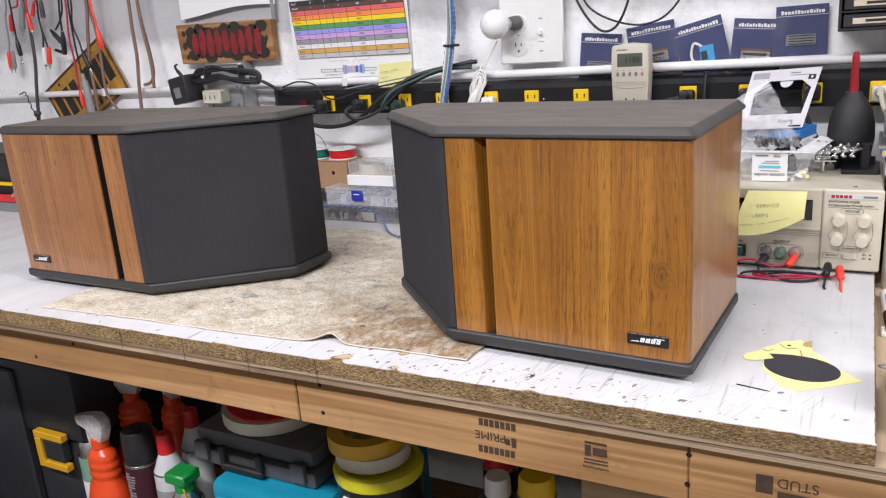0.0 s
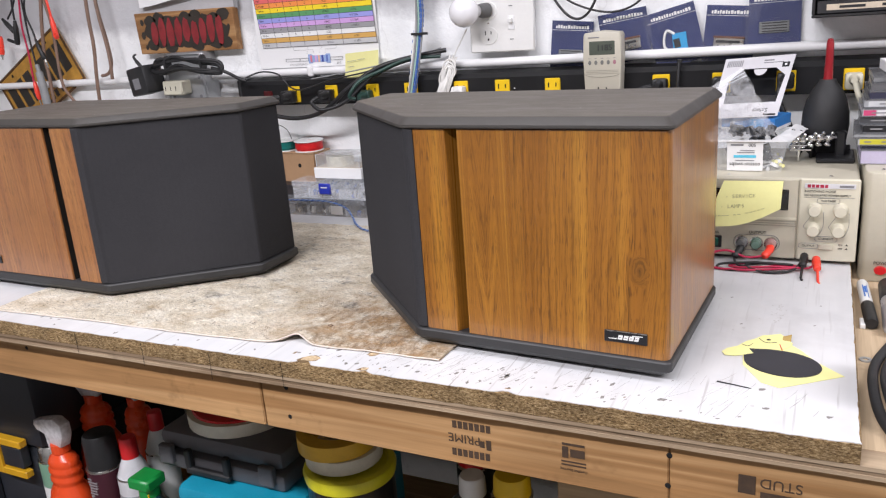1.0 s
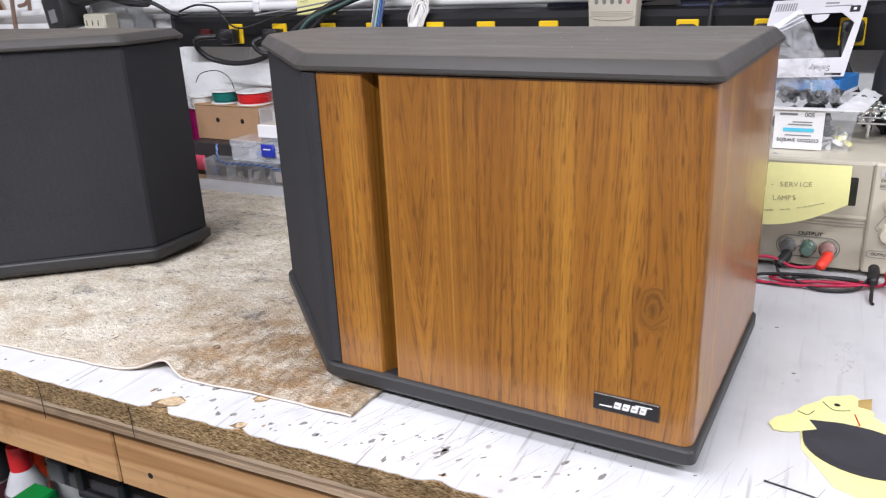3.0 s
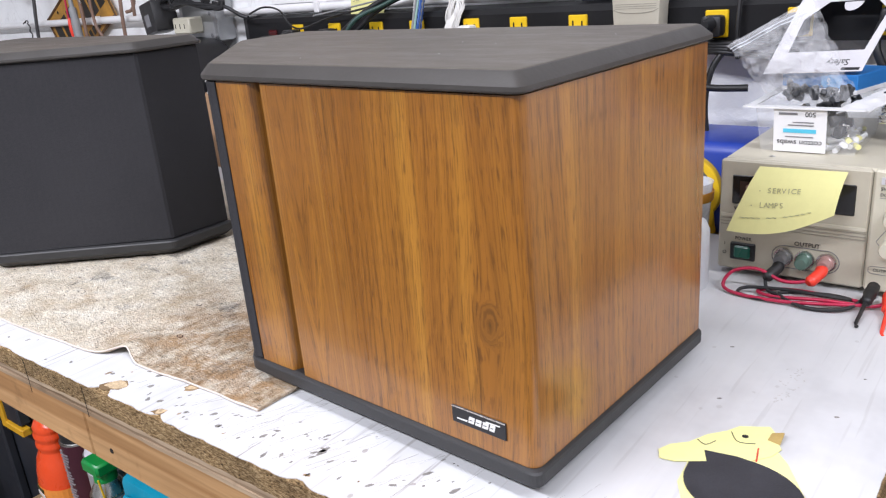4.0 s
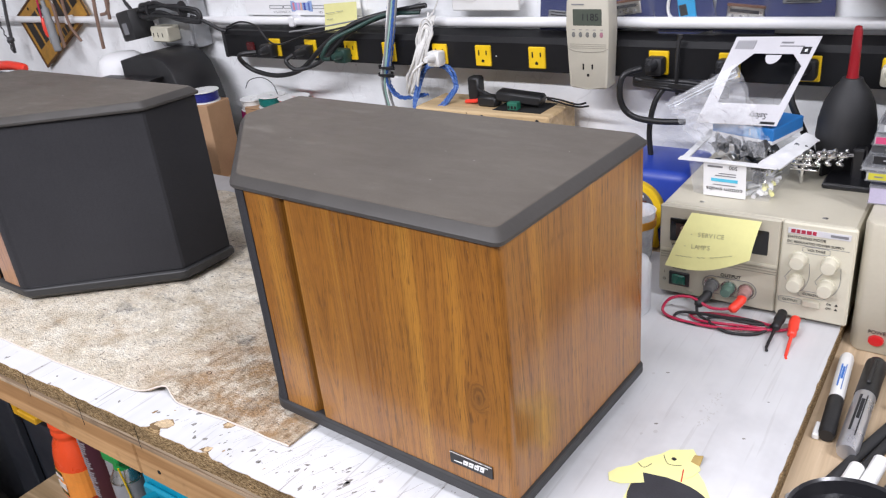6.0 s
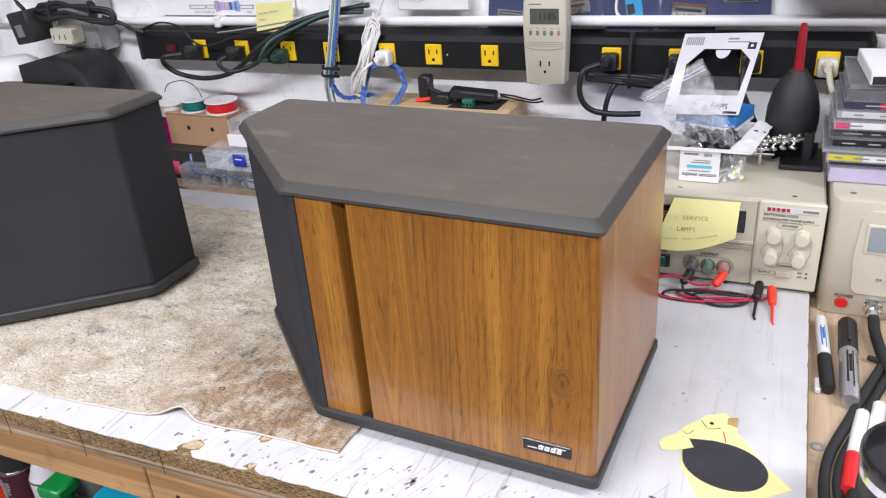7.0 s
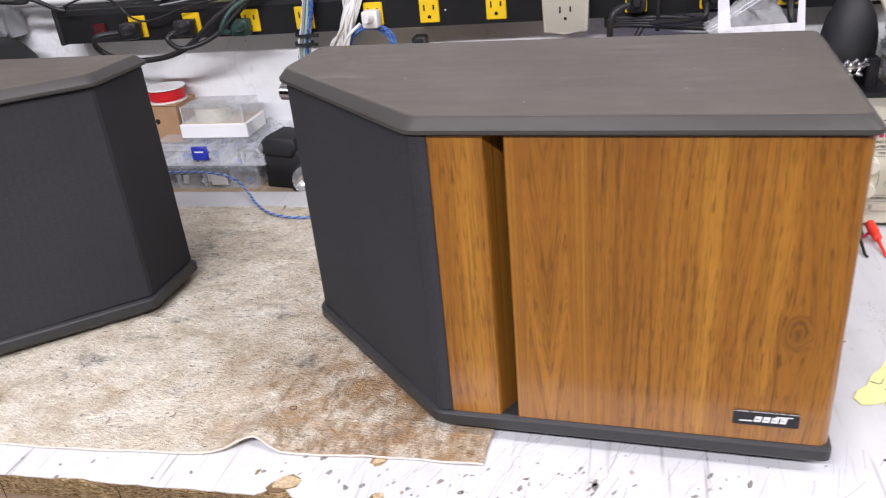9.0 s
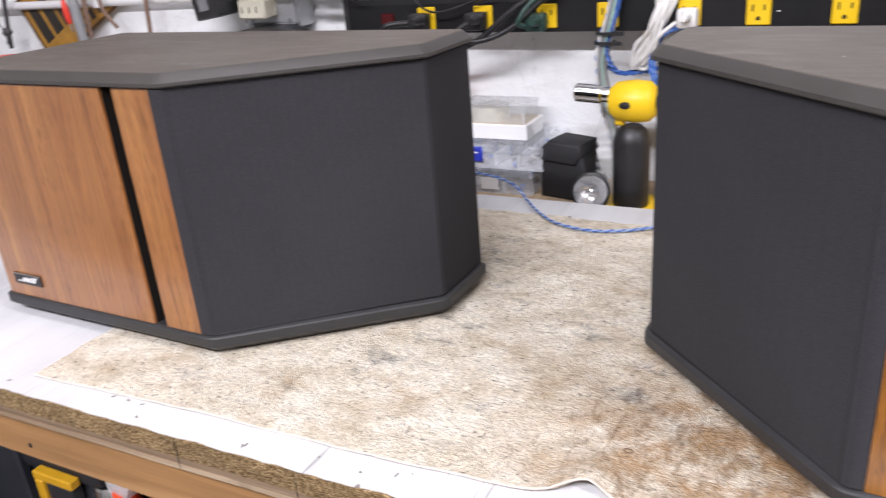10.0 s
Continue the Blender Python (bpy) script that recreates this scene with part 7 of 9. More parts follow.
def rework_station():
    t = thing("soldering_station", (0, 0, 0), 0, "beige rework station with grey display and red power button", "soldering station")
    x0, x1, y, z0, z1 = 0.0755, 0.262, 1.112, BENCH, 1.022
    out = [(x0 + 0.004, y + 0.004), (x0 + 0.009, y), (x1 - 0.009, y), (x1 - 0.004, y + 0.004), (x1, y + 0.012), (x1, y + 0.235), (x0, y + 0.235), (x0, y + 0.012)]
    part("case", prism(out, z0, z1, bevel=0.003), BEIGE, t, smooth=40)
    part("face_plate", prism([(0.031, 0.036), (0.036, 0.030), (0.15, 0.030), (0.156, 0.036), (0.156, 0.125), (0.15, 0.131), (0.04, 0.131), (0.031, 0.121), (0.0285, 0.08)], 0, 0.0022, m=face_front(x0, y, z0), bevel=0.0008), plain("beige_plate", (0.55, 0.52, 0.42), 0.4, 0, 0.04, 18, 0.08), t)
    d = part("display_frame", box(x0 + 0.037, x0 + 0.112, y - 0.0036, y - 0.002, z0 + 0.081, z0 + 0.116, 0.001), BEIGE_LT, t)
    part("display", box(x0 + 0.040, x0 + 0.109, y - 0.0042, y - 0.003, z0 + 0.084, z0 + 0.113), plain("display_blue_grey", (0.27, 0.31, 0.33), 0.12, 0, 0.04, 10, 0), d, "grey display window")
    bars("maker_bar", [(-0.009, 0.012, -0.0018, 0.0018)], INK_BROWN, t, face_front(x0 + 0.070, y - 0.0022, z0 + 0.1235))
    letters("caption", "DOWN", 0.0052, INK, t, face_front(x0 + 0.071, y - 0.0024, z0 + 0.0665))
    letters("caption", "POWER", 0.0056, INK, t, face_front(x0 + 0.026, y - 0.0024, z0 + 0.026))
    bars("caption_bar", [(-0.016, 0.016, -0.0012, 0.0012)], INK_GREY, t, face_front(x0 + 0.064, y - 0.0024, z0 + 0.0245))
    part("grey_key", box(x0 + 0.065, x0 + 0.083, y - 0.005, y - 0.002, z0 + 0.045, z0 + 0.055, 0.0015), plain("slate_key", (0.13, 0.19, 0.25), 0.4), t)
    letters("caption", "C/F", 0.0045, INK, t, face_front(x0 + 0.057, y - 0.0024, z0 + 0.050))
    part("power_button", lathe([(0.0001, 0), (0.0072, 0), (0.0068, 0.004), (0.0001, 0.0045)], 18, m=face_front(x0 + 0.0245, y, z0 + 0.0165) @ Matrix.Diagonal((1, 0.75, 1, 1))), RED, t, "red power button", 40)
    part("connector", lathe([(0.0001, 0), (0.010, 0), (0.010, 0.003), (0.0082, 0.004), (0.0082, 0.017), (0.0068, 0.018), (0.0065, 0.028), (0.0001, 0.028)], 20, m=face_front(x0 + 0.056, y, z0 + 0.0155)), CHROME, t, "chrome round connector", 40)
    part("lead", tube([(x0 + 0.056, y - 0.026, z0 + 0.0155), (x0 + 0.057, y - 0.05, z0 + 0.011), (x0 + 0.064, y - 0.10, z0 + 0.0075), (x0 + 0.075, y - 0.16, z0 + 0.007), (x0 + 0.06, y - 0.23, z0 + 0.007), (x0 + 0.03, y - 0.30, z0 + 0.007), (x0 + 0.02, y - 0.38, z0 + 0.007), (x0 + 0.035, y - 0.44, z0 + 0.006)], 0.0058, 10, 8), RUBBER, t, smooth=60)
    part("dark_connector", lathe([(0.0001, 0), (0.0085, 0), (0.0085, 0.008), (0.0001, 0.008)], 18, m=face_front(x0 + 0.085, y, z0 + 0.0155)), BLACK, t)
    for x in (x0 + 0.020, x1 - 0.02):
        part("top_screw", lathe([(0.0001, 0), (0.0035, 0), (0.0001, 0.0015)], 10, m=Matrix.Translation((x, y + 0.02, z1))), SILVER, t)


def disc_cases():
    """Bottom up: thickness, left edge, front edge, turn, colour of the spine, and (from, to, colour) of the label on it."""
    rnd = random.Random(31)
    white, black, yellow = (0.66, 0.66, 0.67), (0.014, 0.014, 0.016), (0.52, 0.48, 0.04)
    stack = [(0.0185, 0.0690, 1.160, 0.3, (0.47, 0.43, 0.56), []),
             (0.0052, 0.0700, 1.163, -0.4, (0.025, 0.028, 0.06), []),
             (0.0102, 0.0640, 1.160, 0.5, (0.42, 0.43, 0.42), [(0.003, 0.035, yellow), (0.037, 0.11, white)]),
             (0.0052, 0.0610, 1.158, -1.2, (0.30, 0.31, 0.32), []),
             (0.0102, 0.0680, 1.164, 0.4, black, []),
             (0.0100, 0.0660, 1.166, -0.9, (0.075, 0.078, 0.085), [(0.028, 0.085, (0.035, 0.033, 0.035))]),
             (0.0102, 0.0665, 1.163, 0.8, (0.50, 0.50, 0.52), [(0.002, 0.016, (0.52, 0.06, 0.16)), (0.017, 0.12, white)]),
             (0.0102, 0.0690, 1.168, -0.6, (0.33, 0.34, 0.35), [(0.006, 0.125, (0.52, 0.53, 0.54))]),
             (0.0102, 0.0730, 1.170, 1.0, (0.035, 0.036, 0.065), [(0.036, 0.085, (0.42, 0.02, 0.06))]),
             (0.0100, 0.0760, 1.172, -0.5, (0.12, 0.12, 0.125), []),
             (0.0075, 0.0765, 1.176, 0.6, (0.20, 0.205, 0.21), [])]
    z = 1.022
    for k, (h, x, y, a, c, labels) in enumerate(stack):
        t = thing("disc_case", (x + 0.071, y + 0.0625, z), a, "jewel case with a printed spine in a stack", "disc case", "stack of disc cases")
        part("tray_card", box(-0.0698, 0.0700, -0.0616, 0.0616, 0.0012, h - 0.0012), plain("spine_%d" % k, c, 0.35, 0, 0.12, 30, 0.0), t)
        part("jewel_lid", box(-0.071, 0.071, -0.0625, 0.0625, h - 0.0012, h, 0.0003), CASE_CLEAR, t, "clear lid")
        part("jewel_base", box(-0.071, 0.071, -0.0625, 0.0625, 0, 0.0012, 0.0003), CASE_CLEAR, t, "clear base")
        for n, (u0, u1, tint) in enumerate(labels):
            part("spine_label", box(-0.071 + u0, -0.071 + u1, -0.0620, -0.0615, 0.0018, h - 0.0018), plain("label_%d_%d" % (k, n), tint, 0.4, 0, 0.06, 40, 0.0), t)
        if h > 0.009 and k not in (0, 9, 10):
            runs, u = [], rnd.uniform(0.008, 0.022)
            while u < 0.115:
                w = rnd.uniform(0.006, 0.020)
                runs.append((-0.071 + u, -0.071 + u + w, -0.0007, 0.0007))
                u += w + rnd.uniform(0.005, 0.022)
            bars("spine_bars", runs, plain("spine_print", (0.34, 0.34, 0.35), 0.5) if sum(c) < 0.5 else INK_GREY, t, face_front(0, -0.0622, h / 2), 0.0002)
        z += h + 0.0001
    t = thing("folded_leaflet", (0.160, 1.230, z), 4, "folded white leaflet with black edge on the stack of cases", "leaflet")
    part("leaflet", box(-0.068, 0.07, -0.058, 0.055, 0, 0.014, 0.001), PAPER, t)
    part("print_block", box(-0.066, 0.068, -0.0586, -0.058, 0.001, 0.0095), INK, t)
    t = thing("pink_pouch", (0.19, 1.275, z + 0.014), 0, "soft pink pouch behind the stack of cases", "pouch")
    part("pouch", sheet(lambda u, v: (-0.07 + 0.14 * u, -0.03 + 0.06 * v, 0.022 * math.sin(math.pi * u) ** 0.5 * math.sin(math.pi * v) ** 0.5 + 0.0015), 14, 10, 0.001), plain("pink_cloth", (0.62, 0.15, 0.22), 0.7, 0, 0.1, 30, 0.3), t, smooth=60)


def blue_iron_station():
    t = thing("soldering_iron_station", (0, 0, 0), 0, "blue and yellow soldering station with dark round display", "soldering station")
    m = Matrix.Translation((-0.205, 1.262, 0))
    part("housing", box(-0.055, 0.062, 0.0, 0.11, BENCH, 0.989, 0.012, m=m, seg=3), plain("royal_blue_plastic", (0.022, 0.055, 0.36), 0.4, 0, 0.06, 20, 0.1), t, smooth=40)
    out = [(-0.008 + 0.041 * math.cos(a), 0.054 + 0.041 * math.sin(a)) for a in [-0.7 + k * 4.54 / 24 for k in range(25)]] + [(-0.042, 0.004), (0.026, 0.004)]
    part("yellow_front", prism(out, 0, 0.014, m=m @ face_front(0, 0.004, BENCH), bevel=0.003), YELLOW, t, "yellow rounded front shell", 40)
    part("dark_face", lathe([(0.0001, 0), (0.031, 0), (0.030, 0.0012), (0.0001, 0.0014)], 32, m=m @ face_front(-0.008, -0.010, BENCH + 0.055)), plain("slate_face", (0.10, 0.10, 0.12), 0.4), t)
    part("display", box(-0.022, 0.012, -0.0124, -0.011, BENCH + 0.056, BENCH + 0.071, m=m), plain("amber_window", (0.10, 0.025, 0.015), 0.15), t)
    bars("maker_bar", [(-0.014, 0.014, -0.0016, 0.0016)], PAPER, t, m @ face_front(-0.006, -0.0114, BENCH + 0.0765))
    part("socket", lathe([(0.0001, 0), (0.009, 0), (0.009, 0.004), (0.0001, 0.004)], 18, m=m @ face_front(0.010, -0.010, BENCH + 0.016)), BLACK, t)
    part("key", lathe([(0.0001, 0), (0.005, 0), (0.0001, 0.002)], 14, m=m @ face_front(0.016, -0.0114, BENCH + 0.040)), WHITE_PL, t)


def tip_cup():
    t = thing("plastic_cup", (-0.186, 1.196, TOP), 0, "frosted plastic cup with orange printed band", "cup")
    part("wall", lathe([(0.0001, 0), (0.020, 0), (0.0245, 0.062), (0.0252, 0.0625), (0.024, 0.0625), (0.0195, 0.001), (0.0001, 0.001)], 24), CLEAR_MILKY, t, smooth=40)
    part("orange_band", lathe([(0.0240, 0.043), (0.0252, 0.043), (0.0258, 0.053), (0.0244, 0.053), (0.0240, 0.043)], 24, closed=False), plain("orange_print", (0.72, 0.33, 0.03), 0.5), t)
    bars("red_marks", [(-0.004, 0.004, 0.012, 0.015), (-0.006, -0.003, 0.018, 0.026), (0.003, 0.006, 0.018, 0.026)], RED, t, face_front(0.008, -0.0236, 0), 0.0004)
    b = thing("white_bottle", (-0.1385, 1.068, TOP), 0, "translucent white squeeze bottle standing beside the cup", "bottle")
    part("body", lathe([(0.0001, 0), (0.0195, 0), (0.0205, 0.003), (0.0205, 0.055), (0.017, 0.063), (0.008, 0.067), (0.0001, 0.067)], 22), plain("ldpe_white", (0.50, 0.51, 0.53), 0.4), b, smooth=50)


def paper_pattern():
    z = TOP
    t = thing("paper_pattern", (0, 0, 0), 0, "yellow paper with a black disc cut-out lying on the worktop", "paper")
    main = [(-0.033, 0.804), (-0.031, 0.783), (-0.012, 0.749), (0.004, 0.742), (0.057, 0.782), (0.034, 0.806), (0.018, 0.832), (0.010, 0.841), (-0.020, 0.818)]
    part("lower_note", prism(main, z + 0.0002, z + 0.0006), NOTE, t)
    upper = [(-0.053, 0.807), (-0.049, 0.799), (-0.040, 0.800), (-0.033, 0.804), (-0.002, 0.822), (0.008, 0.834), (0.011, 0.844), (0.006, 0.852), (0.008, 0.858), (0.002, 0.861), (-0.002, 0.866), (-0.009, 0.862), (-0.019, 0.857), (-0.024, 0.848), (-0.033, 0.838), (-0.040, 0.824), (-0.049, 0.816)]
    part("torn_note", prism(upper, z + 0.0007, z + 0.0012), NOTE, t, "torn yellow note")
    part("curled_edge", sheet(lambda u, v: (0.001 + 0.008 * u, 0.850 - 0.002 * u + 0.009 * v, z + 0.0014 + 0.004 * u * v), 8, 6, 0.0004), plain("browned_note", (0.42, 0.30, 0.10), 0.8), t, "browned curling corner", 60)
    # an oval with one end cut off and a nick in it
    oval = [(math.cos(math.radians(d)), math.sin(math.radians(d))) for d in range(-160, 101, 10)] + [(-0.55, 0.90), (-1.06, 0.62), (-0.84, 0.30), (-1.05, 0.02)]
    disc = [(0.0035 + 0.0350 * p * 0.97 + 0.0280 * q * 0.24, 0.7940 - 0.0350 * p * 0.24 + 0.0280 * q * 0.97) for p, q in oval]
    part("black_disc", prism(disc, z + 0.0008, z + 0.0016), plain("black_paper", (0.028, 0.028, 0.034), 0.8, 0, 0.3, 60, 0.4), t, "matt black paper disc")
    part("ink_dot", lathe([(0.0001, 0), (0.0021, 0), (0.0001, 0.0004)], 10, m=Matrix.Translation((-0.012, 0.847, z + 0.0014))), INK, t)
    part("pen_line", tube([(-0.036, 0.829, z + 0.0014), (-0.030, 0.826, z + 0.0014), (-0.026, 0.833, z + 0.0014)], 0.0003, 4, 4), INK, t)
    part("pen_line", tube([(-0.021, 0.848, z + 0.0014), (-0.014, 0.839, z + 0.0014), (-0.004, 0.842, z + 0.0014)], 0.0003, 4, 4), INK, t)
    part("red_tick", tube([(-0.001, 0.838, z + 0.0014), (0.002, 0.824, z + 0.0014)], 0.0005, 4, 1), RED, t)
    n = thing("needle", (0, 0, 0), 0, "thin dark steel needle lying on the worktop", "needle")
    part("shaft", tube([(-0.0495, 0.7395, TOP + 0.0006), (-0.034, 0.7366, TOP + 0.0006), (-0.019, 0.7335, TOP + 0.0006)], [0.0007, 0.0006, 0.0002], 6, 3), BLACK_METAL, n)


def marker_pens():
    z = BENCH
    def pen(x, y0, y1, r, body, cap, lab, cap_far, dx=0.0):
        t = thing("marker_pen", (0, 0, 0), 0, lab, "marker", "marker pens on the bench")
        a, b = Vector((x, y1, z + r)), Vector((x + dx, y0, z + r))
        d = (b - a)
        L = d.length
        R = Matrix.Translation(a) @ d.to_track_quat("Z", "Y").to_matrix().to_4x4()
        f = 0.42
        if cap_far:
            part("cap", lathe([(0.0001, 0), (r * 0.8, 0), (r, L * 0.03), (r, L * f), (0.0001, L * f)], 18, m=R), cap, t, smooth=40)
            part("barrel", lathe([(0.0001, L * f), (r * 0.94, L * f), (r * 0.94, L * 0.96), (r * 0.8, L), (0.0001, L)], 18, m=R), body, t, smooth=40)
            part("clip", box(-0.002, 0.002, r, r + 0.003, L * 0.08, L * 0.36, 0.0008, m=R), cap, t)
        else:
            part("barrel", lathe([(0.0001, 0), (r * 0.8, 0), (r * 0.94, L * 0.04), (r * 0.94, L * (1 - f)), (0.0001, L * (1 - f))], 18, m=R), body, t, smooth=40)
            part("cap", lathe([(0.0001, L * (1 - f)), (r, L * (1 - f)), (r, L * 0.97), (r * 0.85, L), (0.0001, L)], 18, m=R), cap, t, smooth=40)
        bm = bmesh.new()
        lo, hi = (0.48, 0.9) if cap_far else (0.18, 0.5)
        for k, (c, w, a_, b_) in enumerate(((-0.24, 0.10, 0.0, 0.9), (0.05, 0.14, 0.1, 0.6), (0.30, 0.05, 0.0, 1.0))):
            box(r * (c - w), r * (c + w), L * (lo + (hi - lo) * a_), L * (lo + (hi - lo) * b_), r * 0.90, r * 0.965, bm=bm)
        mm = R @ Matrix(((1, 0, 0, 0), (0, 0, 1, 0), (0, 1, 0, 0), (0, 0, 0, 1)))
        up = R.inverted().to_3x3() @ Vector((0, 0, 1))
        ang = math.atan2(up.y, up.x) - math.pi / 2
        bm.transform(R @ Matrix.Rotation(ang, 4, "Z") @ R.inverted() @ mm)
        part("label_bar", bm, INK if cap_far else plain("label_blue", (0.04, 0.16, 0.5), 0.5), t)
    pen(0.0800, 0.950, 1.084, 0.0070, WHITE_PL, BLACK, "white whiteboard marker with black cap lying on the bench", False, 0.006)
    pen(0.1065, 0.932, 1.080, 0.0096, plain("silver_barrel", (0.50, 0.50, 0.52), 0.32, 0.75, 0.06, 30, 0.05), BLACK, "fat silver marker with black cap lying on the bench", True, -0.002)
    e = thing("eraser_bit", (0, 0, 0), 0, "small white plastic bit lying on the bench", "scrap")
    part("scrap", box(0.0745, 0.0805, 0.950, 0.970, z, z + 0.006, 0.001), WHITE_PL, e)
    w = thing("washer", (0, 0, 0), 0, "dull steel washer lying on the bench", "washer")
    part("ring", lathe([(0.0028, 0), (0.006, 0), (0.006, 0.0012), (0.0028, 0.0012), (0.0028, 0)], 18, m=Matrix.Translation((0.078, 0.868, z)), closed=False), STEEL_BOX, w)
    for x0, y0, x1, y1, x2, y2, cap, lab in ((0.115, 0.920, 0.105, 0.856, 0.100, 0.809, RED, "white pen with red cap lying on the bench"), (0.130, 0.937, 0.1185, 0.860, 0.1125, 0.816, plain("blue_cap", (0.02, 0.07, 0.42), 0.35), "white pen with blue cap lying on the bench")):
        t = thing("capped_pen", (0, 0, 0), 0, lab, "pen", "capped pens on the bench")
        part("barrel", tube([(x0, y0, z + 0.0068), (x1, y1, z + 0.0068)], 0.0062, 12, 1), WHITE_PL, t, smooth=50)
        part("cap", tube([(x1, y1, z + 0.0068), (x2, y2, z + 0.0068)], 0.0068, 12, 1), cap, t, smooth=50)


def bench_cables():
    z = BENCH + 0.005
    for k, line in enumerate((((0.21, 1.10), (0.165, 1.052), (0.142, 1.022), (0.104, 0.910), (0.085, 0.846), (0.082, 0.790), (0.088, 0.730), (0.108, 0.672)), ((0.20, 1.075), (0.162, 1.030), (0.140, 0.990), (0.113, 0.903), (0.095, 0.844), (0.093, 0.795), (0.101, 0.735), (0.122, 0.672)))):
        t = thing("rubber_cable", (0, 0, 0), 0, "black rubber cable looping over the bench", "cable", "bench cables")
        part("cable", tube([(x, y, z - 0.0005 * k) for x, y in line], 0.0047 - 0.0004 * k, 10, 8), RUBBER, t, smooth=60)
    t = thing("iron_holder_arm", (0, 0, 0), 0, "small black lever lying beside the markers", "lever")
    part("lever", tube([(0.125, 1.022, z), (0.145, 1.01, z + 0.003), (0.162, 1.0, z + 0.004)], [0.003, 0.006, 0.008], 8, 4), BLACK, t, smooth=60)


def travel_mug():
    t = thing("travel_mug", (0.132, 0.742, BENCH), 0, "black travel mug with smoky lid standing on the bench", "mug")
    part("body", lathe([(0.0001, 0), (0.030, 0), (0.033, 0.004), (0.038, 0.085), (0.0385, 0.088), (0.0001, 0.088)], 36), BLACK, t, smooth=40)
    part("steel_band", lathe([(0.0001, 0.0875), (0.0392, 0.0875), (0.0396, 0.096), (0.0001, 0.096)], 36), CHROME, t, "brushed steel band", 40)
    part("lid", lathe([(0.0001, 0.0955), (0.0400, 0.0955), (0.0408, 0.100), (0.0408, 0.107), (0.0395, 0.109), (0.0378, 0.1075), (0.0365, 0.098), (0.0001, 0.097)], 36), plain("smoky_lid", (0.016, 0.016, 0.018), 0.18, 0, 0.15, 20, 0), t, "glossy dark lid", 40)
    part("slider", box(-0.008, 0.008, -0.012, 0.012, 0.097, 0.103, 0.0015), BLACK, t)


power_supply()
supply_note()
test_clips()
swab_tub()
blue_box()
hang_card()
zip_bag()
dust_blower()
helping_hand()
rework_station()
disc_cases()
blue_iron_station()
tip_cup()
paper_pattern()
marker_pens()
bench_cables()
travel_mug()


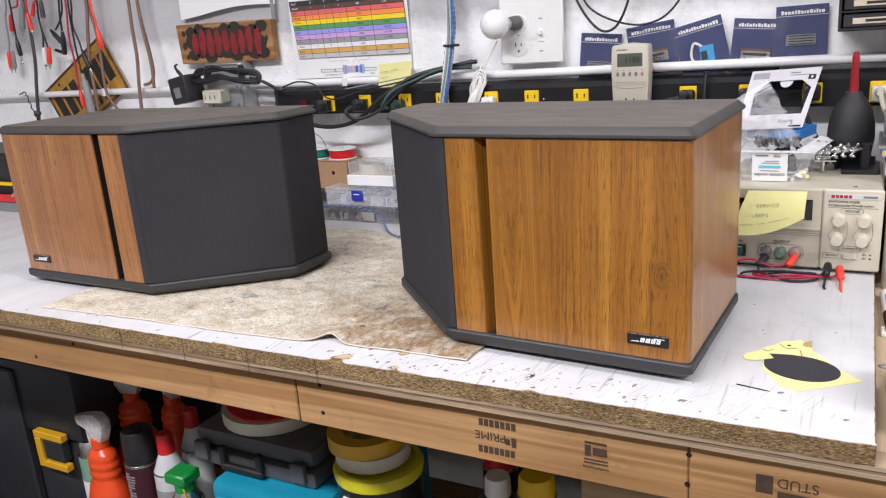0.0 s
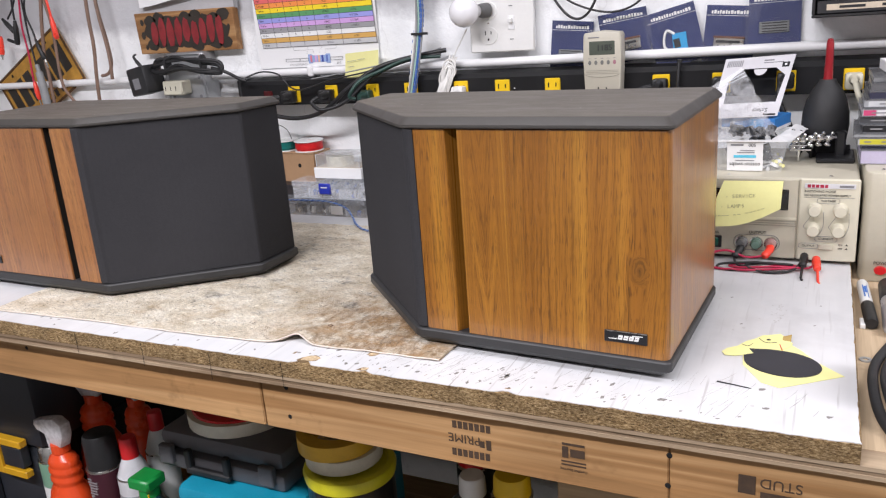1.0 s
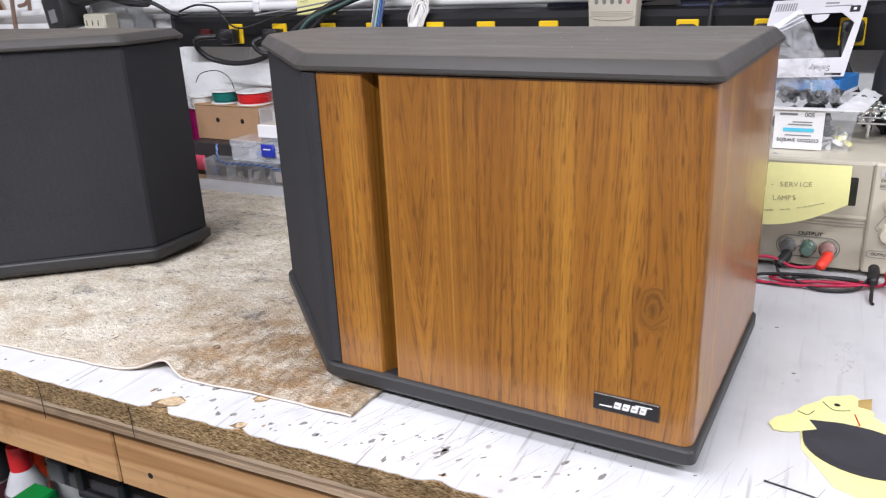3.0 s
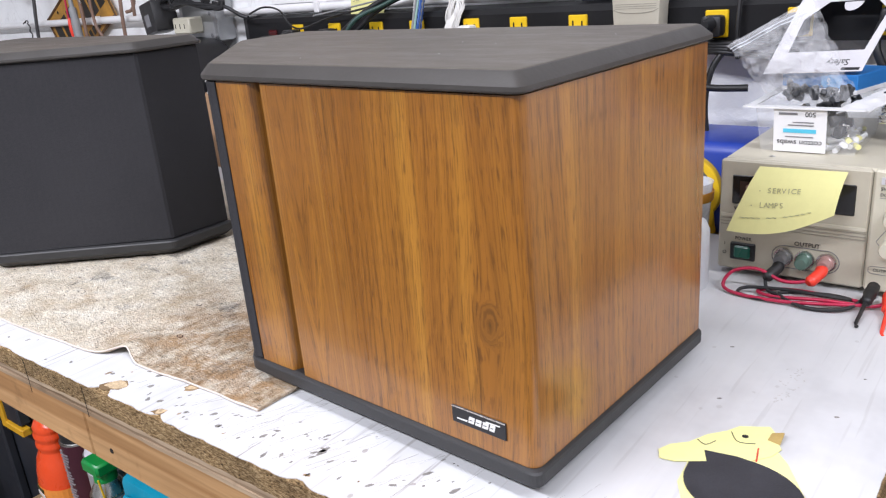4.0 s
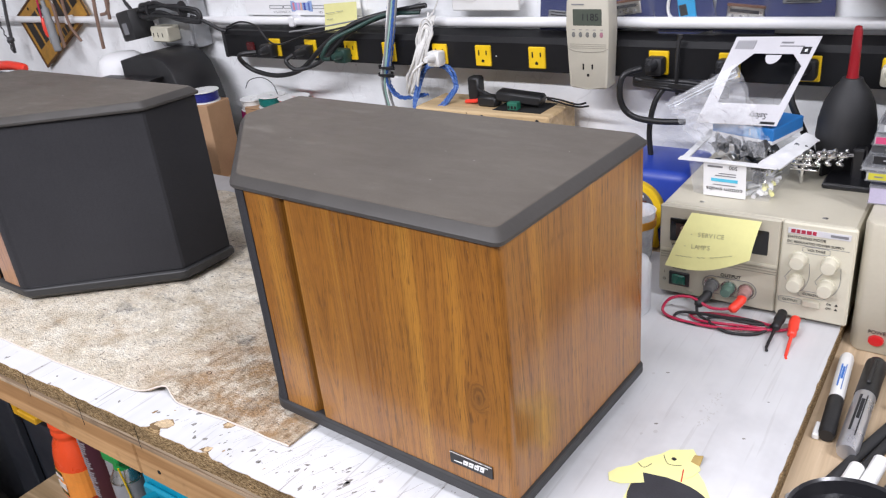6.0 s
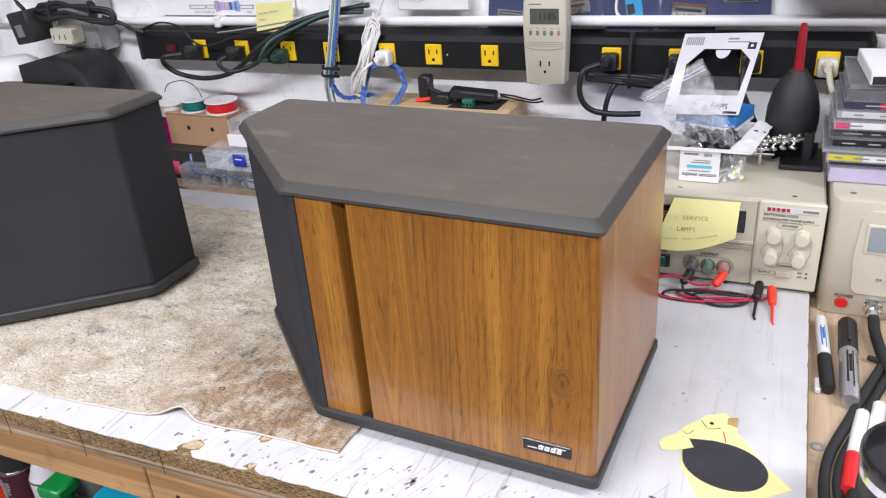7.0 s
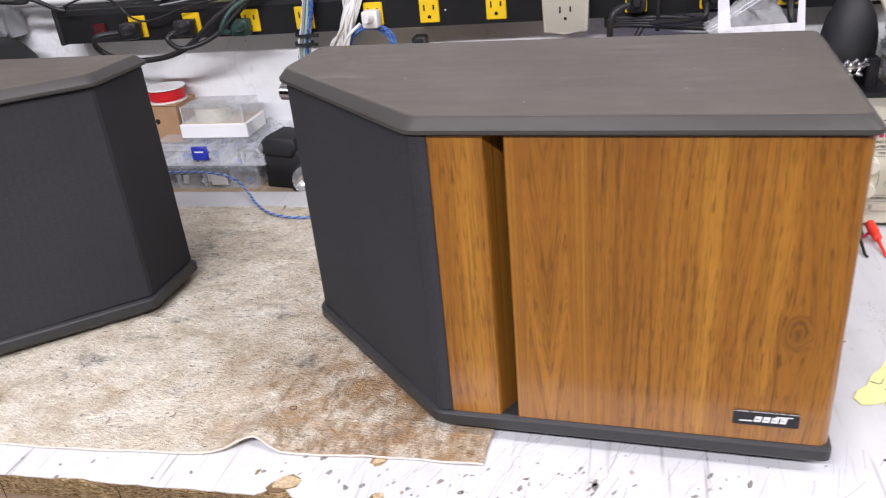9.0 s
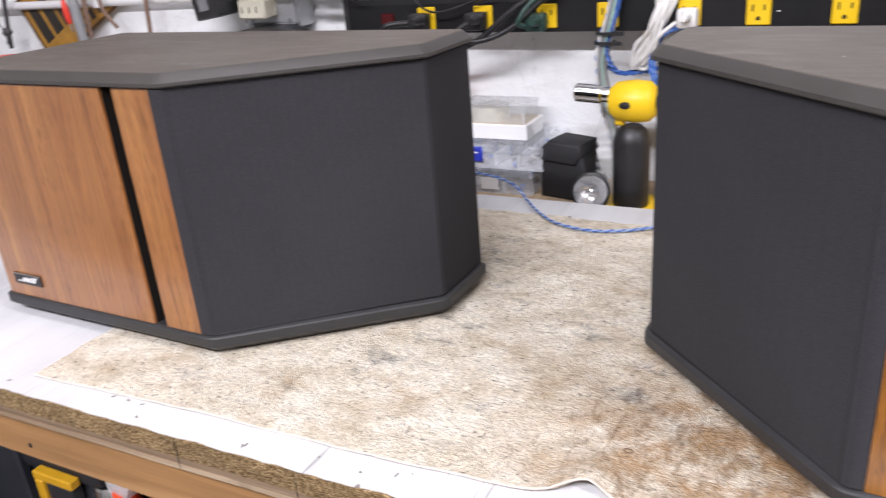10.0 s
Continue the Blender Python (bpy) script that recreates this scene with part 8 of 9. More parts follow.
# ---- behind the speakers ----
def organisers():
    for k, (z, lab) in enumerate(((BENCH, "clear compartment organiser box with small parts, lower of two"), (BENCH + 0.0363, "clear compartment organiser box with blue latch on top"))):
        t = thing("organiser_box", (-0.861 + 0.040 * k, 1.327, z), 0.8 if k == 0 else -0.6, lab, "organiser", "stacked organiser boxes")
        x, y, h = 0.110 - 0.022 * k, 0.055, 0.036 - 0.002 * k
        part("base", box(-x, x, -y, y, 0, 0.0015), CLEAR_MILKY, t)
        for a in ((-x, x, -y, -y + 0.0012), (-x, x, y - 0.0012, y), (-x, -x + 0.0012, -y, y), (x - 0.0012, x, -y, y)):
            part("wall", box(a[0], a[1], a[2], a[3], 0.0015, h - 0.012), CLEAR, t)
        part("lid", box(-x - 0.002, x + 0.002, -y - 0.002, y + 0.002, h - 0.012, h, 0.002), clear("organiser_lid_plastic", (0.90, 0.94, 1.0), 0.08, 0.22), t, "clear plastic lid")
        for j in range(1, 5):
            part("divider", box(-x + j * 2 * x / 5 - 0.0006, -x + j * 2 * x / 5 + 0.0006, -y + 0.002, y - 0.002, 0.0015, h - 0.014), CLEAR_MILKY, t)
        rnd = random.Random(40 + k)
        cols = [SILVER, BLUE_WIRE, BLUE_WIRE, BLACK, WHITE_PL, MADE["dark_sundries"], MADE["dark_sundries"]]
        for j in range(46):
            m = Matrix.Translation((rnd.uniform(-x + 0.008, x - 0.008), rnd.uniform(-y + 0.006, y - 0.01), rnd.uniform(0.006, 0.014))) @ Euler((rnd.random() * 3, rnd.random() * 3, rnd.random() * 3)).to_matrix().to_4x4()
            part("small_part", box(-0.006, 0.006, -0.003, 0.003, -0.003, 0.003, m=m), rnd.choice(cols), t)
        if k:
            c = part("latch", box(-0.023, 0.003, -y - 0.006, -y - 0.001, h - 0.024, h - 0.003, 0.0015), plain("latch_blue", (0.02, 0.035, 0.36), 0.35), t, "royal blue latch", 40)
            part("latch_mark", box(-0.017, -0.003, -y - 0.0064, -y - 0.006, h - 0.0115, h - 0.0095), WHITE_PL, c)
        else:
            part("paper_label", box(0.035, 0.061, -y - 0.0008, -y - 0.0002, 0.006, 0.023), PAPER, t)
    t = thing("white_box", (-0.818, 1.330, BENCH + 0.0706), 0, "white cardboard box with a clear lid and tape roll inside", "box")
    part("tray", box(-0.054, 0.054, -0.033, 0.033, 0, 0.021, 0.001), PAPER, t)
    part("card_insert", box(-0.050, 0.050, -0.030, 0.030, 0.021, 0.0215), plain("buff_card", (0.52, 0.44, 0.33), 0.8), t)
    lid_film = clear("box_lid_plastic", (0.72, 0.74, 0.75), 0.12, 0.16)
    lid = part("clear_lid", box(-0.049, 0.049, -0.029, 0.029, 0.046, 0.0468, 0.0003), clear("dusty_lid_plastic", (0.60, 0.61, 0.62), 0.2, 0.45), t, "dusty clear plastic lid")
    for a in ((-0.049, 0.049, -0.029, -0.0284), (-0.049, 0.049, 0.0284, 0.029), (-0.049, -0.0484, -0.0284, 0.0284), (0.0484, 0.049, -0.0284, 0.0284)):
        part("lid_side", box(a[0], a[1], a[2], a[3], 0.0215, 0.046), lid_film, lid)
    for x in (-0.049, 0.049):
        part("lid_edge", tube([(x, -0.029, 0.0215), (x, -0.029, 0.034), (x, -0.029, 0.0466)], 0.0008, 5, 1), CLEAR_MILKY, lid)
    part("tape_roll", lathe([(0.014, 0.0216), (0.027, 0.0216), (0.027, 0.041), (0.014, 0.041), (0.014, 0.0216)], 24, m=Matrix.Translation((-0.012, 0.0, 0)), closed=False), plain("cream_tape", (0.66, 0.63, 0.52), 0.6), t, smooth=40)


def wire_spools():
    k = thing("parts_carton", (-0.960, 1.340, BENCH), 0, "black carton with pink print standing against the wall", "carton")
    part("carton", box(-0.062, 0.050, -0.045, 0.045, 0, 0.056, 0.001), plain("black_card", (0.025, 0.022, 0.024), 0.5, 0, 0.2, 30, 0.05), k)
    part("print_block", box(-0.058, -0.030, -0.0456, -0.045, 0.008, 0.034), plain("pink_print", (0.55, 0.06, 0.12), 0.6), k)
    b = thing("small_carton", (-0.955, 1.352, BENCH + 0.0562), -1.5, "plain brown cardboard carton holding wire spools", "carton")
    part("carton", box(-0.070, 0.070, -0.030, 0.030, 0, 0.060, 0.001), CARD, b)
    part("flap_slit", box(-0.069, 0.069, -0.0304, -0.0299, 0.0575, 0.0582), INK_BROWN, b)
    for x in (-0.020, 0.034):
        part("punched_hole", lathe([(0.0001, 0), (0.0042, 0), (0.0001, 0.0005)], 12, m=face_front(x, -0.030, 0.034)), VOID, b)
    g = thing("magenta_sleeve", (-1.030, 1.345, BENCH), -8, "magenta plastic sleeve leaning by the cartons", "sleeve")
    part("sleeve", prism([(-0.03, 0), (0.012, 0), (0.004, 0.10), (-0.02, 0.105)], 0, 0.012, m=Matrix.Rotation(radians(90), 4, "X")), plain("magenta_plastic", (0.42, 0.012, 0.16), 0.35), g)
    def spool(x, y, z, mat_, lab, r=0.028):
        t = thing("wire_spool", (x, y, z), 0, lab, "spool", "spools of hook-up wire")
        part("lower_flange", lathe([(0.0001, 0), (r, 0), (r, 0.0018), (0.0001, 0.0018)], 24), WHITE_PL, t)
        part("winding", tube([((r - 0.0035) * math.cos(j * math.pi / 10), (r - 0.0035) * math.sin(j * math.pi / 10), 0.0042 + j * 0.00013) for j in range(109)], 0.0016, 5, 1), mat_, t, smooth=60)
        part("core", lathe([(0.0001, 0.0018), (r - 0.005, 0.0018), (r - 0.005, 0.0195), (0.0001, 0.0195)], 20), mat_, t)
        part("upper_flange", lathe([(0.005, 0.0195), (r, 0.0195), (r, 0.0213), (0.005, 0.0213), (0.005, 0.0195)], 24, closed=False), WHITE_PL, t)
    spool(-0.914, 1.350, BENCH + 0.1164, RED, "spool of red hook-up wire on a carton", 0.030)
    spool(-0.9735, 1.350, BENCH + 0.1164, plain("teal_wire", (0.01, 0.16, 0.14), 0.4), "spool of green hook-up wire on a carton", 0.027)
    spool(-1.030, 1.352, BENCH + 0.1055, WHITE_WIRE, "spool of white hook-up wire against the wall", 0.025)
    s = thing("small_carton", (-1.060, 1.265, BENCH), 6, "narrow brown carton with a spool on top", "carton")
    part("carton", box(-0.03, 0.03, -0.03, 0.03, 0, 0.142, 0.001), CARD, s)
    spool(-1.060, 1.265, BENCH + 0.142, plain("navy_wire", (0.02, 0.025, 0.20), 0.4), "spool of dark blue hook-up wire on a carton", 0.028)
    r = thing("thin_loop", (0, 0, 0), 0, "thin black wire loop against the wall", "wire")
    part("wire", tube([(-1.03, 1.34, 1.03), (-1.02, 1.345, 1.045), (-0.99, 1.35, 1.05), (-0.965, 1.35, 1.04), (-0.955, 1.35, 1.02)], 0.0008, 5, 6), BLACK, r)


def torch_and_light():
    t = thing("butane_torch", (-0.612, 1.262, BENCH), 0, "yellow butane torch with black cylinder and steel nozzle", "torch")
    part("base_ring", lathe([(0.0001, 0), (0.044, 0), (0.044, 0.006), (0.0001, 0.006)], 28), YELLOW, t)
    part("cylinder", lathe([(0.0001, 0.006), (0.022, 0.006), (0.0225, 0.01), (0.0225, 0.088), (0.019, 0.102), (0.012, 0.108), (0.0001, 0.108)], 26), BLACK, t, smooth=40)
    part("head", lathe([(0.0001, -0.028), (0.016, -0.030), (0.023, -0.022), (0.026, 0.0), (0.024, 0.018), (0.016, 0.026), (0.0001, 0.026)], 22, m=Matrix.Translation((0.004, 0, 0.138)) @ Matrix.Rotation(radians(90), 4, "Y")), YELLOW, t, "bright yellow torch head", 50)
    part("emblem", lathe([(0.0001, 0), (0.008, 0), (0.0001, 0.001)], 16, m=face_front(-0.002, -0.0255, 0.138) @ Matrix.Diagonal((1, 0.55, 1, 1))), BLACK, t)
    m = Matrix.Translation((-0.024, 0, 0.144)) @ Matrix.Rotation(radians(-86), 4, "Y")
    part("nozzle", lathe([(0.0001, 0), (0.0095, 0), (0.0095, 0.012), (0.0115, 0.014), (0.0115, 0.045), (0.0095, 0.047), (0.0085, 0.047), (0.0085, 0.03), (0.0001, 0.03)], 20, m=m), CHROME, t, "chrome burner tube", 40)
    part("trigger", box(-0.020, -0.008, -0.006, 0.006, 0.108, 0.126, 0.002), YELLOW, t)
    part("dial", lathe([(0.0001, 0), (0.009, 0), (0.009, 0.006), (0.0001, 0.006)], 14, m=Matrix.Translation((0.028, 0, 0.138)) @ Matrix.Rotation(radians(90), 4, "Y")), BLACK, t)
    b = thing("ribbed_bottle", (-0.650, 1.291, BENCH), 0, "clear ribbed plastic bottle standing between pouch and torch", "bottle")
    prof = [(0.0001, 0.0), (0.013, 0.0)]
    for k in range(9):
        prof += [(0.0155, 0.006 + k * 0.010), (0.0155, 0.009 + k * 0.010), (0.0130, 0.0115 + k * 0.010)]
    part("bottle", lathe(prof + [(0.010, 0.104), (0.008, 0.110), (0.0001, 0.110)], 18), clear("ribbed_plastic", (0.93, 0.95, 0.96), 0.06, 0.16), b, smooth=40)
    p = thing("black_pouch", (-0.700, 1.292, BENCH), -12, "black fabric pouch with flap lying behind the mat", "pouch")
    part("pouch_body", prism([(-0.036, 0), (0.036, 0), (0.034, 0.040), (0.026, 0.068), (-0.022, 0.070), (-0.034, 0.046)], -0.022, 0.022, m=Matrix.Rotation(radians(90), 4, "X"), bevel=0.005), plain("black_nylon", (0.014, 0.014, 0.016), 0.75, 0, 0.3, 60, 0.3), p, smooth=50)
    part("flap", prism([(-0.035, 0.052), (0.020, 0.050), (0.030, 0.066), (0.026, 0.078), (-0.020, 0.080), (-0.036, 0.066)], -0.025, 0.027, m=Matrix.Rotation(radians(90), 4, "X"), bevel=0.004), MADE["black_nylon"], p, smooth=50)
    f = thing("flashlight", (-0.658, 1.240, BENCH + 0.0255), 0, "black pocket flashlight with bright chrome reflector", "flashlight")
    R = Matrix.Rotation(radians(82), 4, "X") @ Matrix.Rotation(radians(10), 4, "Y") @ Matrix.Scale(1.3, 4)
    part("head", lathe([(0.0001, -0.06), (0.011, -0.06), (0.012, -0.025), (0.0185, -0.008), (0.019, 0.0), (0.0165, 0.001), (0.0155, -0.003)], 24, m=R, closed=False), BLACK, f, smooth=50)
    part("reflector", lathe([(0.0001, -0.012), (0.006, -0.010), (0.012, -0.005), (0.0165, 0.0002)], 24, m=R, closed=False), CHROME, f, smooth=60)
    part("lens", lathe([(0.0001, 0.0006), (0.0165, 0.0006)], 24, m=R, closed=False), CLEAR, f)


def blue_pair():
    t = thing("twisted_wire", (0, 0, 0), 0, "loose twisted pair of blue wire lying over the mat", "wire")
    pts = [(-0.93, 1.262, 0.945), (-0.905, 1.236, 0.925), (-0.86, 1.226, 0.925), (-0.80, 1.222, 0.926), (-0.755, 1.215, 0.918), (-0.725, 1.192, 0.906), (-0.700, 1.160, 0.9055), (-0.665, 1.128, 0.9055), (-0.621, 1.116, 0.9055), (-0.580, 1.128, 0.9055), (-0.545, 1.150, 0.9055), (-0.50, 1.16, 0.902), (-0.46, 1.15, 0.902)]
    part("blue_strand", twisted(pts, 0.0010, 0.013, 0), BLUE_WIRE, t, smooth=60)
    part("pale_strand", twisted(pts, 0.0010, 0.013, 1), plain("pale_blue_wire", (0.30, 0.40, 0.62), 0.4), t, smooth=60)
    c = thing("rubber_cable", (0, 0, 0), 0, "black cable lying along the back edge of the worktop", "cable")
    part("cable", tube([(-1.0, 1.25, 0.886), (-0.90, 1.232, 0.886), (-0.80, 1.230, 0.886), (-0.72, 1.233, 0.886), (-0.60, 1.236, 0.886), (-0.5, 1.24, 0.886)], 0.0045, 8, 6), RUBBER, c, smooth=60)
    q = thing("wire_coil", (0, 0, 0), 0, "coil of twisted blue wire hung below the strip", "wire")
    rnd = random.Random(17)
    for k in range(5):
        cx, cz, r = -0.569 + rnd.uniform(-0.003, 0.003), 1.060 + rnd.uniform(-0.003, 0.003), 0.034 + rnd.uniform(-0.004, 0.003)
        loop = [(cx + r * math.cos(a), 1.336 - 0.052 * max(0, -math.sin(a)) + rnd.uniform(-0.004, 0.004), cz + r * math.sin(a)) for a in [2 * math.pi * j / 9 for j in range(10)]]
        part("turn", twisted(loop, 0.0010, 0.013, 0), BLUE_WIRE, q, smooth=60)
        part("turn", twisted(loop, 0.0010, 0.013, 1), plain("mid_blue_wire", (0.10, 0.20, 0.48), 0.4), q, smooth=60)


def adapter_box():
    t = thing("wooden_box", (0, 0, 0), 0, "pale wooden box with two dark screws behind the speaker", "box")
    x0, x1, y0, y1, z1 = -0.585, -0.352, 1.288, 1.374, 1.040
    pale = lumber("pale_pine", (0.60, 0.43, 0.235), (0.70, 0.53, 0.31), "x", 0.6, 0.0)
    part("carcass", box(x0, x1, y0, y1, BENCH, z1, 0.0025), pale, t)
    part("top_recess", box(-0.452, -0.372, y0 + 0.014, y1 - 0.016, z1 - 0.0006, z1 + 0.0004), VOID, t, "dark opening in the top")
    part("seam", box(-0.4895, -0.4885, y0 - 0.0004, y0 + 0.0004, BENCH, z1 - 0.002), INK_BROWN, t)
    for x in (-0.462, -0.370):
        part("screw", lathe([(0.0001, 0), (0.0034, 0), (0.0026, 0.0016), (0.0001, 0.0018)], 12, m=face_front(x, y0, z1 - 0.0075)), BLACK_METAL, t)
    a = thing("laptop_adapter", (0.018, 0.012, 0.0), 0, "black adapter block with bare wire ends on the wooden box", "adapter")
    m = Matrix.Translation((-0.430, 1.318, 1.0555)) @ Matrix.Rotation(radians(6), 4, "Y") @ Matrix.Rotation(radians(8), 4, "Z")
    part("block", box(-0.042, 0.030, -0.013, 0.013, -0.009, 0.006, 0.003, m=m), BLACK, a, smooth=40)
    part("tail", tube([(-0.395, 1.32, 1.056), (-0.370, 1.318, 1.054), (-0.345, 1.316, 1.050), (-0.330, 1.314, 1.054)], 0.0014, 6, 5), BLACK, a)
    part("tail", tube([(-0.395, 1.322, 1.053), (-0.365, 1.32, 1.048), (-0.343, 1.318, 1.046), (-0.327, 1.316, 1.049)], 0.0014, 6, 5), BLACK, a)
    part("lead_in", tube([(-0.47, 1.318, 1.048), (-0.490, 1.316, 1.055), (-0.505, 1.318, 1.060), (-0.515, 1.32, 1.066)], 0.003, 7, 5), BLACK, a)
    part("silver_tip", tube([(-0.513, 1.32, 1.064), (-0.519, 1.32, 1.070)], 0.002, 7, 1), SILVER, a)
    b = thing("plug_adapter", (0.018, 0.012, 0.0), 0, "small black plug adapter standing on the wooden box", "adapter")
    part("body", box(-0.528, -0.508, 1.315, 1.335, 1.0402, 1.080, 0.003), BLACK, b, smooth=40)
    part("red_pin", tube([(-0.53, 1.312, 1.0432), (-0.515, 1.311, 1.045), (-0.505, 1.311, 1.047)], 0.003, 7, 2), BRIGHT_RED, b)
    c = thing("plug_adapter", (0.018, 0.012, 0.0), 0, "squat black plug adapter lying on the wooden box", "adapter")
    part("body", box(-0.503, -0.470, 1.300, 1.322, 1.0402, 1.056, 0.003), BLACK, c, smooth=40)
    d = thing("terminal_plug", (0.018, 0.012, 0.0), 0, "green screw terminal plug lying on the wooden box", "connector")
    part("body", box(-0.447, -0.430, 1.294, 1.306, 1.0405, 1.052, 0.001), plain("terminal_green", (0.02, 0.14, 0.09), 0.4), d)
    for k in range(3):
        part("terminal_hole", box(-0.4455 + k * 0.0055, -0.4425 + k * 0.0055, 1.2935, 1.2942, 1.043, 1.047), VOID, d)


def coiled_lead():
    t = thing("coiled_lead", (0, 0, 0), 0, "coiled black lead lying below the power strip", "cable")
    for k in range(4):
        part("turn", tube([(-0.25, 1.35, 1.078 + 0.003 * k), (-0.215, 1.335, 1.080 + 0.003 * k), (-0.17, 1.335, 1.076 + 0.004 * k), (-0.125, 1.345, 1.070 + 0.003 * k), (-0.17, 1.36, 1.074), (-0.22, 1.362, 1.076)], 0.0034, 7, 6, True), BLACK, t, smooth=60)
    part("drop", tube([(-0.20, 1.338, 1.084), (-0.214, 1.33, 1.06), (-0.219, 1.325, 1.02), (-0.214, 1.325, 0.97), (-0.208, 1.33, 0.90)], 0.0038, 7, 6), BLACK, t, smooth=60)
    part("tie", tube([(-0.186, 1.334, 1.072), (-0.186, 1.330, 1.105), (-0.185, 1.333, 1.140), (-0.184, 1.335, 1.146)], 0.0026, 6, 4), BLACK, t)
    part("tie_knob", lathe([(0.0001, 0), (0.004, 0), (0.004, 0.005), (0.0001, 0.005)], 10, m=Matrix.Translation((-0.184, 1.335, 1.144))), BLACK, t)


def desk_speaker():
    t = thing("desk_unit", (0, 0, 0), 0, "black curved desk unit standing behind the loudspeaker", "device")
    prof = [(-0.095, 0.0), (0.078, 0.0), (0.078, 0.12), (0.072, 0.165), (0.058, 0.198), (0.038, 0.218), (0.012, 0.226), (-0.04, 0.226), (-0.095, 0.214)]
    part("shell", prism(prof, 0, 0.10, m=Matrix.Translation((-1.175, 1.345, BENCH)) @ Matrix.Rotation(radians(90), 4, "X"), bevel=0.004), BLACK, t, smooth=40)
    part("face", prism([(-0.135, 0.165), (0.02, 0.165), (0.035, 0.19), (-0.135, 0.185)], 0, 0.03, m=Matrix.Translation((-1.175, 1.245, BENCH)) @ Matrix.Rotation(radians(90), 4, "X"), bevel=0.003), BLACK, t)
    w = thing("foam_cup", (-1.345, 1.30, BENCH), 0, "white foam piece standing behind the loudspeaker", "foam")
    part("foam", lathe([(0.0001, 0), (0.045, 0), (0.05, 0.19), (0.045, 0.205), (0.03, 0.215), (0.0001, 0.215)], 22), PAPER, w, smooth=50)
    r = thing("red_tool", (0, 0, 0), 0, "red-handled tool lying behind the loudspeaker", "tool")
    part("handle", tube([(-1.86, 1.27, 1.045), (-1.80, 1.265, 1.058), (-1.72, 1.26, 1.064), (-1.66, 1.258, 1.06)], [0.008, 0.011, 0.010, 0.006], 10, 5), BRIGHT_RED, r, smooth=60)
    b = thing("storage_cabinet", (0, 0, 0), 0, "grey metal storage cabinet standing behind the loudspeaker", "cabinet")
    part("drawer_body", box(-1.95, -1.56, 1.12, 1.30, BENCH, 0.925, 0.003), plain("grey_drawer", (0.2, 0.21, 0.22), 0.5), b)
    part("red_stripe", box(-1.95, -1.56, 1.116, 1.12, 0.925, 0.942), RED, b)
    part("upper_tray", box(-1.95, -1.58, 1.13, 1.30, 0.925, 1.036, 0.004), BLACK, b)
    part("yellow_strip", box(-1.95, -1.57, 1.112, 1.118, 0.965, 0.972), YELLOW, b)
    part("handle", tube([(-1.66, 1.10, 0.945), (-1.62, 1.09, 0.955), (-1.58, 1.10, 0.945)], 0.004, 8, 4), SILVER, b, smooth=60)


organisers()
wire_spools()
torch_and_light()
blue_pair()
adapter_box()
coiled_lead()
desk_speaker()


# ---- under the bench ----
def spray_can(x, y, r, h, body, cap, label, cap_h=0.045, stripes=(), z=SHELF, neck=0.0, cap_r=0.93, shoulder=None):
    """h: the straight side; neck: the height of the cone above it; cap_r: the cap's share of the can's radius."""
    t = thing("spray_can", (x, y, z), 0, label, "spray can", "cans and bottles under the bench")
    top = h + max(neck, 0.004)
    part("can", lathe([(0.0001, 0), (r * 0.97, 0), (r, 0.003), (r, h), (0.0001, h)], 28), body, t, smooth=40)
    part("shoulder", lathe([(0.0001, h), (r * 0.99, h + 0.0002), (r * (0.4 + 0.6 * cap_r), h + neck * 0.55 + 0.002), (r * cap_r * 0.96, top), (0.0001, top)], 28), shoulder or SILVER, t, smooth=50)
    part("rim", lathe([(r * 0.95, h - 0.001), (r * 1.015, h), (r * 1.015, h + 0.0025), (r * 0.95, h + 0.003)], 28, closed=False), SILVER, t)
    c = r * cap_r
    part("cap", lathe([(0.0001, top), (c, top), (c * 0.96, top + cap_h - 0.006), (c * 0.86, top + cap_h - 0.001), (0.0001, top + cap_h)], 26), cap, t, smooth=40)
    for z0, z1, m in stripes:
        part("printed_band", lathe([(r + 0.0003, z0), (r + 0.0005, z0), (r + 0.0005, z1), (r + 0.0003, z1), (r + 0.0003, z0)], 28, closed=False), m, t)
    return t


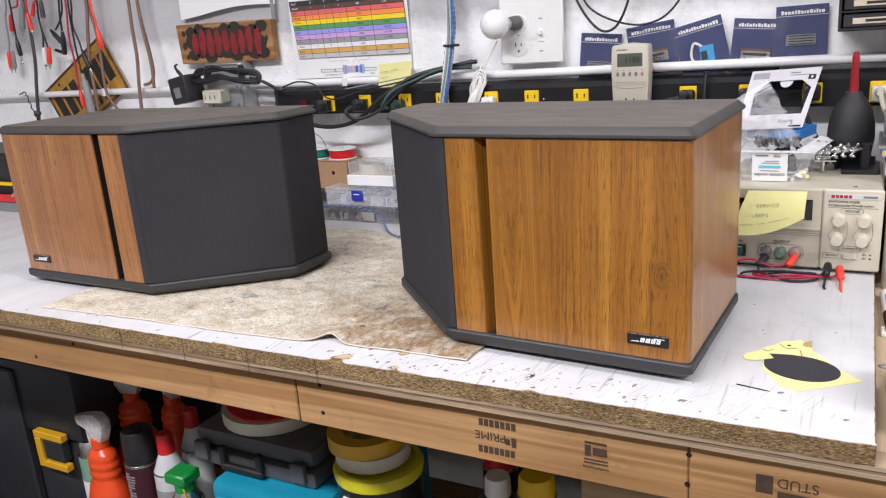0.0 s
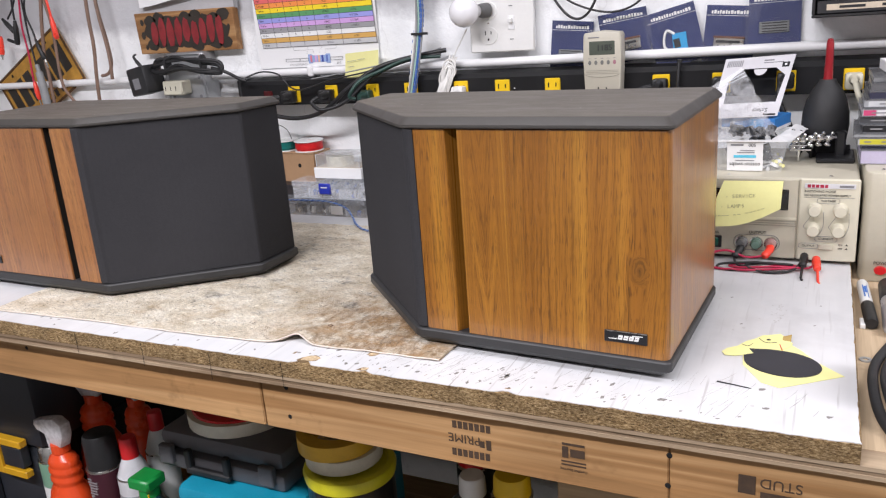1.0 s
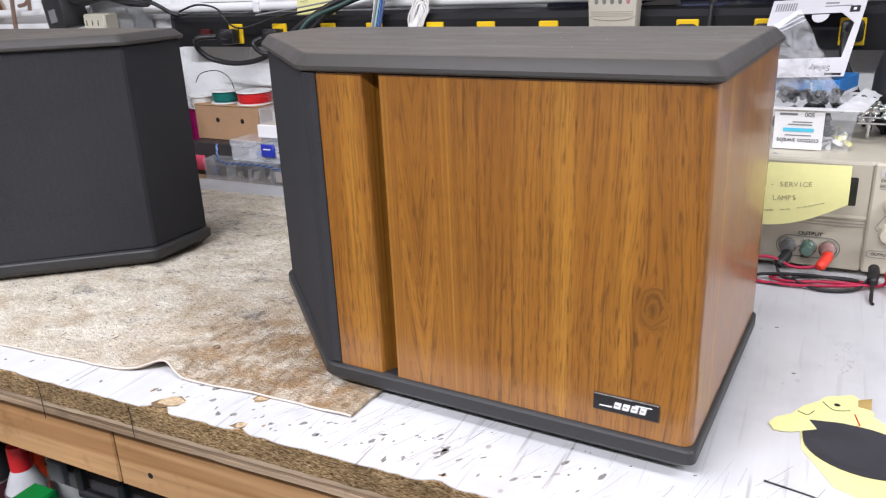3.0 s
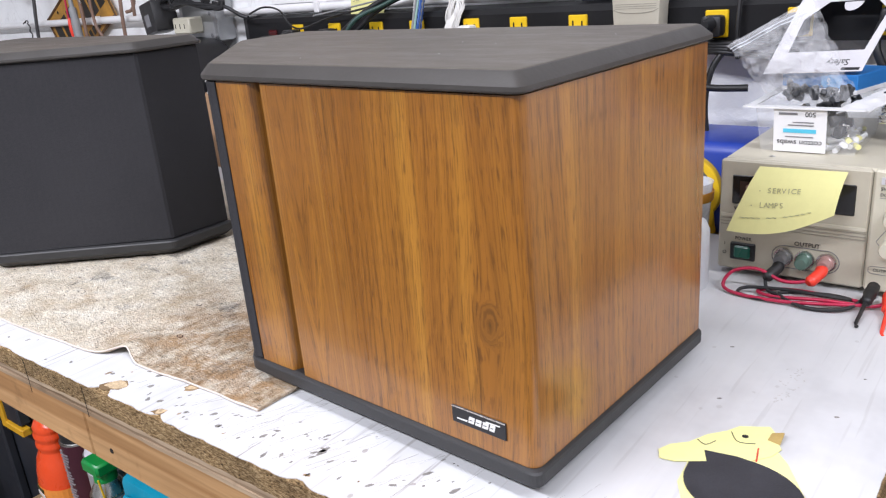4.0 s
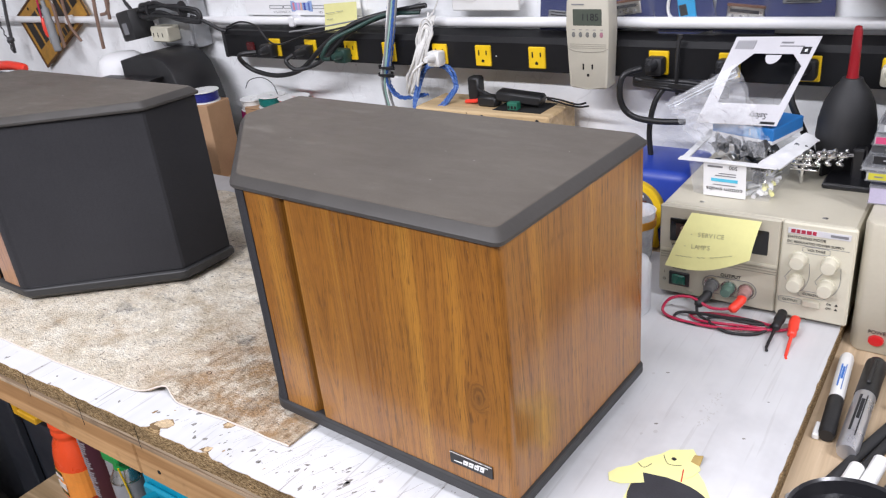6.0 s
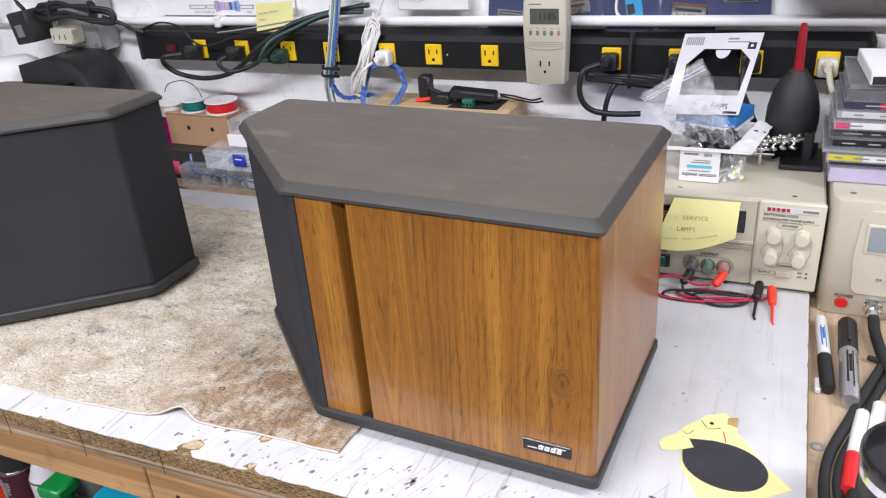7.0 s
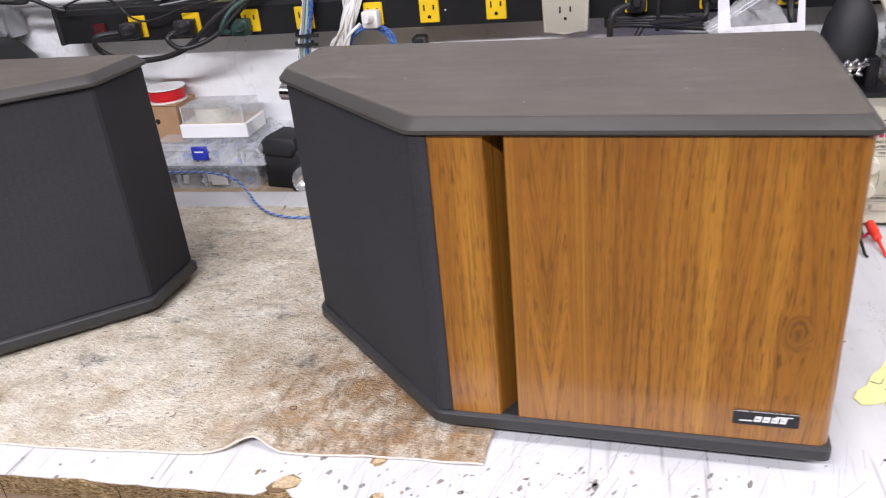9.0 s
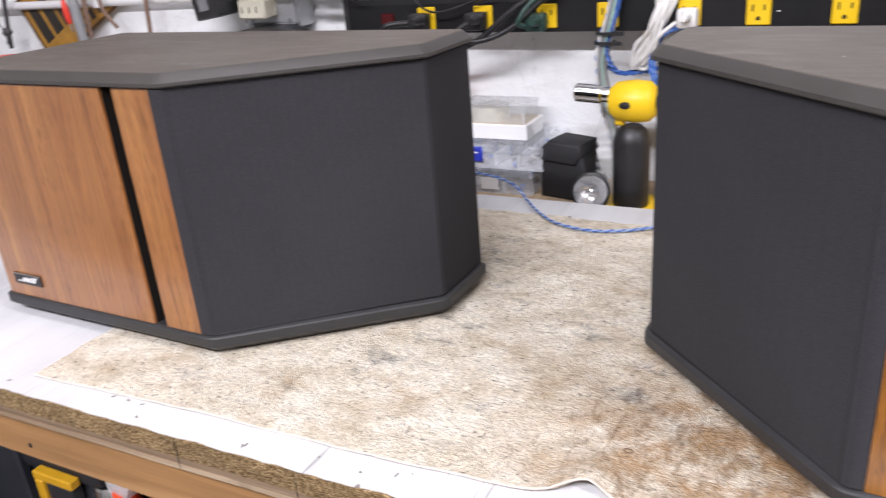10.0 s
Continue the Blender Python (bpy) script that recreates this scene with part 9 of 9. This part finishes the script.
def trigger_bottle(x, y, label, turn=0.0, h=0.20, z=SHELF, lab=True):
    t = thing("trigger_bottle", (x, y, z), turn, label, "spray bottle", "orange cleaner bottles")
    sq = Matrix.Diagonal((1, 0.75, 1, 1))
    part("bottle", lathe([(0.0001, 0), (0.046, 0), (0.052, 0.008), (0.053, 0.065), (0.050, 0.100), (0.042, 0.128), (0.033, 0.143), (0.0325, 0.147), (0.036, 0.153), (0.036, 0.158), (0.0325, 0.163), (0.0325, 0.166), (0.036, 0.172), (0.036, 0.177), (0.0325, 0.182), (0.0325, 0.185), (0.034, 0.190), (0.029, 0.199), (0.018, 0.207), (0.014, 0.212), (0.0001, 0.212)], 28, m=sq), ORANGE, t, smooth=60)
    part("collar", lathe([(0.0001, 0.210), (0.017, 0.210), (0.017, 0.228), (0.0001, 0.228)], 20), ORANGE, t)
    grey_m = clear("trigger_plastic", (0.74, 0.73, 0.74), 0.3, 0.72)
    prof = [(-0.018, 0.226), (0.020, 0.226), (0.034, 0.252), (0.034, 0.276), (0.012, 0.284), (-0.020, 0.276), (-0.056, 0.266), (-0.062, 0.256), (-0.054, 0.246), (-0.024, 0.248)]
    part("spray_head", prism(prof, -0.011, 0.011, m=Matrix.Rotation(radians(90), 4, "X"), bevel=0.003), grey_m, t, smooth=40)
    part("trigger", tube([(-0.030, 0, 0.246), (-0.036, 0, 0.225), (-0.030, 0, 0.195), (-0.034, 0, 0.178)], [0.006, 0.005, 0.005, 0.004], 8, 4), grey_m, t, smooth=60)
    part("nozzle", box(-0.064, -0.056, -0.008, 0.008, 0.250, 0.264, 0.001), grey_m, t)
    if lab:
        part("label_panel", lathe([(0.0536, 0.015), (0.0540, 0.015), (0.0532, 0.080), (0.0528, 0.080), (0.0536, 0.015)], 28, m=sq, closed=False), plain("label_orange", (0.84, 0.30, 0.05), 0.4), t)
        bars("label_bars", [(-0.016, 0.016, 0.058, 0.066), (-0.017, 0.017, 0.030, 0.048)], WHITE_PL, t, face_front(0.0, -0.0392, 0), 0.0012)
        bars("label_bars", [(-0.014, 0.014, 0.069, 0.077), (-0.015, 0.015, 0.018, 0.026)], plain("label_dark", (0.04, 0.05, 0.015), 0.5), t, face_front(0.0, -0.0392, 0), 0.0012)


def tool_chest():
    t = thing("tool_chest", (0, 0, 0), 0, "charcoal plastic tool chest with yellow latches on the floor", "tool chest")
    m = plain("charcoal_plastic", (0.022, 0.025, 0.032), 0.45, 0, 0.15, 14, 0.2)
    part("body", box(-2.1, -1.335, 0.925, 1.30, 0, 0.47, 0.012, seg=2), m, t, smooth=40)
    part("lid", box(-2.11, -1.325, 0.915, 1.31, 0.474, 0.64, 0.014, seg=2), m, t, smooth=40)
    part("ridge", box(-1.60, -1.50, 0.905, 0.925, 0.0, 0.62, 0.004), m, t)
    for x in (-1.455, -1.90):
        bm = bmesh.new()
        for a in ((x, x + 0.088, 0.480, 0.496), (x, x + 0.018, 0.412, 0.480), (x + 0.018, x + 0.088, 0.412, 0.428)):
            box(a[0], a[1], 0.896, 0.914, a[2], a[3], 0.002, bm=bm)
        l = part("latch", bm, plain("latch_yellow", (0.66, 0.36, 0.015), 0.45, 0, 0.1, 30, 0.1), t, "yellow latch")
        part("latch_core", box(x + 0.020, x + 0.078, 0.900, 0.922, 0.43, 0.478, 0.003), m, l)


def tool_cases():
    t = thing("drill_case", (0, 0, 0), 0, "teal plastic tool case with handle under the bench", "tool case")
    part("shell", box(-0.905, -0.672, 0.846, 1.20, SHELF, 0.534, 0.015, seg=2), TEAL, t, smooth=40)
    part("ridge", box(-0.885, -0.69, 0.836, 0.846, SHELF + 0.04, 0.512, 0.004), TEAL, t)
    part("handle", tube([(-0.85, 0.842, 0.497), (-0.85, 0.812, 0.502), (-0.83, 0.800, 0.503), (-0.75, 0.800, 0.503), (-0.73, 0.812, 0.502), (-0.73, 0.842, 0.497)], 0.011, 10, 5), TEAL, t, smooth=60)
    part("latch", box(-0.885, -0.862, 0.828, 0.836, 0.44, 0.49, 0.003), CASE_GREY, t)
    g = thing("tool_case", (0, 0, 0), 0, "charcoal tool case with black handle on the teal case", "tool case")
    part("lower_shell", box(-0.975, -0.705, 0.885, 1.14, 0.5345, 0.566, 0.009, seg=2), CASE_GREY, g, smooth=40)
    part("upper_shell", box(-0.970, -0.710, 0.892, 1.14, 0.567, 0.602, 0.013, seg=2), CASE_GREY, g, smooth=40)
    grip = box(-0.900, -0.808, 0.872, 0.884, 0.540, 0.553, 0.003)
    for x in (-0.900, -0.820):
        box(x, x + 0.012, 0.873, 0.8845, 0.551, 0.584, 0.002, bm=grip)
    part("handle", grip, BLACK, g, "black rectangular bail handle")
    for x in (-0.945, -0.735):
        part("latch", box(x - 0.014, x + 0.014, 0.876, 0.888, 0.548, 0.582, 0.002), CASE_GREY, g)
    r = thing("tape_roll", (-0.862, 0.988, 0.6025), 0, "wide roll of cream tape with red core cover", "tape", "rolls of tape")
    part("roll", lathe([(0.052, 0), (0.093, 0), (0.093, 0.022), (0.052, 0.022), (0.052, 0)], 32, closed=False), plain("cream_tape", (0.6, 0.57, 0.48), 0.6), r, smooth=40)
    part("core_cover", lathe([(0.0001, 0.022), (0.084, 0.022), (0.082, 0.025), (0.0001, 0.025)], 32), RED, r)


def coffee_can():
    t = thing("coffee_can", (-0.598, 0.915, SHELF), 0, "black and yellow coffee can with yellow-green lid", "can")
    r, h = 0.066, 0.305
    part("can", lathe([(0.0001, 0), (r, 0), (r, h), (0.0001, h)], 36), plain("can_black", (0.012, 0.012, 0.013), 0.3, 0, 0.15, 20, 0.02), t, smooth=40)
    part("yellow_band", lathe([(r + 0.0004, 0.03), (r + 0.0008, 0.03), (r + 0.0008, 0.205), (r + 0.0004, 0.205), (r + 0.0004, 0.03)], 36, closed=False), YELLOW, t)
    part("black_panel", lathe([(r + 0.001, 0.208), (r + 0.0013, 0.208), (r + 0.0013, 0.29), (r + 0.001, 0.29), (r + 0.001, 0.208)], 36, closed=False), MADE["can_black"], t)
    part("lid", lathe([(0.0001, h - 0.012), (r + 0.004, h - 0.012), (r + 0.006, h), (r + 0.003, h + 0.006), (r - 0.006, h + 0.007), (r - 0.008, h + 0.002), (0.0001, h + 0.002)], 36), plain("lime_lid", (0.62, 0.58, 0.02), 0.35), t, "yellow-green plastic lid", 40)
    bars("brand_bar", [(-0.026, -0.002, 0.262, 0.278)], PAPER, t, face_front(0.0, -r + 0.0028, 0), 0.0045)
    bars("brand_bar", [(-0.026, 0.014, 0.236, 0.253)], PAPER, t, face_front(0.0, -r + 0.0028, 0), 0.0045)
    a = thing("tape_roll", (-0.613, 0.925, SHELF + h + 0.007), 0, "roll of cream masking tape on the coffee can", "tape", "rolls of tape")
    part("roll", lathe([(0.038, 0), (0.060, 0), (0.060, 0.022), (0.038, 0.022), (0.038, 0)], 30, closed=False), MADE["cream_tape"], a, smooth=40)
    b = thing("tape_roll", (-0.622, 0.925, SHELF + h + 0.0292), 0, "roll of amber tape lying on the masking tape", "tape", "rolls of tape")
    part("roll", lathe([(0.038, 0), (0.062, 0), (0.062, 0.024), (0.038, 0.024), (0.038, 0)], 30, closed=False), plain("amber_tape", (0.66, 0.40, 0.03), 0.35), b, smooth=40)


def shelf_bottles():
    trigger_bottle(-1.247, 0.90, "bright orange cleaner bottle with grey trigger under the bench", -8)
    trigger_bottle(-1.30, 1.03, "second orange cleaner bottle standing further back", 12, lab=False, z=SHELF + 0.03)
    trigger_bottle(-1.20, 1.05, "third orange cleaner bottle standing further back", -20, lab=False, z=SHELF + 0.03)
    b = thing("plank", (0, 0, 0), 0, "short plank raising the bottles at the back", "plank")
    part("plank", box(-1.36, -1.10, 0.99, 1.25, SHELF, SHELF + 0.03, 0.002), FIR, b)
    maroon = plain("maroon_can", (0.055, 0.010, 0.020), 0.35, 0, 0.1, 30, 0.03)
    t = spray_can(-1.141, 0.905, 0.032, 0.197, maroon, BLACK, "maroon spray can with grey print and black cap", 0.066)
    rnd = random.Random(5)
    for k in range(24):
        z = 0.050 + k * 0.0058
        bars("print_bar", [(-0.011 + rnd.uniform(0, 0.002), 0.011 - rnd.uniform(0, 0.004) - (0.010 if k % 6 == 5 else 0), z, z + 0.0026)], plain("can_print_grey", (0.27, 0.25, 0.26), 0.5), t, face_front(0.0, -0.0303, 0), 0.0022)
    spray_can(-1.066, 0.905, 0.030, 0.195, plain("white_can", (0.62, 0.62, 0.64), 0.35), RED, "white spray can with red cap under the bench", 0.040, ((0.05, 0.075, INK_GREY), (0.085, 0.165, plain("silver_print", (0.3, 0.3, 0.31), 0.4))), neck=0.037, cap_r=0.52, shoulder=MADE["white_can"])
    green = plain("green_can", (0.012, 0.17, 0.06), 0.35)
    t = spray_can(-0.990, 0.868, 0.0290, 0.170, plain("silver_print", (0.3, 0.3, 0.31), 0.4), plain("green_cap", (0.01, 0.26, 0.05), 0.35), "silver lubricant can with green trigger cap", 0.024, ((0.075, 0.125, plain("yellow_label", (0.55, 0.42, 0.03), 0.4)), (0.02, 0.072, green)), neck=0.024, cap_r=0.62)
    part("trigger_cap", box(-0.026, 0.022, -0.022, 0.022, 0.210, 0.232, 0.004), MADE["green_cap"], t, "green trigger cap", 40)
    bars("brand_bar", [(-0.010, 0.010, 0.118, 0.136)], RED, t, face_front(0, -0.0278, 0), 0.002)
    letters("can_words", "Silicone", 0.0095, WHITE_PL, t, face_front(0.0, -0.0292, 0.088), depth=0.0005)
    part("straw", tube([(0.021, -0.022, 0.21), (0.026, -0.018, 0.13), (0.026, -0.018, 0.01)], 0.0016, 7, 3), YELLOW, t)
    spray_can(-1.335, 0.945, 0.033, 0.155, plain("pale_green_can", (0.20, 0.38, 0.27), 0.4), SILVER, "pale green spray can beside the orange bottle", 0.03, ((0.05, 0.10, PAPER),))
    spray_can(-1.068, 0.975, 0.028, 0.205, WHITE_PL, RED, "tall white bottle with red cap further back", 0.036, neck=0.045, cap_r=0.5, shoulder=WHITE_PL)
    spray_can(-1.075, 1.20, 0.034, 0.26, WHITE_PL, WHITE_PL, "white bottle at the back of the shelf", 0.03)
    spray_can(-0.395, 0.92, 0.036, 0.275, plain("dark_bottle", (0.03, 0.03, 0.033), 0.35), WHITE_PL, "dark bottle with white cap under the bench", 0.030, neck=0.022, cap_r=0.55, shoulder=MADE["dark_bottle"])
    spray_can(-0.330, 0.91, 0.0285, 0.315, YELLOW, YELLOW, "yellow can under the bench", 0.03)
    spray_can(-0.455, 1.06, 0.03, 0.25, BLACK, RED, "dark can with red cap at the back", 0.04)
    spray_can(-0.48, 1.14, 0.034, 0.29, plain("black_label_can", (0.02, 0.02, 0.022), 0.3), BLACK, "tall black can at the back", 0.05)
    c = thing("wooden_crate", (0, 0, 0), 0, "open wooden crate of pale boards under the bench", "crate")
    x0, x1, y0, y1 = -0.262, 0.25, 0.90, 1.25
    for k in range(3):
        z = SHELF + 0.01 + k * 0.126
        part("front_slat", box(x0, x1, y0, y0 + 0.015, z, z + 0.105, 0.002), SHELF_WOOD, c)
        part("back_slat", box(x0, x1, y1 - 0.015, y1, z, z + 0.105, 0.002), SHELF_WOOD, c)
        part("side_slat", box(x0, x0 + 0.015, y0 + 0.015, y1 - 0.015, z, z + 0.105, 0.002), SHELF_WOOD, c)
    part("base_slat", box(x0, x1, y0, y1, SHELF, SHELF + 0.01), SHELF_WOOD, c)
    g = thing("paper_bag", (-1.75, 0.72, 0), 10, "crumpled brown paper bag standing on the floor", "bag")
    bm = bmesh.new()
    n = 40
    rings = []
    for j in range(9):
        z = 0.40 * j / 8
        rings.append([bm.verts.new(((0.13 + 0.02 * noise.noise((k * 0.8, j * 0.7, 1))) * math.copysign(abs(math.cos(2 * math.pi * k / n)) ** 0.5, math.cos(2 * math.pi * k / n)), (0.10 + 0.02 * noise.noise((k * 0.8, j * 0.7, 5))) * math.copysign(abs(math.sin(2 * math.pi * k / n)) ** 0.5, math.sin(2 * math.pi * k / n)), z + 0.02 * noise.noise((k * 0.6, 2, 9)) * (j == 8))) for k in range(n)])
    bm.faces.new(rings[0])
    for a, b_ in zip(rings, rings[1:]):
        for k in range(n):
            bm.faces.new((a[k], a[(k + 1) % n], b_[(k + 1) % n], b_[k]))
    part("bag_wall", bm, plain("kraft_paper", (0.25, 0.14, 0.075), 0.8, 0, 0.15, 20, 0.3), g)
    w = thing("white_pail", (-1.78, 0.80, 0.30), 0, "white plastic liner sticking out of the paper bag", "bag")
    part("liner", lathe([(0.0001, 0), (0.07, 0), (0.085, 0.10), (0.09, 0.22), (0.07, 0.25), (0.0001, 0.25)], 20), plain("grey_white_film", (0.5, 0.5, 0.5), 0.5), w, smooth=60)


tool_chest()
tool_cases()
coffee_can()
shelf_bottles()
